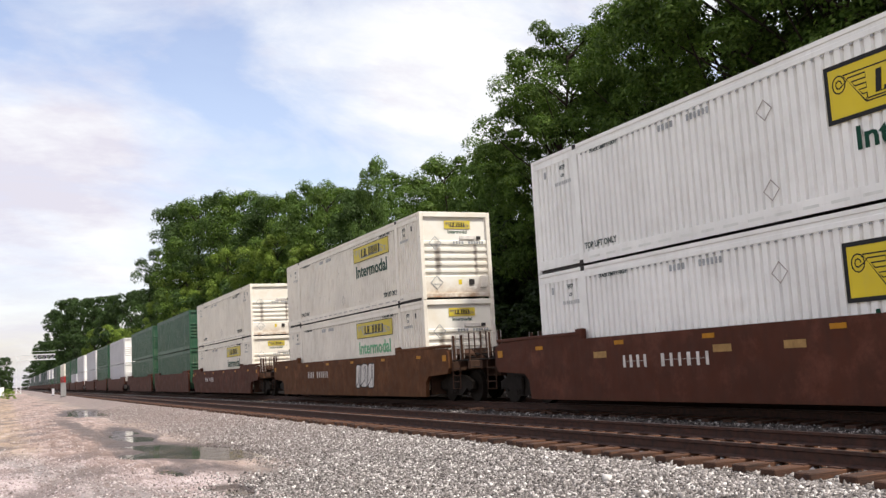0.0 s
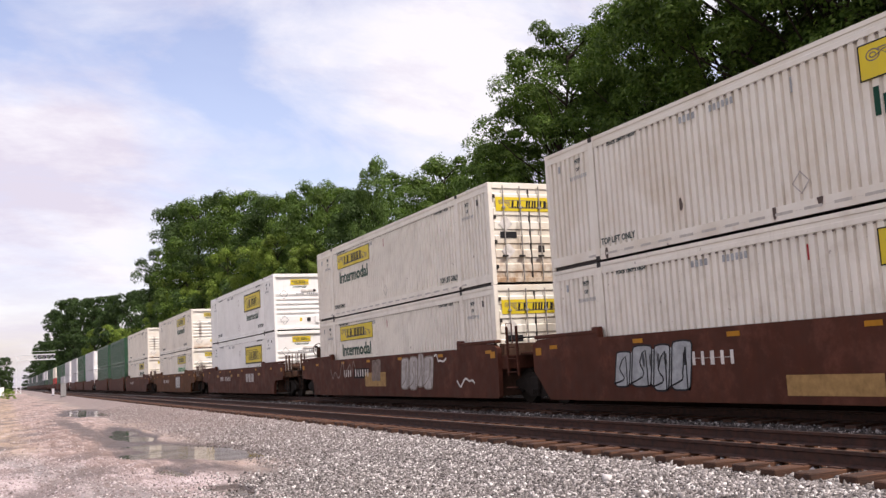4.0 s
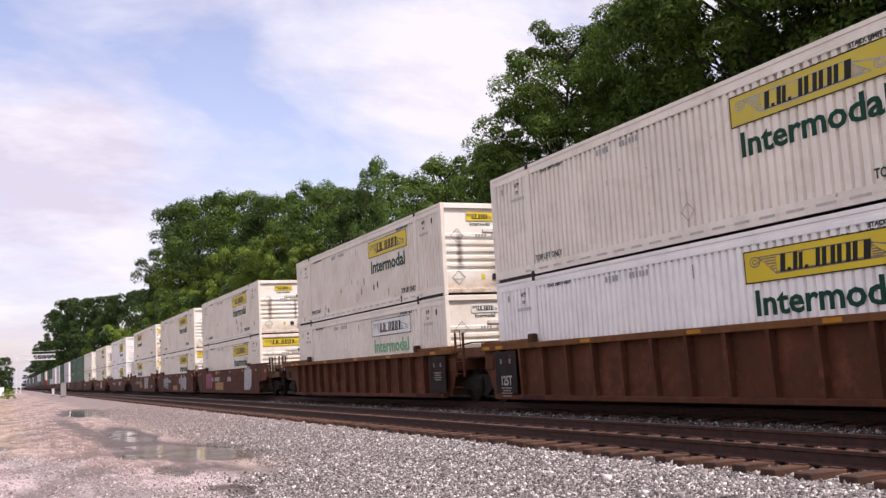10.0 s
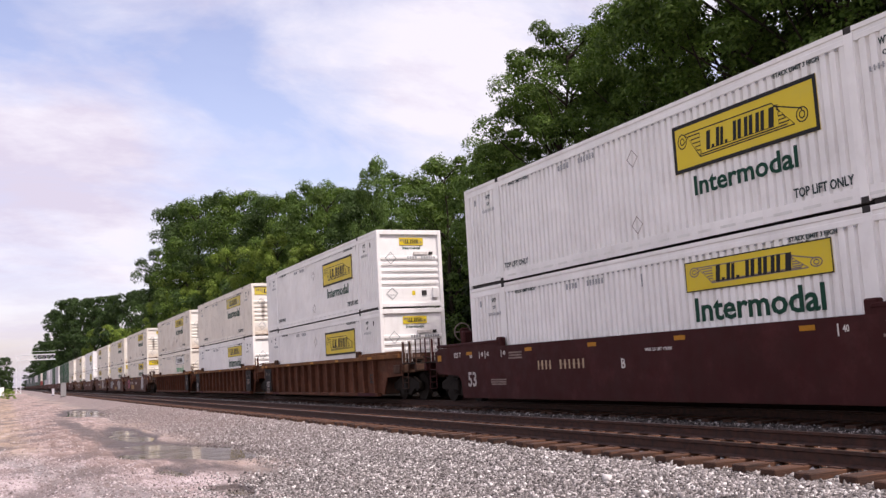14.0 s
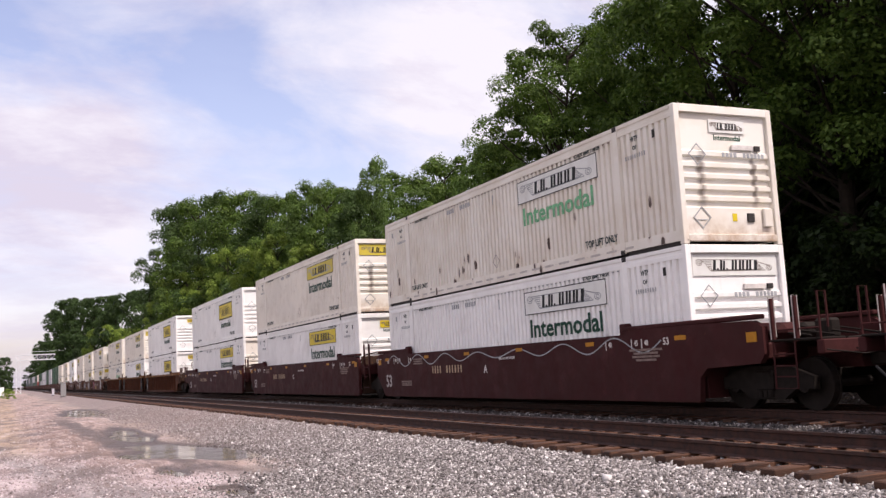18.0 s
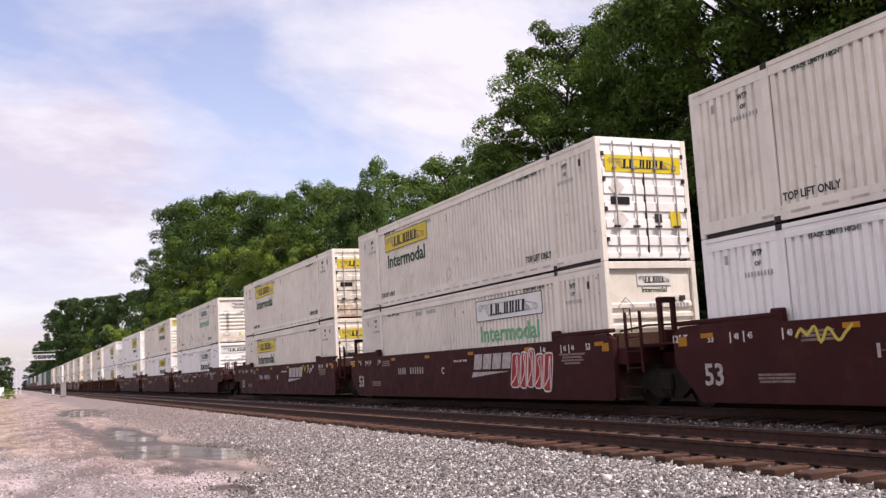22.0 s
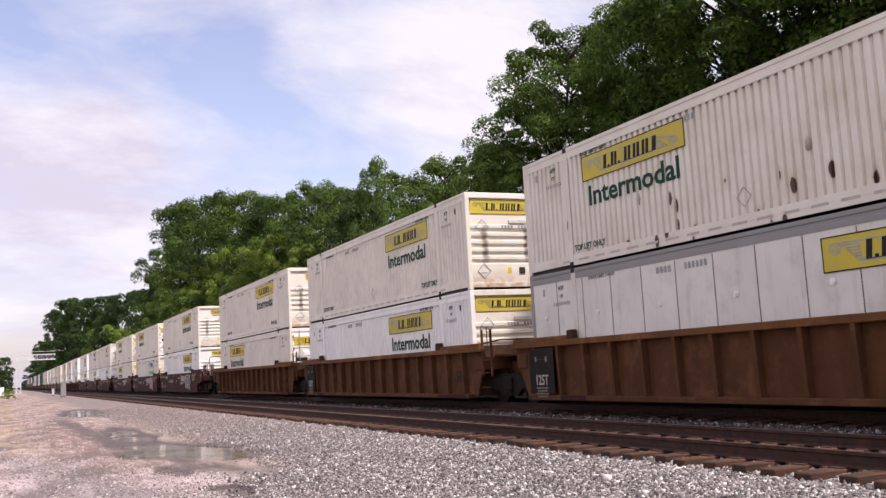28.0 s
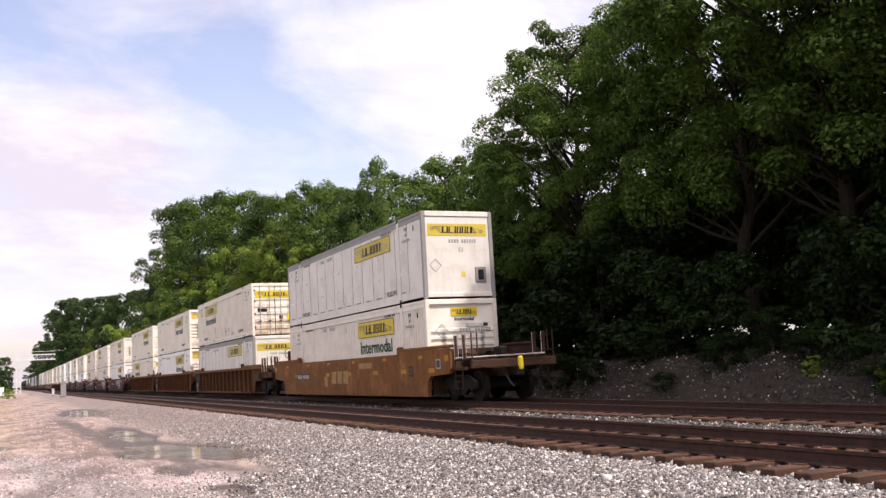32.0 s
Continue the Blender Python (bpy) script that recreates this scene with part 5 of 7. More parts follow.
        if y == -245.99:
            sprayed(c, "blob", BLACK, 3.4, 0.9, 2.0, 1.15, 45, 5, INK_WHITE)
            sprayed(c, "line", YELLOW_OLD, 13.2, 1.3, 1.2, 0.3, 46, 9)
            sprayed(c, "line", YELLOW_OLD, 1.0, 1.1, 0.9, 0.4, 47, 9)
    for y, r, f, m, up, lo in (
            (-269.68, J, K, AMBER, container("corr", CREAM, "front", "long", IG, "off-white", END_DIRTY), container("corr", CREAM, "doors", "long", IG, "off-white", WHITE)),
            (-289.17, J, J, AMBER, container("corr", CREAM, "front", "old", IG, "off-white", END_DIRTY, wide=True), container("corr", WHITE, "front", "old", IG, "white", CREAM, wide=True)),
            (-308.87, K, J, AMBER, container("corr", SPOTTED, "doors", "old", IG, "rust-spotted white", END_DIRTY), container("plate", PLATE, "front", "old", None, "white"))):
        place(well_car("ribbed", m, r, f), y, 0)
        load(y, up, lo)
    c = well_car("smooth", ORANGE, K, K, "", yellow=True, wheel=True)
    side_text("53", 0.36, BLACK, c, -1.526, 0.92, 0.95, 0.8)
    faded_logo(c, 8.3, 0.86)
    n = panel(c, "stencil_plate", 12.45, 14.45, 0.80, 1.05, BLACK, "black plate with pale bars")
    side_bars(4, 0.13, 0.17, 0.05, INK_SOFT, n, -1.529, 13.95, 0.925, 61)
    side_bars(6, 0.12, 0.17, 0.05, INK_SOFT, n, -1.529, 13.0, 0.925, 62)
    for y in (-0.95, 1.35, 4.0, 6.9, 9.6, 14.2):
        panel(c, "paint_patch", y, y + 0.46, 0.91, 1.05, REFLECTOR)
    q = panel(c, "notice", -1.42, -1.10, 1.02, 1.32, INK_SOFT, "small pale notice plate")
    shared("notice_face", ("nface",), lambda: box(-1.531, -1.5275, -1.38, -1.14, 1.06, 1.28), INK_DARK, q)
    panel(c, "paint_patch", 9.9, 10.3, 0.5, 0.9, PATCH)
    panel(c, "paint_patch", 4.6, 6.0, 1.15, 1.35, PATCH)
    place(c, -332.57, 0)
    load(-332.57, container("plate", PLATE, "front", "old", None, "dull white"), container("corr", CREAM, "front", "long", IG, "off-white", END_DIRTY))


def far_train():
    """The head of the train, already far down the line: green, grey and white boxes."""
    y = 51.92
    seq = [(3.3, GREEN, GREEN), (3.3, GREEN, GREEN), (7.5, LILAC, LILAC), (3.3, GREEN, GREEN), (3.3, LILAC, LILAC), (7.5, LILAC, LILAC), (3.3, GREEN, LILAC), (3.3, GREEN, GREEN),
           (7.5, CREAM, RED), (3.3, GREEN, GREEN), (3.3, DARK_GREEN, DARK_GREEN), (7.5, LILAC, GREEN)] + [(3.3 if k % 3 else 7.5, DARK_GREEN if k % 4 else LILAC, DARK_GREEN) for k in range(14)]
    seen = {}
    for i, (gap, up, lo) in enumerate(seq):
        y += CL + gap
        r = K if gap > 5 else J
        f = K if i + 1 < len(seq) and seq[i + 1][0] > 5 else J
        k = (r, f)
        if k in seen:
            car = copy_thing(seen[k], pose(0, 0, 0))
        else:
            car = seen[k] = well_car("smooth", BROWN, r, f, far=True)
        place(car, y, 0)
        for m, z in ((up, HIGH_Z), (lo, LOW_Z)):
            word = {"green_paint": "dark green", "pale_grey_paint": "pale grey", "dark_grey_green_paint": "dark grey", "worn_white_paint": "cream", "red_marking": "red"}[m.name]
            if ("box", m.name) in seen:
                b = copy_thing(seen[("box", m.name)], pose(0, 0, 0))
            else:
                b = seen[("box", m.name)] = container("corr", m, "front", None, None, word, WHITE if m is LILAC else None, words=False, cheap=True)
            place(b, y, z)


def motions():
    ts = [k * 2.0 for k in range(17)]
    for ob, y, z in MOVERS:
        walk(ob, [(t, pose(FAR_C, y + train_run(t), z)) for t in ts])
    walk(SKY, [(0.0, pose(0, 0, 0, 0, 0, 0.75)), (32.0, pose(0, 0, 0, 0, 0, -0.75))])
    # wheels roll without slipping
    step = 0.0611
    tw = [k * step for k in range(int(32 / step) + 1)] + [32.0]
    turn = [(t, -math.degrees(train_run(t) / 0.46)) for t in tw]
    for w in WHEELS:
        loc = w.matrix_basis.translation.copy()
        walk(w, [(t, pose(*loc, a)) for t, a in turn])


# ---- ground ----
# centre, half axis across, half axis along, depth
PUDDLES = ((3.85, 22.6, 1.15, -2.0, 0.46, 2.3, 0.12), (2.75, 18.3, 0.22, -0.8, 0.14, 0.9, 0.085), (3.05, 14.5, 0.22, -0.45, 0.16, 0.6, 0.10), (4.1, 60.0, 1.1, -4.3, 0.55, 8.0, 0.10), (3.6, 33.0, 0.55, -2.0, 0.22, 4.0, 0.085), (3.3, 27.5, 0.7, -1.6, 0.2, 3.0, 0.07))
WATER_Z = -0.558


def smooth01(a, b, v):
    u = np.clip((v - a) / (b - a), 0, 1)
    return u * u * (3 - 2 * u)


def ground_height(x, y):
    """Height of the ground sheet; arrays or numbers."""
    z = -0.50 - 0.03 * smooth01(3, -6, x)
    z = z + 0.236 * smooth01(5.0, 7.2, x) + 0.035 * smooth01(7.6, 8.1, x)   # ballast shoulder, ties proud of it
    z = z - 0.05 * smooth01(10.4, 10.9, x) + 0.05 * smooth01(11.3, 11.9, x)
    z = z - 0.25 * smooth01(15.4, 16.4, x)                   # ditch
    z = z + 1.35 * smooth01(16.4, 19.2, x) + 0.9 * smooth01(20, 34, x)
    rough = 0.035 * np.sin(1.7 * x + 0.6 * y) * np.sin(0.9 * y - 0.4 * x) + 0.02 * np.sin(3.1 * x - 1.3 * y) + 0.012 * np.sin(5.3 * y + 2.2 * x) * np.sin(4.1 * x)
    z = z + rough * (0.6 - 0.5 * smooth01(4.6, 6.4, x) * smooth01(16, 15.4, x) + 4.0 * smooth01(16.6, 18, x))
    for cx, cy, ax, ay, bx, by, deep in PUDDLES:
        det = ax * by - ay * bx
        dx, dy = x - cx, y - cy
        u, v = (dx * by - dy * bx) / det, (ax * dy - ay * dx) / det
        wob = 0.25 * np.sin(3.1 * u + 2.0 * v) + 0.18 * np.sin(5.3 * v - 1.7 * u + cx) + 0.12 * np.sin(9.0 * u + 4.0 * v)
        z = z - deep * np.clip(1.5 + wob - (u * u + v * v), 0, 1)
    return z


def grid_mesh(name, xs, ys, zf, mat):
    X, Y = np.meshgrid(xs, ys)
    Z = zf(X, Y)
    v = np.stack([X, Y, Z], -1).reshape(-1, 3)
    nx, ny = len(xs), len(ys)
    i = np.arange(nx * ny).reshape(ny, nx)
    f = np.stack([i[:-1, :-1], i[:-1, 1:], i[1:, 1:], i[1:, :-1]], -1).reshape(-1, 4)
    me = bpy.data.meshes.new(name)
    me.from_pydata(v.tolist(), [], f.tolist())
    me.materials.append(mat)
    me.shade_smooth()
    return me


def dusty(t, P, col, most):
    """Road dust lying on the shoulder's stones, in patches that thicken along the line."""
    sp = t.nodes.new("ShaderNodeSeparateXYZ")
    t.links.new(P, sp.inputs[0])
    patch = ramp(t, noise_node(t, P, 0.55, 5, 0.6), [(0.30, 0.45), (0.65, 1.0)])
    along = math_node(t, "MULTIPLY", ramp_range(t, sp.outputs[1], 15.0, 36.0), ramp_range(t, sp.outputs[0], 9.5, 7.6))
    return mixc(t, math_node(t, "MULTIPLY", math_node(t, "MULTIPLY", patch, along), most), col, (0.235, 0.178, 0.168))


def ground_material():
    m, t, b = mat_new("ground_cover")
    g = t.nodes.new("ShaderNodeNewGeometry")
    P = g.outputs["Position"]
    sp = t.nodes.new("ShaderNodeSeparateXYZ")
    t.links.new(P, sp.inputs[0])
    x, y, z = sp.outputs
    # crushed stone
    vo = t.nodes.new("ShaderNodeTexVoronoi")
    vo.inputs["Scale"].default_value = 17.0
    t.links.new(P, vo.inputs["Vector"])
    bw = t.nodes.new("ShaderNodeRGBToBW")
    t.links.new(vo.outputs["Color"], bw.inputs[0])
    stone = ramp(t, bw.outputs[0], [(0.1, (0.05, 0.044, 0.042)), (0.45, (0.12, 0.107, 0.103)), (0.75, (0.22, 0.203, 0.196)), (0.95, (0.45, 0.42, 0.41))])
    stone = mixc(t, ramp(t, noise_node(t, P, 0.5, 4), [(0.42, 0.0), (0.72, 0.4)]), stone, (0.20, 0.165, 0.150))
    stone = dusty(t, P, stone, 0.85)
    # fine gravel and dirt of the service road
    dirt = ramp(t, noise_node(t, P, 6.0, 8, 0.7), [(0.25, (0.17, 0.133, 0.124)), (0.5, (0.34, 0.285, 0.272)), (0.75, (0.56, 0.505, 0.495))])
    tan = ramp(t, noise_node(t, P, 3.0, 7, 0.65), [(0.3, (0.31, 0.225, 0.17)), (0.7, (0.52, 0.41, 0.33))])
    dirt = mixc(t, ramp(t, noise_node(t, P, 0.30, 4), [(0.42, 0.0), (0.60, 0.9)]), dirt, tan)
    mud = ramp(t, noise_node(t, P, 2.0, 6, 0.6), [(0.3, (0.052, 0.038, 0.033)), (0.7, (0.115, 0.087, 0.078))])
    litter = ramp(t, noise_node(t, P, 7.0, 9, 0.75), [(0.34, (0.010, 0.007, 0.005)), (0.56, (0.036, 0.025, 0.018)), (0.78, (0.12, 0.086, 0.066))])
    wob = math_node(t, "MULTIPLY", math_node(t, "SUBTRACT", noise_node(t, P, 0.8, 5), 0.5), 2.4)
    xw = math_node(t, "ADD", x, wob)
    mr = lambda v, a, c: ramp_range(t, v, a, c)
    # wheel-worn bands along the road
    mp2 = t.nodes.new("ShaderNodeMapping")
    mp2.inputs["Scale"].default_value = (0.9, 0.16, 1)
    t.links.new(P, mp2.inputs[0])
    band = ramp(t, noise_node(t, mp2.outputs[0], 1.3, 6, 0.6), [(0.42, 0.0), (0.62, 0.85)])
    dirt = mixc(t, band, dirt, (0.155, 0.125, 0.112))
    pinch = ramp(t, noise_node(t, mp2.outputs[0], 0.7, 4, 0.6), [(0.50, 0.0), (0.66, 0.8)])
    dirt = mixc(t, pinch, dirt, (0.40, 0.30, 0.235))
    # lanes of the service road: pale pink gravel, a grey rut, tan and brown clay further along
    xs2 = math_node(t, "ADD", x, math_node(t, "MULTIPLY", math_node(t, "SUBTRACT", noise_node(t, mp2.outputs[0], 2.2, 5, 0.6), 0.5), 1.6))
    fine = noise_node(t, P, 9.0, 8, 0.75)
    pinkish = ramp(t, fine, [(0.28, (0.22, 0.165, 0.165)), (0.5, (0.47, 0.385, 0.39)), (0.75, (0.70, 0.62, 0.63))])
    grey = ramp(t, fine, [(0.28, (0.12, 0.104, 0.104)), (0.5, (0.255, 0.224, 0.224)), (0.78, (0.46, 0.42, 0.42))])
    clay = ramp(t, noise_node(t, mp2.outputs[0], 6.0, 7, 0.7), [(0.3, (0.15, 0.098, 0.085)), (0.52, (0.34, 0.25, 0.225)), (0.75, (0.54, 0.44, 0.41))])
    sand = ramp(t, fine, [(0.3, (0.25, 0.172, 0.115)), (0.7, (0.48, 0.36, 0.265))])
    rut = math_node(t, "ADD", xs2, math_node(t, "MULTIPLY", math_node(t, "SUBTRACT", y, 25.0), 0.157))
    lane = mixc(t, math_node(t, "MULTIPLY", mr(rut, -0.65, -0.25), mr(rut, 0.85, 0.40)), pinkish, grey)
    away = mixc(t, mr(xs2, 0.9, 0.2), clay, sand)
    lane = mixc(t, mr(math_node(t, "ADD", y, math_node(t, "MULTIPLY", xs2, 3.0)), 24.0, 30.0), lane, away)
    mp3 = t.nodes.new("ShaderNodeMapping")
    mp3.inputs["Scale"].default_value = (2.2, 0.42, 1)
    mp3.inputs["Rotation"].default_value = (0, 0, 0.03)
    t.links.new(P, mp3.inputs[0])
    # clods in colour only: brown earth, with the ridges' light and shade painted in
    clods = noise_node(t, mp3.outputs[0], 1.5, 8, 0.72)
    lane = mixc(t, ramp(t, clods, [(0.50, 0.0), (0.60, 0.62)]), lane, (0.15, 0.100, 0.082))
    lane = mixc(t, ramp(t, clods, [(0.34, 0.7), (0.46, 0.0)]), lane, (0.56, 0.475, 0.46))
    dirt = mixc(t, math_node(t, "MULTIPLY", mr(xs2, 4.6, 3.4), 0.9), dirt, lane)
    fore = math_node(t, "MULTIPLY", mr(math_node(t, "ADD", y, wob), 18.0, 13.5), 1.9)
    col = mixc(t, mr(math_node(t, "ADD", xw, fore), 3.9, 5.6), dirt, stone)
    wet = mr(math_node(t, "ADD", z, math_node(t, "MULTIPLY", wob, 0.012)), -0.500, -0.545)
    earth = math_node(t, "MULTIPLY", math_node(t, "MULTIPLY", mr(xs2, 0.7, 1.3), mr(xs2, 3.0, 2.3)), math_node(t, "MULTIPLY", mr(y, 15.5, 19.0), mr(y, 52.0, 40.0)))
    col = mixc(t, math_node(t, "MULTIPLY", earth, ramp(t, noise_node(t, mp3.outputs[0], 2.6, 8, 0.72), [(0.40, 0.0), (0.58, 0.8)])), col, (0.165, 0.108, 0.088))
    col = mixc(t, wet, col, mud)
    # muddy run-off along the chain of puddles
    run = math_node(t, "ABSOLUTE", math_node(t, "SUBTRACT", x, math_node(t, "ADD", math_node(t, "DIVIDE", 34.0, math_node(t, "MAXIMUM", y, 8.0)), 1.6)))
    soft = math_node(t, "ADD", run, math_node(t, "MULTIPLY", math_node(t, "SUBTRACT", noise_node(t, mp2.outputs[0], 3.0, 6, 0.65), 0.5), 2.0))
    damp = math_node(t, "MULTIPLY", math_node(t, "MULTIPLY", mr(soft, 0.62, 0.22), mr(y, 14.5, 18.5)), mr(y, 62.0, 45.0))
    col = mixc(t, math_node(t, "MULTIPLY", damp, 0.85), col, mud)
    wet = math_node(t, "MAXIMUM", wet, math_node(t, "MULTIPLY", damp, 0.8))
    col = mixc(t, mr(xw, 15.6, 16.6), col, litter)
    # ground around the far track darkened: the train's shadow put into its colour
    train_shade = math_node(t, "MULTIPLY", mr(xw, 10.0, 11.2), mr(xw, 16.0, 15.0))
    col = mixc(t, math_node(t, "MULTIPLY", train_shade, 0.75), col, (0.035, 0.026, 0.021))
    grass = ramp(t, noise_node(t, P, 0.9, 5), [(0.4, (0.05, 0.075, 0.02)), (0.7, (0.16, 0.17, 0.07))])
    col = mixc(t, mr(xw, -7.0, -10.0), col, grass)
    t.links.new(col, b.inputs["Base Color"])
    rg = t.nodes.new("ShaderNodeMix")
    rg.inputs[2].default_value, rg.inputs[3].default_value = 0.9, 0.55
    t.links.new(wet, rg.inputs[0])
    t.links.new(rg.outputs[0], b.inputs["Roughness"])
    hgt = math_node(t, "ADD", math_node(t, "MULTIPLY", vo.outputs["Distance"], -0.9), math_node(t, "MULTIPLY", noise_node(t, P, 12.0, 6, 0.7), 0.8))
    bump(t, b, hgt, 0.8, 0.05)
    return m


GROUND = ground_material()
xs = np.concatenate([[-3000, -1200, -500, -220, -120, -70, -45, -30, -20, -14], np.arange(-10, 20.01, 0.2), [21, 22.5, 24, 26, 29, 33, 40, 55, 80, 130, 220, 500, 1200, 3000]])
ys = np.concatenate([[-3000, -900, -300, -120, -50, -25, -12, -6, -2, 1, 3], np.arange(5, 40, 0.2), np.arange(40, 90, 0.6), np.arange(90, 200, 4), [210, 230, 260, 300, 360, 450, 600, 800, 1200, 2000, 3000, 4500]])
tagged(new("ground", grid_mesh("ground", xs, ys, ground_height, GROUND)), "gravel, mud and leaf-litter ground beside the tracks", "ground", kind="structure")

wm, wt2, wb = mat_new("puddle_water")
gq = wt2.nodes.new("ShaderNodeNewGeometry")
silt = noise_node(wt2, gq.outputs["Position"], 1.1, 6, 0.62)
wt2.links.new(ramp(wt2, silt, [(0.35, (0.040, 0.031, 0.027)), (0.65, (0.10, 0.078, 0.068))]), wb.inputs["Base Color"])
wt2.links.new(ramp(wt2, silt, [(0.42, 0.03), (0.62, 0.14)]), wb.inputs["Roughness"])
wb.inputs["IOR"].default_value = 1.33
wb.inputs["Specular IOR Level"].default_value = 0.38
bump(wt2, wb, noise_node(wt2, gq.outputs["Position"], 5.0, 3), 0.12, 0.02)
for k, (cx, cy, ax, ay, bx, by, deep) in enumerate(PUDDLES[:5]):
    bm = bmesh.new()
    vs = [bm.verts.new((cx + 1.35 * (ax * math.cos(a) + bx * math.sin(a)), cy + 1.35 * (ay * math.cos(a) + by * math.sin(a)), WATER_Z - 0.005 * k)) for a in (2 * math.pi * i / 40 for i in range(40))]
    bm.faces.new(vs)
    tagged(new("puddle", finish(bm, "puddle", wm)), "shallow muddy puddle mirroring the sky in gravel", "puddle", kind="structure")


# ---- tracks ----
def wood_material():
    m, t, b = mat_new("weathered_tie_wood")
    v, vs, rnd = own_coords(t, (1.2, 14, 14))
    col = ramp(t, noise_node(t, vs, 2.5, 6, 0.65), [(0.3, (0.010, 0.006, 0.005)), (0.55, (0.046, 0.018, 0.009)), (0.8, (0.135, 0.055, 0.024))])
    col = mixc(t, ramp(t, rnd, [(0.0, 0.0), (0.6, 0.15), (1.0, 0.6)]), col, (0.074, 0.031, 0.015))
    # rust from the rails has stained the middle of each tie
    tcn = t.nodes.new("ShaderNodeTexCoord")
    sp = t.nodes.new("ShaderNodeSeparateXYZ")
    t.links.new(tcn.outputs["Object"], sp.inputs[0])
    stain = math_node(t, "MULTIPLY", ramp_range(t, math_node(t, "ABSOLUTE", sp.outputs[0]), 1.15, 0.80), ramp(t, noise_node(t, v, 4.0, 5), [(0.3, 0.25), (0.65, 0.8)]))
    col = mixc(t, stain, col, (0.155, 0.062, 0.027))
    t.links.new(col, b.inputs["Base Color"])
    b.inputs["Roughness"].default_value = 0.9
    bump(t, b, noise_node(t, vs, 6.0, 5), 0.5, 0.02)
    return m


def rail_material():
    m, t, b = mat_new("rail_steel")
    g = t.nodes.new("ShaderNodeNewGeometry")
    sp = t.nodes.new("ShaderNodeSeparateXYZ")
    t.links.new(g.outputs["Normal"], sp.inputs[0])
    sz = t.nodes.new("ShaderNodeSeparateXYZ")
    t.links.new(g.outputs["Position"], sz.inputs[0])
    shine = math_node(t, "MULTIPLY", ramp_range(t, sp.outputs[2], 0.75, 0.95), ramp_range(t, sz.outputs[2], -0.02, -0.005))
    rust = ramp(t, noise_node(t, g.outputs["Position"], 9.0, 6, 0.65), [(0.3, (0.013, 0.006, 0.0045)), (0.7, (0.068, 0.024, 0.014))])
    t.links.new(mixc(t, shine, rust, (0.105, 0.066, 0.055)), b.inputs["Base Color"])
    t.links.new(math_node(t, "MULTIPLY", shine, 0.9), b.inputs["Metallic"])
    mr = t.nodes.new("ShaderNodeMix")
    mr.inputs[2].default_value, mr.inputs[3].default_value = 0.85, 0.38
    t.links.new(shine, mr.inputs[0])
    t.links.new(mr.outputs[0], b.inputs["Roughness"])
    return m


TIE_WOOD, RAIL = wood_material(), rail_material()
RAIL_PROFILE = ((-0.037, 0.0), (0.037, 0.0), (0.038, -0.035), (0.010, -0.05), (0.009, -0.14), (0.076, -0.158), (0.076, -0.17), (-0.076, -0.17), (-0.076, -0.158), (-0.009, -0.14), (-0.010, -0.05), (-0.038, -0.035))


def rail_shape():
    bm = bmesh.new()
    a = [bm.verts.new((x, -60, z)) for x, z in RAIL_PROFILE]
    b = [bm.verts.new((x, 1500, z)) for x, z in RAIL_PROFILE]
    n = len(a)
    for i in range(n):
        bm.faces.new((a[i], b[i], b[(i + 1) % n], a[(i + 1) % n]))
    bm.faces.new(a[::-1])
    bm.faces.new(b)
    bmesh.ops.recalc_face_normals(bm, faces=bm.faces[:])
    return bm


def track(name, xc, word):
    tr = tagged(new(name), "%s railway track with rusty rails on wooden ties" % word, "track", kind="structure")
    tr.matrix_basis = pose(xc, 0, 0)
    for sx in (-1, 1):
        shared("rail", ("rail",), rail_shape, RAIL, tr, at=pose(sx * GAUGE / 2, 0, 0))
    rr = random.Random(5)
    tie_keys = [("tie", k) for k in range(5)]
    far_bm, plates = bmesh.new(), bmesh.new()
    k = 0
    y = 4.0
    while y < 240:
        if y < 110:
            key = rr.choice(tie_keys)
            def mk():
                q = random.Random(key[1])
                bm = bmesh.new()
                add_box(bm, -1.32 + q.uniform(-0.05, 0.05), 1.32 + q.uniform(-0.05, 0.05), -0.115, 0.115, -0.345, -0.168, 0.012)
                return bm
            shared("tie", key, mk, TIE_WOOD, tr, at=pose(rr.uniform(-0.05, 0.05), y + rr.uniform(-0.03, 0.03), rr.uniform(-0.006, 0.004), 0, 0, rr.uniform(-1.2, 1.2)))
            for sx in (-1, 1):
                add_box(plates, sx * GAUGE / 2 - 0.17, sx * GAUGE / 2 + 0.17, y - 0.095, y + 0.095, -0.176, -0.160)
        else:
            add_box(far_bm, -1.32, 1.32, y - 0.115, y + 0.115, -0.345, -0.168)
        y += 0.515
    ob = part("tie", far_bm, TIE_WOOD, tr)
    ob["kind"] = "stuff"
    ob = part("tie_plates", plates, RAIL, tr)
    ob["kind"] = "stuff"
    return tr


track("track_near", NEAR_C, "empty")
track("track_far", FAR_C, "busy")


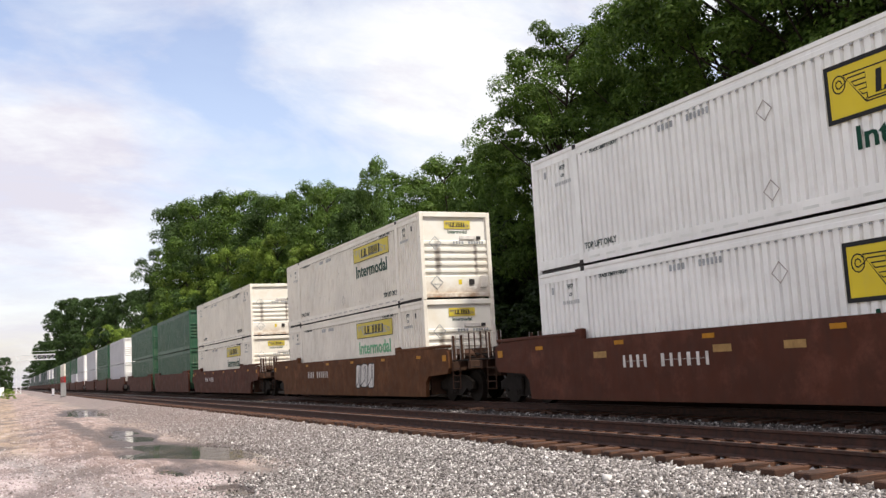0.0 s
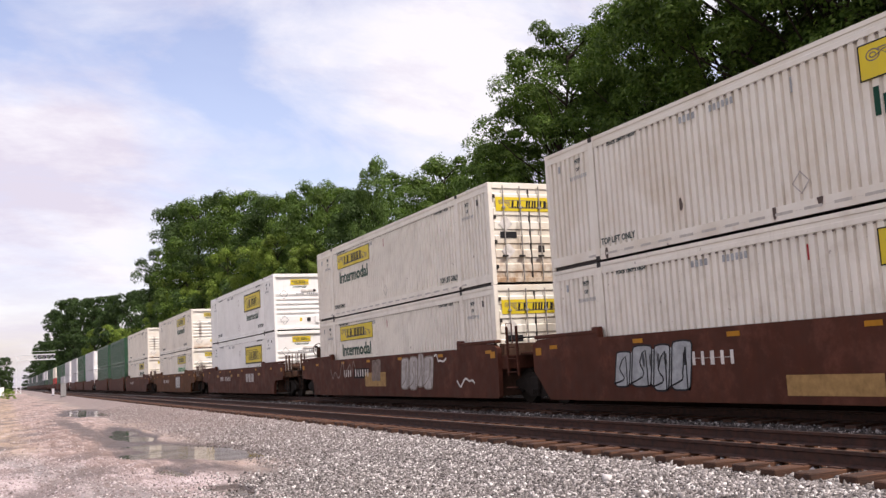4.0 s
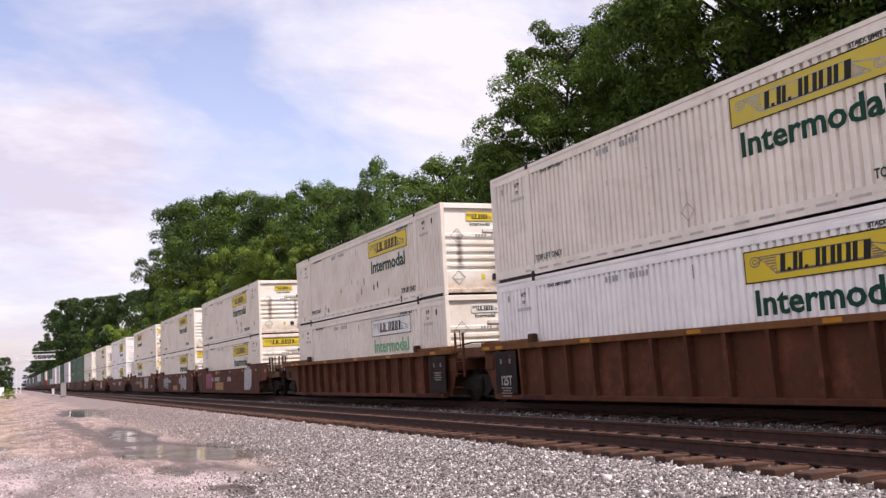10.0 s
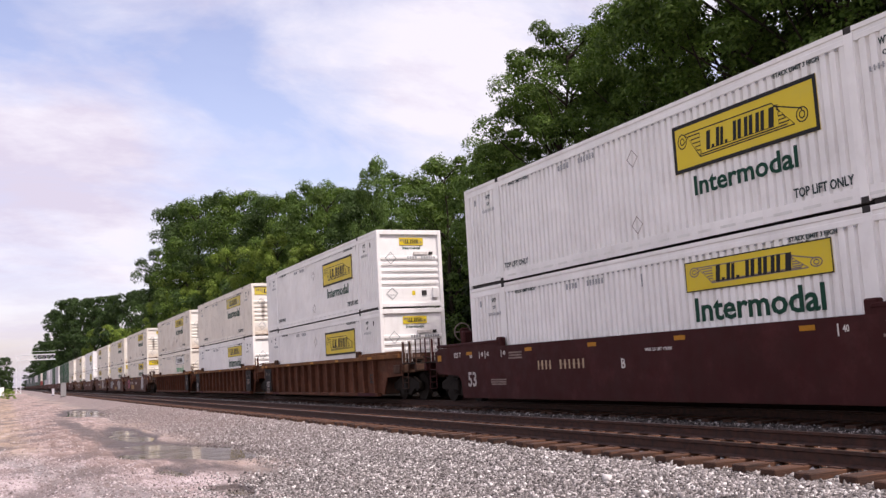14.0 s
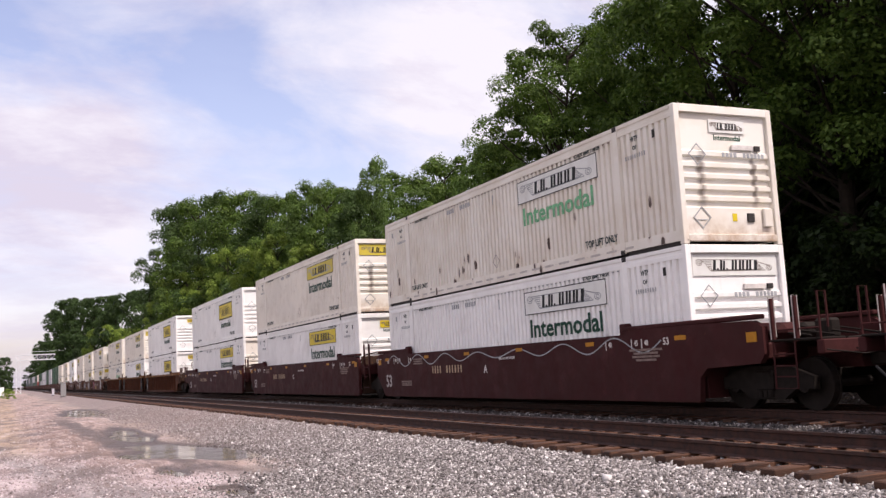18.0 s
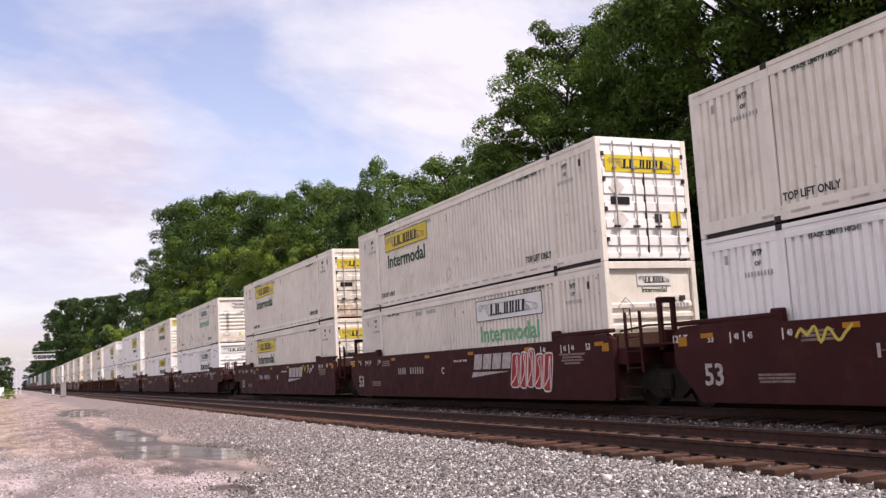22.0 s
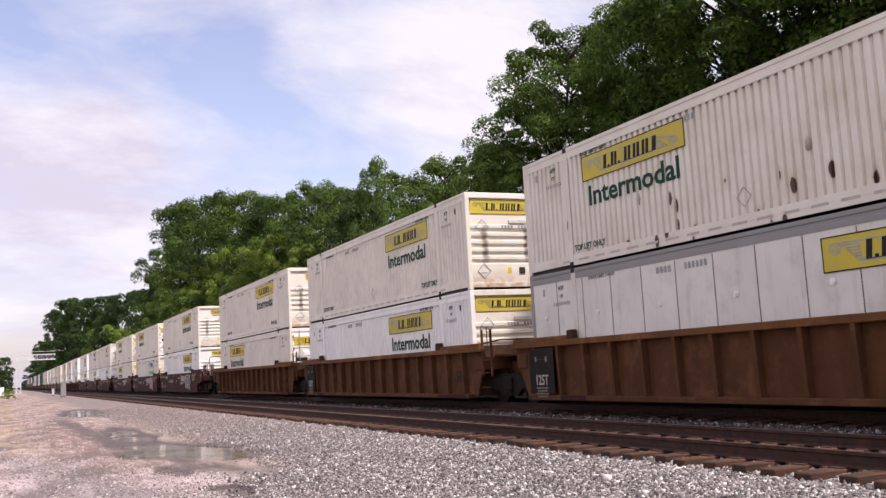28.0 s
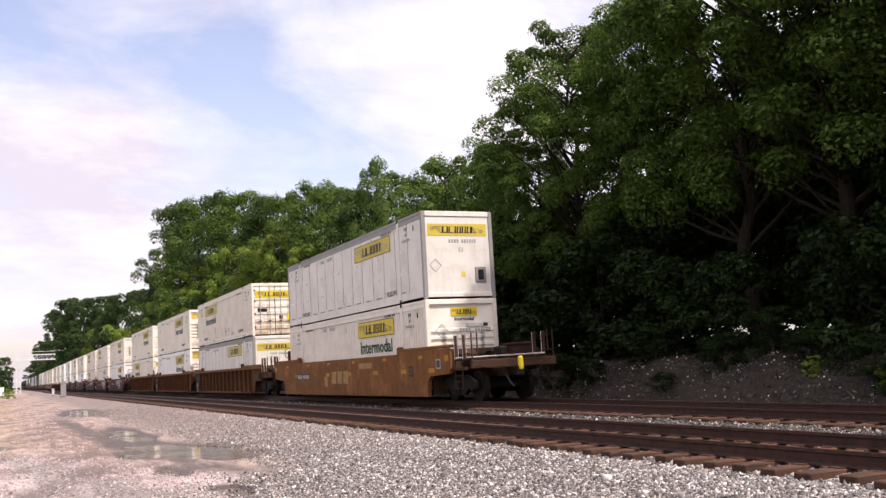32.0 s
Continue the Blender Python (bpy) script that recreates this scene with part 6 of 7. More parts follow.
# ---- loose stones ----
def stones(name, count, area, size, seed, mat, label, fall=1.0, mask=None):
    rng = np.random.default_rng(seed)
    n = int(count * 1.6)
    x0, x1, y0, y1 = area
    x = rng.uniform(x0, x1, n)
    u = rng.uniform(0, 1, n)
    y = y0 * (y1 / y0) ** (u ** fall)
    if mask is not None:
        keep = mask(x, y, rng)
        x, y = x[keep], y[keep]
    x, y = x[:count], y[:count]
    n = len(x)
    z = ground_height(x, y)
    base = np.array([(1, 0, 0), (-1, 0, 0), (0, 1, 0), (0, -1, 0), (0, 0, 1), (0, 0, -1), (.62, .62, .5), (-.62, .62, -.5)])[:6]
    faces = np.array([(0, 2, 4), (2, 1, 4), (1, 3, 4), (3, 0, 4), (2, 0, 5), (1, 2, 5), (3, 1, 5), (0, 3, 5)])
    s = size * rng.lognormal(0, 0.32, n)
    v = base[None] * rng.uniform(0.75, 1.15, (n, 6, 1)) + rng.normal(0, 0.16, (n, 6, 3))
    v *= np.stack([s, s * rng.uniform(0.7, 1.0, n), s * rng.uniform(0.6, 0.9, n)], -1)[:, None]
    q = rng.normal(size=(n, 4))
    q /= np.linalg.norm(q, axis=1, keepdims=True)
    w, a, b, c = q.T
    R = np.stack([np.stack([1 - 2 * (b * b + c * c), 2 * (a * b - c * w), 2 * (a * c + b * w)], -1), np.stack([2 * (a * b + c * w), 1 - 2 * (a * a + c * c), 2 * (b * c - a * w)], -1), np.stack([2 * (a * c - b * w), 2 * (b * c + a * w), 1 - 2 * (a * a + b * b)], -1)], 1)
    v = np.einsum("nij,nkj->nki", R, v) + np.stack([x, y, z + s * 0.2], -1)[:, None]
    f = (faces[None] + (np.arange(n) * 6)[:, None, None]).reshape(-1, 3)
    me = bpy.data.meshes.new(name)
    me.vertices.add(n * 6)
    me.vertices.foreach_set("co", v.reshape(-1).astype(np.float32))
    me.loops.add(f.size)
    me.loops.foreach_set("vertex_index", f.reshape(-1).astype(np.int32))
    me.polygons.add(len(f))
    me.polygons.foreach_set("loop_start", np.arange(0, f.size, 3, dtype=np.int32))
    me.update(calc_edges=True)
    me.validate()
    me.materials.append(mat)
    return tagged(new(name, me), label, "gravel", kind="stuff")


def stone_material(name, stops, dust=0.0):
    m, t, b = mat_new(name)
    g = t.nodes.new("ShaderNodeNewGeometry")
    col = ramp(t, g.outputs["Random Per Island"], stops)
    if dust:
        col = dusty(t, g.outputs["Position"], col, dust)
    col = mixc(t, 1.0, col, ramp(t, noise_node(t, g.outputs["Position"], 40.0, 3), [(0.3, 0.8), (0.7, 1.15)]), "MULTIPLY")
    t.links.new(col, b.inputs["Base Color"])
    b.inputs["Roughness"].default_value = 0.85
    return m


STONE = stone_material("crushed_limestone", [(0.0, (0.040, 0.034, 0.032)), (0.32, (0.112, 0.098, 0.094)), (0.66, (0.215, 0.194, 0.189)), (0.9, (0.41, 0.378, 0.368)), (1.0, (0.78, 0.75, 0.73))], 0.72)
# far-track stones in dark tones that stand for the train's shadow
STONE_SHADED = stone_material("shade_darkened_ballast", [(0.0, (0.014, 0.011, 0.010)), (0.55, (0.062, 0.053, 0.049)), (0.85, (0.20, 0.18, 0.17)), (1.0, (0.52, 0.48, 0.46))])
PALE_STONE = stone_material("pale_gravel", [(0.0, (0.12, 0.092, 0.088)), (0.4, (0.29, 0.235, 0.23)), (0.8, (0.44, 0.37, 0.37)), (1.0, (0.60, 0.54, 0.54))])
stones("ballast", 130000, (4.2, 7.5, 6.3, 62), 0.0190, 1, STONE, "grey crushed limestone ballast on the track shoulder", mask=lambda x, y, r: r.uniform(0, 1, len(x)) < smooth01(4.3, 5.8, x) * 0.9 + 0.1)
stones("ballast", 24000, (7.5, 10.4, 6.0, 50), 0.023, 2, STONE, "grey ballast between the rails of the near track")
stones("ballast", 24000, (10.3, 15.6, 7.0, 60), 0.026, 3, STONE_SHADED, "grey ballast around the far track")
stones("gravel", 17000, (-1.5, 5.0, 11, 75), 0.017, 4, PALE_STONE, "scattered pale gravel on the service road", mask=lambda x, y, r: (ground_height(x, y) > -0.535) & (np.abs(x - 1.6 - 34 / y) > r.uniform(0.2, 1.0, len(x))) & ((y + 3 * x < 27) | (r.uniform(0, 1, len(x)) < 0.3)))

stones("gravel", 9000, (1.9, 4.8, 10.2, 17.0), 0.0185, 5, STONE, "grey ballast stones spilled towards the service road", mask=lambda x, y, r: (ground_height(x, y) > -0.55) & (r.uniform(0, 1, len(x)) < smooth01(2.0, 3.4, x + 0.25 * (14 - y)) * smooth01(17.0, 14.5, y)))


def dry_brush(count, area, seed, mat):
    """Dead stalks, twigs and dry grass on the bank: thin crossed blades."""
    rng = np.random.default_rng(seed)
    x, y = rng.uniform(area[0], area[1], count), rng.uniform(area[2], area[3], count)
    z = ground_height(x, y)
    p = np.stack([x, y, z - 0.02], -1)
    up = np.stack([rng.normal(0, 0.75, count), rng.normal(0, 0.75, count), rng.uniform(0.15, 1.0, count)], -1)
    up /= np.linalg.norm(up, axis=1, keepdims=True)
    ln = rng.uniform(0.10, 0.42, (count, 1))
    side = np.cross(up, rng.normal(size=(count, 3)))
    side /= np.linalg.norm(side, axis=1, keepdims=True)
    w = rng.uniform(0.006, 0.02, (count, 1))
    v = np.stack([p - side * w, p + side * w, p + up * ln + side * w * 0.3 - np.array([0, 0, 0.08]), p + up * ln - side * w * 0.3 - np.array([0, 0, 0.08])], 1)
    me = bpy.data.meshes.new("dry_brush")
    me.vertices.add(count * 4)
    me.vertices.foreach_set("co", v.reshape(-1).astype(np.float32))
    me.loops.add(count * 4)
    me.loops.foreach_set("vertex_index", np.arange(count * 4, dtype=np.int32))
    me.polygons.add(count)
    me.polygons.foreach_set("loop_start", np.arange(0, count * 4, 4, dtype=np.int32))
    me.update(calc_edges=True)
    me.materials.append(mat)
    return tagged(new("dry_brush", me), "dry brown stalks and twigs on the railway bank", "brush", kind="stuff")


STALK = stone_material("dry_stalks", [(0.0, (0.018, 0.012, 0.009)), (0.7, (0.06, 0.041, 0.028)), (1.0, (0.22, 0.17, 0.13))])
dry_brush(9000, (16.3, 20.0, 9.0, 48.0), 8, STALK)
stones("rubble", 2500, (16.0, 19.0, 9.0, 45), 0.035, 6, STONE, "pale stones lying on the railway bank")


# ---- trees ----
def leaf_material(name, dark, light, yellow):
    m, t, b = mat_new(name)
    g = t.nodes.new("ShaderNodeNewGeometry")
    col = ramp(t, g.outputs["Random Per Island"], [(0.0, dark), (0.6, light), (1.0, yellow)])
    v = noise_node(t, g.outputs["Position"], 0.30, 5, 0.6)
    col = mixc(t, 1.0, col, ramp(t, v, [(0.3, 0.62), (0.7, 1.36)]), "MULTIPLY")
    t.links.new(col, b.inputs["Base Color"])
    b.inputs["Roughness"].default_value = 0.55
    b.inputs["Specular IOR Level"].default_value = 0.12
    tr = t.nodes.new("ShaderNodeBsdfTranslucent")
    t.links.new(mixc(t, 1.0, col, (1.2, 1.35, 0.6), "MULTIPLY"), tr.inputs[0])
    mx = t.nodes.new("ShaderNodeMixShader")
    mx.inputs[0].default_value = 0.26
    out = t.nodes["Material Output"]
    t.links.new(b.outputs[0], mx.inputs[1])
    t.links.new(tr.outputs[0], mx.inputs[2])
    t.links.new(mx.outputs[0], out.inputs[0])
    return m


LEAF = leaf_material("broadleaf_foliage", (0.044, 0.076, 0.016), (0.074, 0.124, 0.025), (0.118, 0.168, 0.038))
LEAF_MID = leaf_material("sunlit_foliage", (0.066, 0.110, 0.028), (0.086, 0.140, 0.036), (0.116, 0.172, 0.047))
LEAF_LIGHT = leaf_material("light_foliage", (0.135, 0.200, 0.034), (0.180, 0.250, 0.046), (0.225, 0.285, 0.066))
LEAF_DEEP = leaf_material("deep_green_foliage", (0.026, 0.047, 0.015), (0.036, 0.064, 0.020), (0.054, 0.084, 0.028))
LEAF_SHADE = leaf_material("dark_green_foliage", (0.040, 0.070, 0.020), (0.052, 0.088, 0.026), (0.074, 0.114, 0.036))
# undergrowth leaves near black: the woodland's shade is put into their colour
LEAF_UNDERSHADE = leaf_material("undergrowth_shade_foliage", (0.010, 0.020, 0.006), (0.018, 0.034, 0.009), (0.034, 0.052, 0.016))
BARK = plain("bark", (0.030, 0.023, 0.018), 0.95, var=0.35, scale=4.0)


def make_tree(seed, height, spread, leaves, leaf, mat, low=0.25, clumps=46, lean=0.0, tuft=(0.13, 0.26), ragged=0.36):
    """Tapered trunk, limbs, and a crown of leaf clumps with gaps."""
    rng = np.random.default_rng(seed)
    rr = random.Random(seed)
    tree = new("tree")
    bm = bmesh.new()

    def limb(p0, p1, r0, r1, seg=6, steps=4):
        rings = []
        d = (p1 - p0)
        side = d.orthogonal().normalized()
        for i in range(steps + 1):
            u = i / steps
            c = p0 + d * u + side * math.sin(u * math.pi) * d.length * 0.05 * rr.uniform(-1, 1)
            a = d.orthogonal().normalized()
            bb = d.normalized().cross(a)
            r = r0 + (r1 - r0) * u
            rings.append([bm.verts.new(c + (a * math.cos(2 * math.pi * k / seg) + bb * math.sin(2 * math.pi * k / seg)) * r) for k in range(seg)])
        for A, B in zip(rings, rings[1:]):
            for k in range(seg):
                bm.faces.new((A[k], A[(k + 1) % seg], B[(k + 1) % seg], B[k]))
        return p1

    fork = Vector((lean * 0.4, 0, height * 0.45))
    limb(Vector((0, 0, -0.8)), fork, height * 0.018, height * 0.011, 9, 6)
    top = limb(fork, Vector((lean, 0, height * 0.9)), height * 0.011, height * 0.002, 7, 5)
    cs = []
    for i in range(clumps):
        u = rr.random()
        zc = height * (low + (0.97 - low) * u)
        shape = math.sqrt(max(0.0, 1 - ((u - 0.42) / 0.62) ** 2))
        rad = spread * shape * math.sqrt(rr.uniform(0.05, 1.0))
        a = rr.uniform(0, 2 * math.pi)
        c = Vector((math.cos(a) * rad + lean * zc / height, math.sin(a) * rad, zc))
        cs.append((c, rr.uniform(*tuft) * spread))
        if i % 3 == 0:
            st = Vector((lean * 0.3, 0, max(height * 0.2, zc - rad * 0.75)))
            limb(st, c, height * 0.0045, height * 0.001, 5, 3)
    part("trunk", bm, BARK, tree)
    per = leaves // clumps
    pts, nor = [], []
    for c, r in cs:
        k = int(per * rr.uniform(0.7, 1.3))
        d = rng.normal(size=(k, 3))
        d /= np.linalg.norm(d, axis=1, keepdims=True)
        rad = r * np.abs(rng.normal(0.86, 0.13, k))
        d[:, 2] = np.where(rng.uniform(0, 1, k) < 0.6, np.abs(d[:, 2]), d[:, 2])
        d2 = d.copy()
        d2[:, 2] *= 0.75
        pts.append(np.array(c)[None] + d2 * rad[:, None])
        nn = d * 0.7 + np.array([0, 0, 0.45]) + rng.normal(0, ragged, (k, 3))
        nor.append(nn / np.linalg.norm(nn, axis=1, keepdims=True))
    p, nn = np.concatenate(pts), np.concatenate(nor)
    n = len(p)
    ref = rng.normal(size=(n, 3))
    a = np.cross(nn, ref)
    a /= np.linalg.norm(a, axis=1, keepdims=True)
    b = np.cross(nn, a)
    s = leaf * rng.uniform(0.6, 1.35, (n, 1))
    v = np.stack([p + a * s, p + b * s * 0.55 + nn * s * 0.18, p - a * s * 0.9, p - b * s * 0.55 + nn * s * 0.18], 1)
    me = bpy.data.meshes.new("crown")
    me.vertices.add(n * 4)
    me.vertices.foreach_set("co", v.reshape(-1).astype(np.float32))
    me.loops.add(n * 4)
    me.loops.foreach_set("vertex_index", np.arange(n * 4, dtype=np.int32))
    me.polygons.add(n)
    me.polygons.foreach_set("loop_start", np.arange(0, n * 4, 4, dtype=np.int32))
    me.update(calc_edges=True)
    me.materials.append(mat)
    link_mesh("crown", me, tree)
    tree["kind_height"] = float(height)
    return tree


# seed, height, spread, leaves, leaf size, material, lowest foliage, clumps
BIG = [make_tree(11, 18.0, 5.6, 84000, 0.088, LEAF, 0.30, 165, 0.0, (0.09, 0.20)), make_tree(12, 18.0, 5.2, 80000, 0.088, LEAF, 0.32, 155, 0.0, (0.09, 0.20)), make_tree(13, 18.0, 6.0, 86000, 0.088, LEAF, 0.28, 170, 0.0, (0.09, 0.20))]
BACK = [make_tree(14, 18.0, 5.6, 34000, 0.135, LEAF, 0.25, 130, 0.0, (0.10, 0.23)), make_tree(15, 18.0, 6.0, 34000, 0.135, LEAF, 0.25, 130, 0.0, (0.10, 0.23))]
MID = [make_tree(21, 18.0, 5.0, 30000, 0.14, LEAF_MID, 0.04, 90, 0.0, (0.14, 0.27), 0.28), make_tree(22, 18.0, 4.6, 28000, 0.14, LEAF_LIGHT, 0.03, 90, 0.0, (0.13, 0.26), 0.28), make_tree(23, 18.0, 5.4, 30000, 0.14, LEAF, 0.04, 95, 0.0, (0.13, 0.26), 0.28), make_tree(24, 18.0, 5.2, 30000, 0.14, LEAF_SHADE, 0.04, 85, 0.0, (0.14, 0.27), 0.28)]
FAR = [make_tree(31, 18.0, 5.2, 15000, 0.22, LEAF_DEEP, 0.02, 60, 0.0, (0.16, 0.30), 0.28), make_tree(32, 18.0, 5.0, 15000, 0.22, LEAF_DEEP, 0.02, 56, 0.0, (0.16, 0.30), 0.28), make_tree(33, 18.0, 5.0, 14000, 0.20, LEAF_LIGHT, 0.02, 60, 0.0, (0.15, 0.28), 0.28)]
BUSH = [make_tree(41, 4.0, 2.2, 5500, 0.10, LEAF_UNDERSHADE, 0.02, 40), make_tree(42, 4.0, 2.0, 6500, 0.10, LEAF_LIGHT, 0.02, 36)]
USED = set()


def plant(kinds, k, x, y, h, wide=1.0, turn=0.0, label="leafy green broadleaf tree beside the railway"):
    src = kinds[k % len(kinds)]
    m = pose(x, y, float(ground_height(np.array(x), np.array(y))) - 0.05, 0, 0, turn)
    if src.name in USED:
        ob = copy_thing(src, m)
    else:
        USED.add(src.name)
        ob = src
        ob.matrix_basis = m
    s = h / src["kind_height"]
    ob.scale = (s * wide, s * wide, s)
    return tagged(ob, label, "tree", "trees along the line")


# x, y, height, width, kind
rt = random.Random(77)
for x, y, h, w, k in ((23.0, 35.0, 15.2, 0.85, 0), (23.5, 30.2, 14.6, 0.80, 1), (23.0, 24.6, 18.0, 0.80, 2), (23.5, 20.8, 18.0, 1.0, 0), (23.0, 16.2, 17.5, 1.0, 1), (24.5, 11.5, 18.0, 1.0, 2),
                      (22.6, 37.5, 12.6, 0.70, 1)):
    plant(BIG, k, x, y, h, w, rt.uniform(0, 360))
for x, y, h, w, k in ((29.5, 38.0, 14.6, 0.8, 1), (29.5, 26.5, 18.0, 1.0, 0), (30.0, 19.5, 18.5, 1.1, 1), (37.0, 34.0, 12.0, 1.2, 0), (37.0, 22.0, 11.0, 1.2, 1), (37.0, 13.0, 11.0, 1.2, 0)):
    plant(BACK, k, x, y, h, w, rt.uniform(0, 360))
for x, y, h, w, k in ((22.0, 41.5, 11.3, 0.75, 0), (21.5, 45.5, 11.3, 0.75, 2), (22.0, 50.0, 10.6, 0.85, 0), (21.5, 55.7, 13.6, 0.46, 0), (22.0, 60.5, 12.7, 0.7, 3), (21.5, 66.0, 13.7, 0.7, 2),
                      (22.0, 71.5, 15.0, 0.75, 0), (21.5, 78.5, 15.6, 0.75, 2), (22.0, 86.0, 16.8, 0.8, 3), (22.0, 94.5, 18.8, 0.8, 2), (21.5, 105.0, 20.5, 0.8, 3), (21.5, 118.0, 22.4, 0.8, 2), (22.0, 129.0, 23.6, 0.62, 3), (21.8, 141.0, 25.6, 0.72, 3),
                      (19.8, 66.0, 9.8, 0.8, 1), (19.5, 73.0, 11.5, 0.75, 1), (19.5, 81.0, 11.9, 0.75, 1), (19.6, 92.0, 13.0, 0.7, 1), (19.6, 105.0, 13.2, 0.8, 1), (19.6, 120.0, 14.0, 0.7, 1), (19.8, 134.0, 14.5, 0.7, 1),
                      (28.5, 56.0, 13.2, 1.0, 0), (28.5, 68.0, 15.0, 1.0, 2), (28.5, 84.0, 17.1, 1.0, 3), (28.5, 104.0, 19.5, 1.0, 2)):
    plant(MID, k, x, y, h, w, rt.uniform(0, 360))
for x, y, h, w, k in ((21.0, 158.0, 17.5, 0.7, 0), (20.5, 180.0, 16.8, 0.75, 1), (20.5, 205.0, 18.2, 0.8, 0), (20.8, 232.0, 20.2, 0.8, 1), (21.0, 265.0, 22.8, 0.8, 0), (21.0, 305.0, 26.0, 0.8, 1),
                      (21.5, 350.0, 30.2, 0.8, 0), (22.0, 400.0, 33.8, 0.8, 1), (22.0, 455.0, 36.6, 0.85, 0), (22.5, 520.0, 37.5, 0.85, 1), (28.0, 175.0, 18.5, 1.0, 0), (28.0, 235.0, 20.5, 1.0, 1), (29.0, 320.0, 26.0, 1.0, 0),
                      (18.6, 158.0, 9.0, 0.8, 2), (18.6, 178.0, 10.0, 0.8, 2), (18.8, 203.0, 12.0, 0.8, 2), (18.8, 236.0, 13.0, 0.8, 2),
                      (19.5, 560.0, 27.0, 0.9, 0), (19.5, 610.0, 26.0, 0.9, 1), (21.0, 650.0, 19.0, 1.6, 0), (17.0, 720.0, 17.0, 1.6, 1), (26.0, 640.0, 22.0, 1.6, 1),
                      (-4.5, 420.0, 15.5, 1.1, 0), (-3.0, 400.0, 9.0, 1.7, 1), (-6.5, 410.0, 9.5, 1.7, 0), (-0.8, 440.0, 14.8, 1.0, 1), (-9.0, 380.0, 13.0, 1.2, 1), (0.2, 520.0, 12.0, 1.0, 0), (-16.0, 360.0, 15.0, 1.3, 1)):
    plant(FAR, k, x, y, h, w, rt.uniform(0, 360))
# bushes below the trees, their leaf colour darkened to stand for shade
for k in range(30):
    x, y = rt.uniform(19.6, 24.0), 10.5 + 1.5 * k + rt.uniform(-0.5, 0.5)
    plant(BUSH, 0, x, y, rt.uniform(2.2, 5.2), rt.uniform(0.8, 1.2), rt.uniform(0, 360), "leafy undergrowth shrub on the railway bank, darkened for shade")["category"] = "shrub"
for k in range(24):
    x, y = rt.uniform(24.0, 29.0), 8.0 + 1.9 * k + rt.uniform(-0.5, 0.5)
    plant(BUSH, 0, x, y, rt.uniform(5.0, 7.8), rt.uniform(0.9, 1.2), rt.uniform(0, 360), "tall undergrowth in the woodland edge, darkened for shade")["category"] = "shrub"
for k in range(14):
    plant(BUSH, 0, rt.uniform(32.0, 36.0), 8.0 + 3.4 * k, rt.uniform(7.0, 9.5), 1.2, rt.uniform(0, 360), "tall undergrowth in the woodland edge, darkened for shade")["category"] = "shrub"
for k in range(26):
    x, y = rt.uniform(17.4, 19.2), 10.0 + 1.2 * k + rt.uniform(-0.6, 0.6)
    plant(BUSH, 0, x, y, rt.uniform(0.5, 1.5), rt.uniform(0.9, 1.5), rt.uniform(0, 360), "low brush on the railway bank, darkened for shade")["category"] = "shrub"
for x, y, h in ((17.6, 15.0, 0.7), (18.0, 17.5, 0.55), (18.3, 13.2, 1.0)):
    plant(BUSH, 1, x, y, h, 1.0, rt.uniform(0, 360), "small bright green weed on the bank")["category"] = "weed"
plant(BUSH, 1, 0.4, 165.0, 1.6, 1.6, 20, "low green bush beside the service road")["category"] = "shrub"


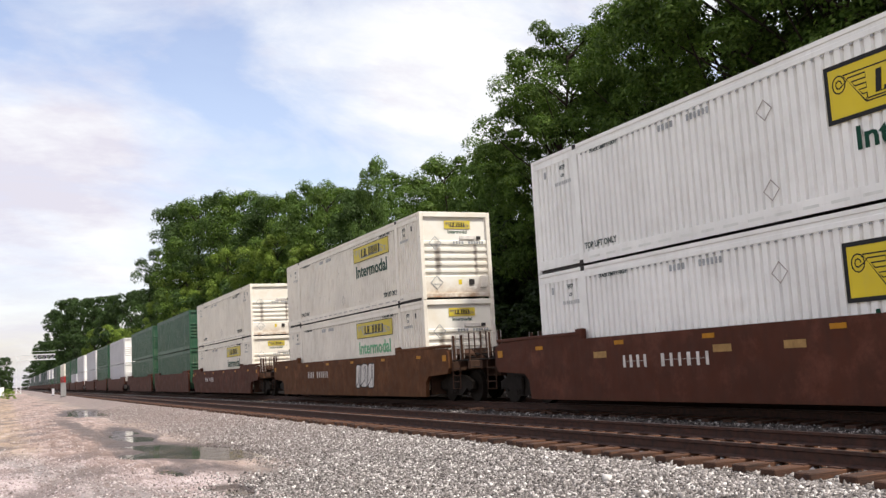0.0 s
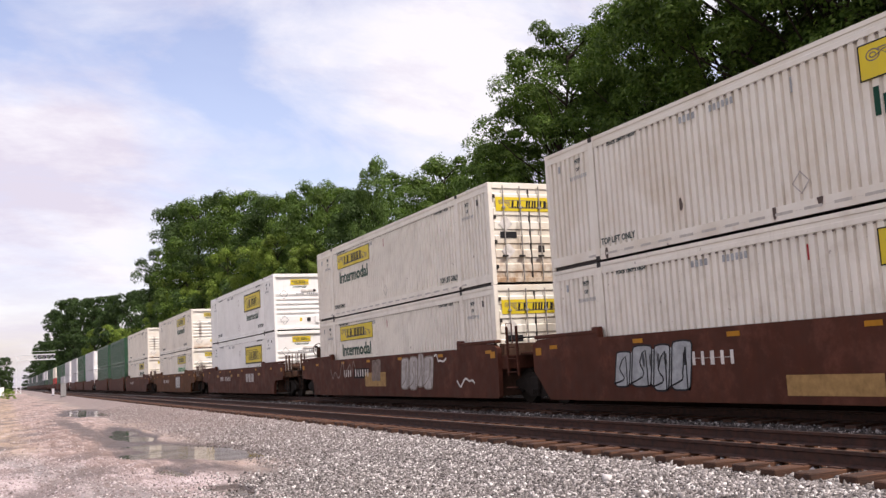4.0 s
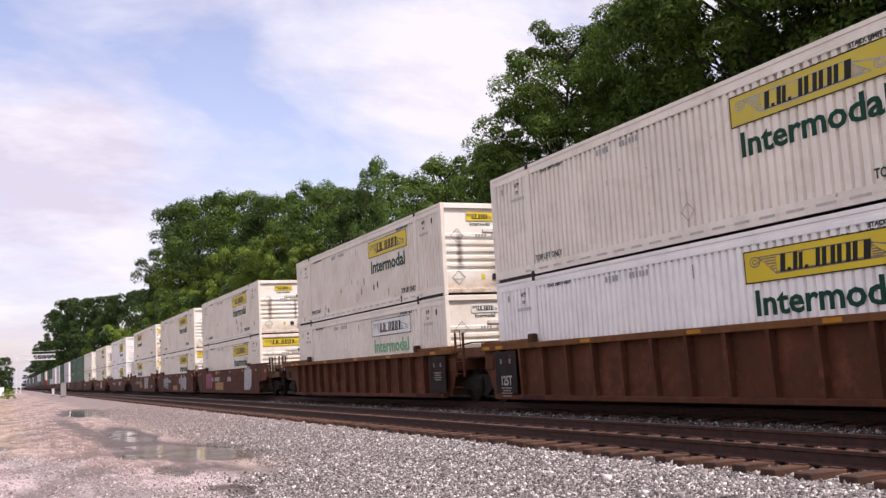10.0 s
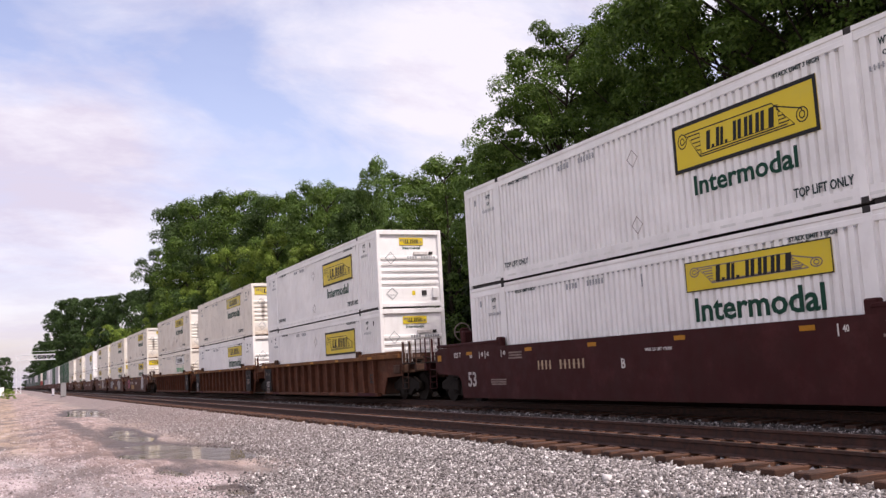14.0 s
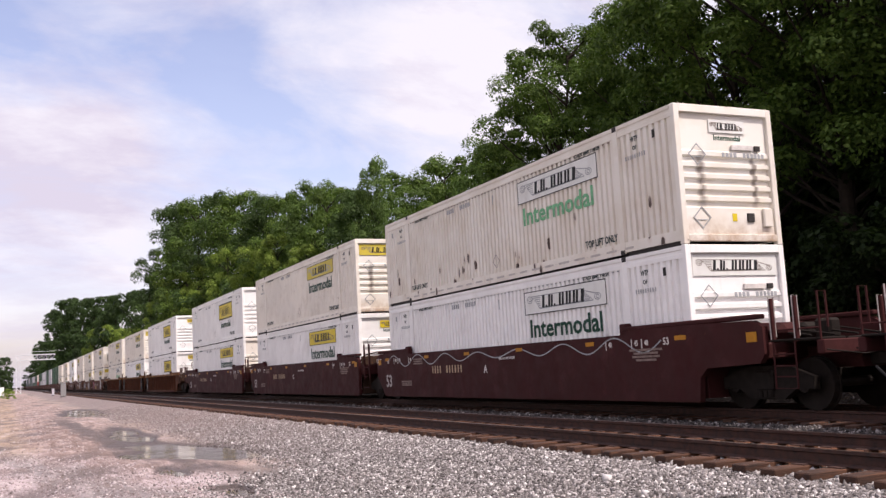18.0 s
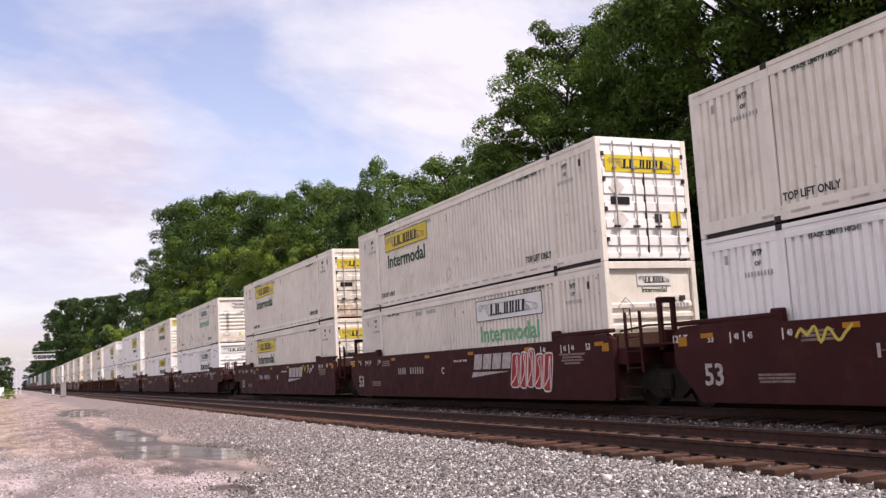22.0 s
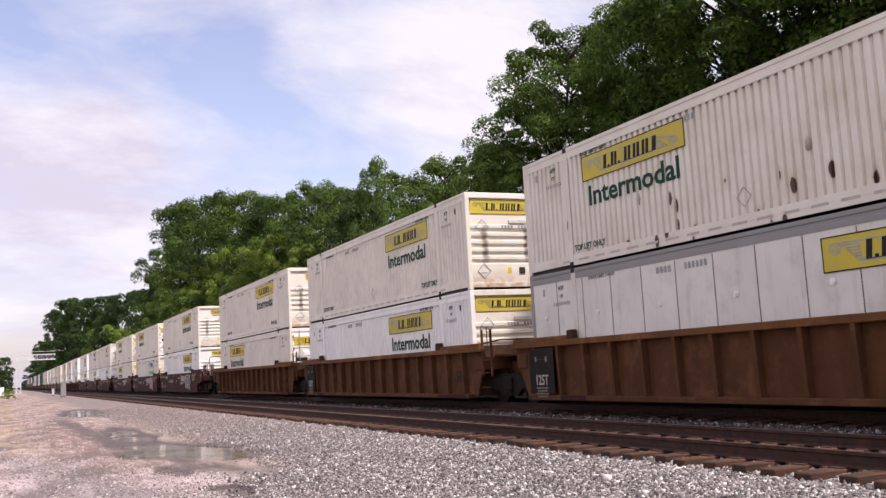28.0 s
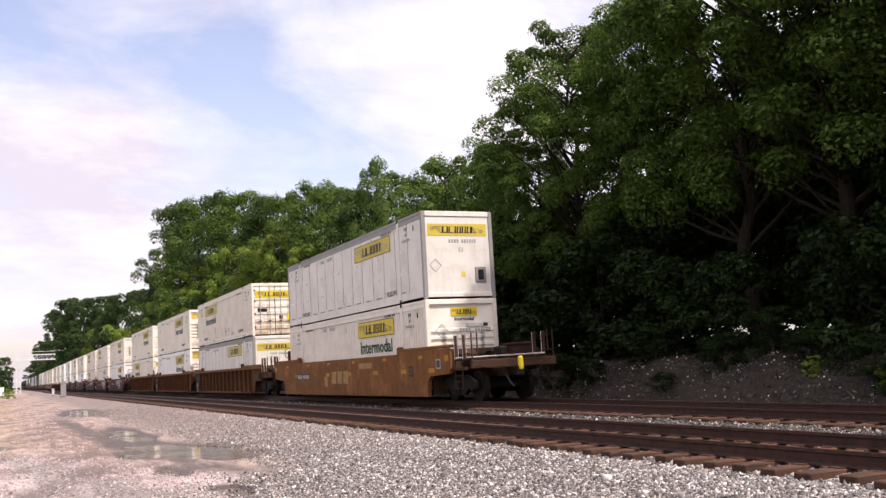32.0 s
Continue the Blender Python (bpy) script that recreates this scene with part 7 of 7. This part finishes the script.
# ---- signal bridge, cabinets ----
def signal_bridge():
    g = tagged(new("signal_bridge"), "silver lattice cantilever signal bridge over the tracks", "signal", kind="")
    g.matrix_basis = pose(2.9, 275.0, -0.5)
    for sx in (-0.55, 0.55):
        for sy in (-0.5, 0.5):
            part("mast_leg", box(sx - 0.09, sx + 0.09, sy - 0.09, sy + 0.09, 0, 9.6, 0.01), GALV, g)
    for k in range(8):
        z = 0.4 + k * 1.15
        a = 1 if k % 2 else -1
        part("mast_brace", tube([(-0.55 * a, -0.5, z), (0.55 * a, -0.5, z + 1.15)], 0.05), GALV, g)
        part("mast_brace", tube([(-0.55 * a, 0.5, z), (0.55 * a, 0.5, z + 1.15)], 0.05), GALV, g)
    for z in (8.75, 10.1):
        for sy in (-0.5, 0.5):
            part("arm_chord", box(-0.6, 9.0, sy - 0.10, sy + 0.10, z - 0.11, z + 0.11, 0.01), GALV, g)
    for k in range(8):
        x = 0.2 + k * 1.1
        part("arm_brace", tube([(x, -0.5, 8.75), (x + 1.1, -0.5, 10.1)], 0.045), GALV, g)
        part("arm_post", tube([(x, -0.5, 8.75), (x, -0.5, 10.1)], 0.045), GALV, g)
    part("walkway", box(3.6, 9.0, -0.45, 0.45, 8.86, 8.92), GALV, g)
    for x in (5.0, 6.6, 8.2):
        part("signal_head", box(x - 0.55, x + 0.55, -0.28, -0.1, 8.82, 10.05, 0.05), BLACK, g, "black signal head with hoods")
    part("handrail", tube([(3.6, -0.5, 10.9), (9.0, -0.5, 10.9)], 0.04), GALV, g)
    part("footing", box(-0.9, 0.9, -0.9, 0.9, -0.4, 0.25, 0.05), plain("concrete", (0.42, 0.41, 0.39), 0.9), g)


signal_bridge()


def cabinet(x, y, w, d, h, mat, label):
    c = tagged(new("equipment_cabinet"), label, "cabinet")
    c.matrix_basis = pose(x, y, float(ground_height(np.array(x), np.array(y))) - 0.02)
    part("body", box(-w / 2, w / 2, -d / 2, d / 2, 0.08, h, 0.02), mat, c)
    part("lid", box(-w / 2 - 0.04, w / 2 + 0.04, -d / 2 - 0.04, d / 2 + 0.04, h, h + 0.07, 0.02), mat, c)
    part("plinth", box(-w / 2 - 0.05, w / 2 + 0.05, -d / 2 - 0.05, d / 2 + 0.05, -0.2, 0.08), GASKET, c)
    part("door", box(-w / 2 + 0.06, w / 2 - 0.06, -d / 2 - 0.015, -d / 2 + 0.005, 0.18, h - 0.1), mat, c)
    return c


cabinet(6.6, 131.0, 0.62, 0.6, 1.75, GREY_RAIL, "grey metal signal cabinet beside the track")
cabinet(6.6, 160.0, 0.36, 0.3, 1.0, LILAC, "small pale post-mounted box beside the track")
cabinet(-1.6, 205.0, 2.4, 2.0, 1.9, WHITE, "white equipment shelter beside the service road")

# ---- train and its way ----
near_train()
far_train()
motions()
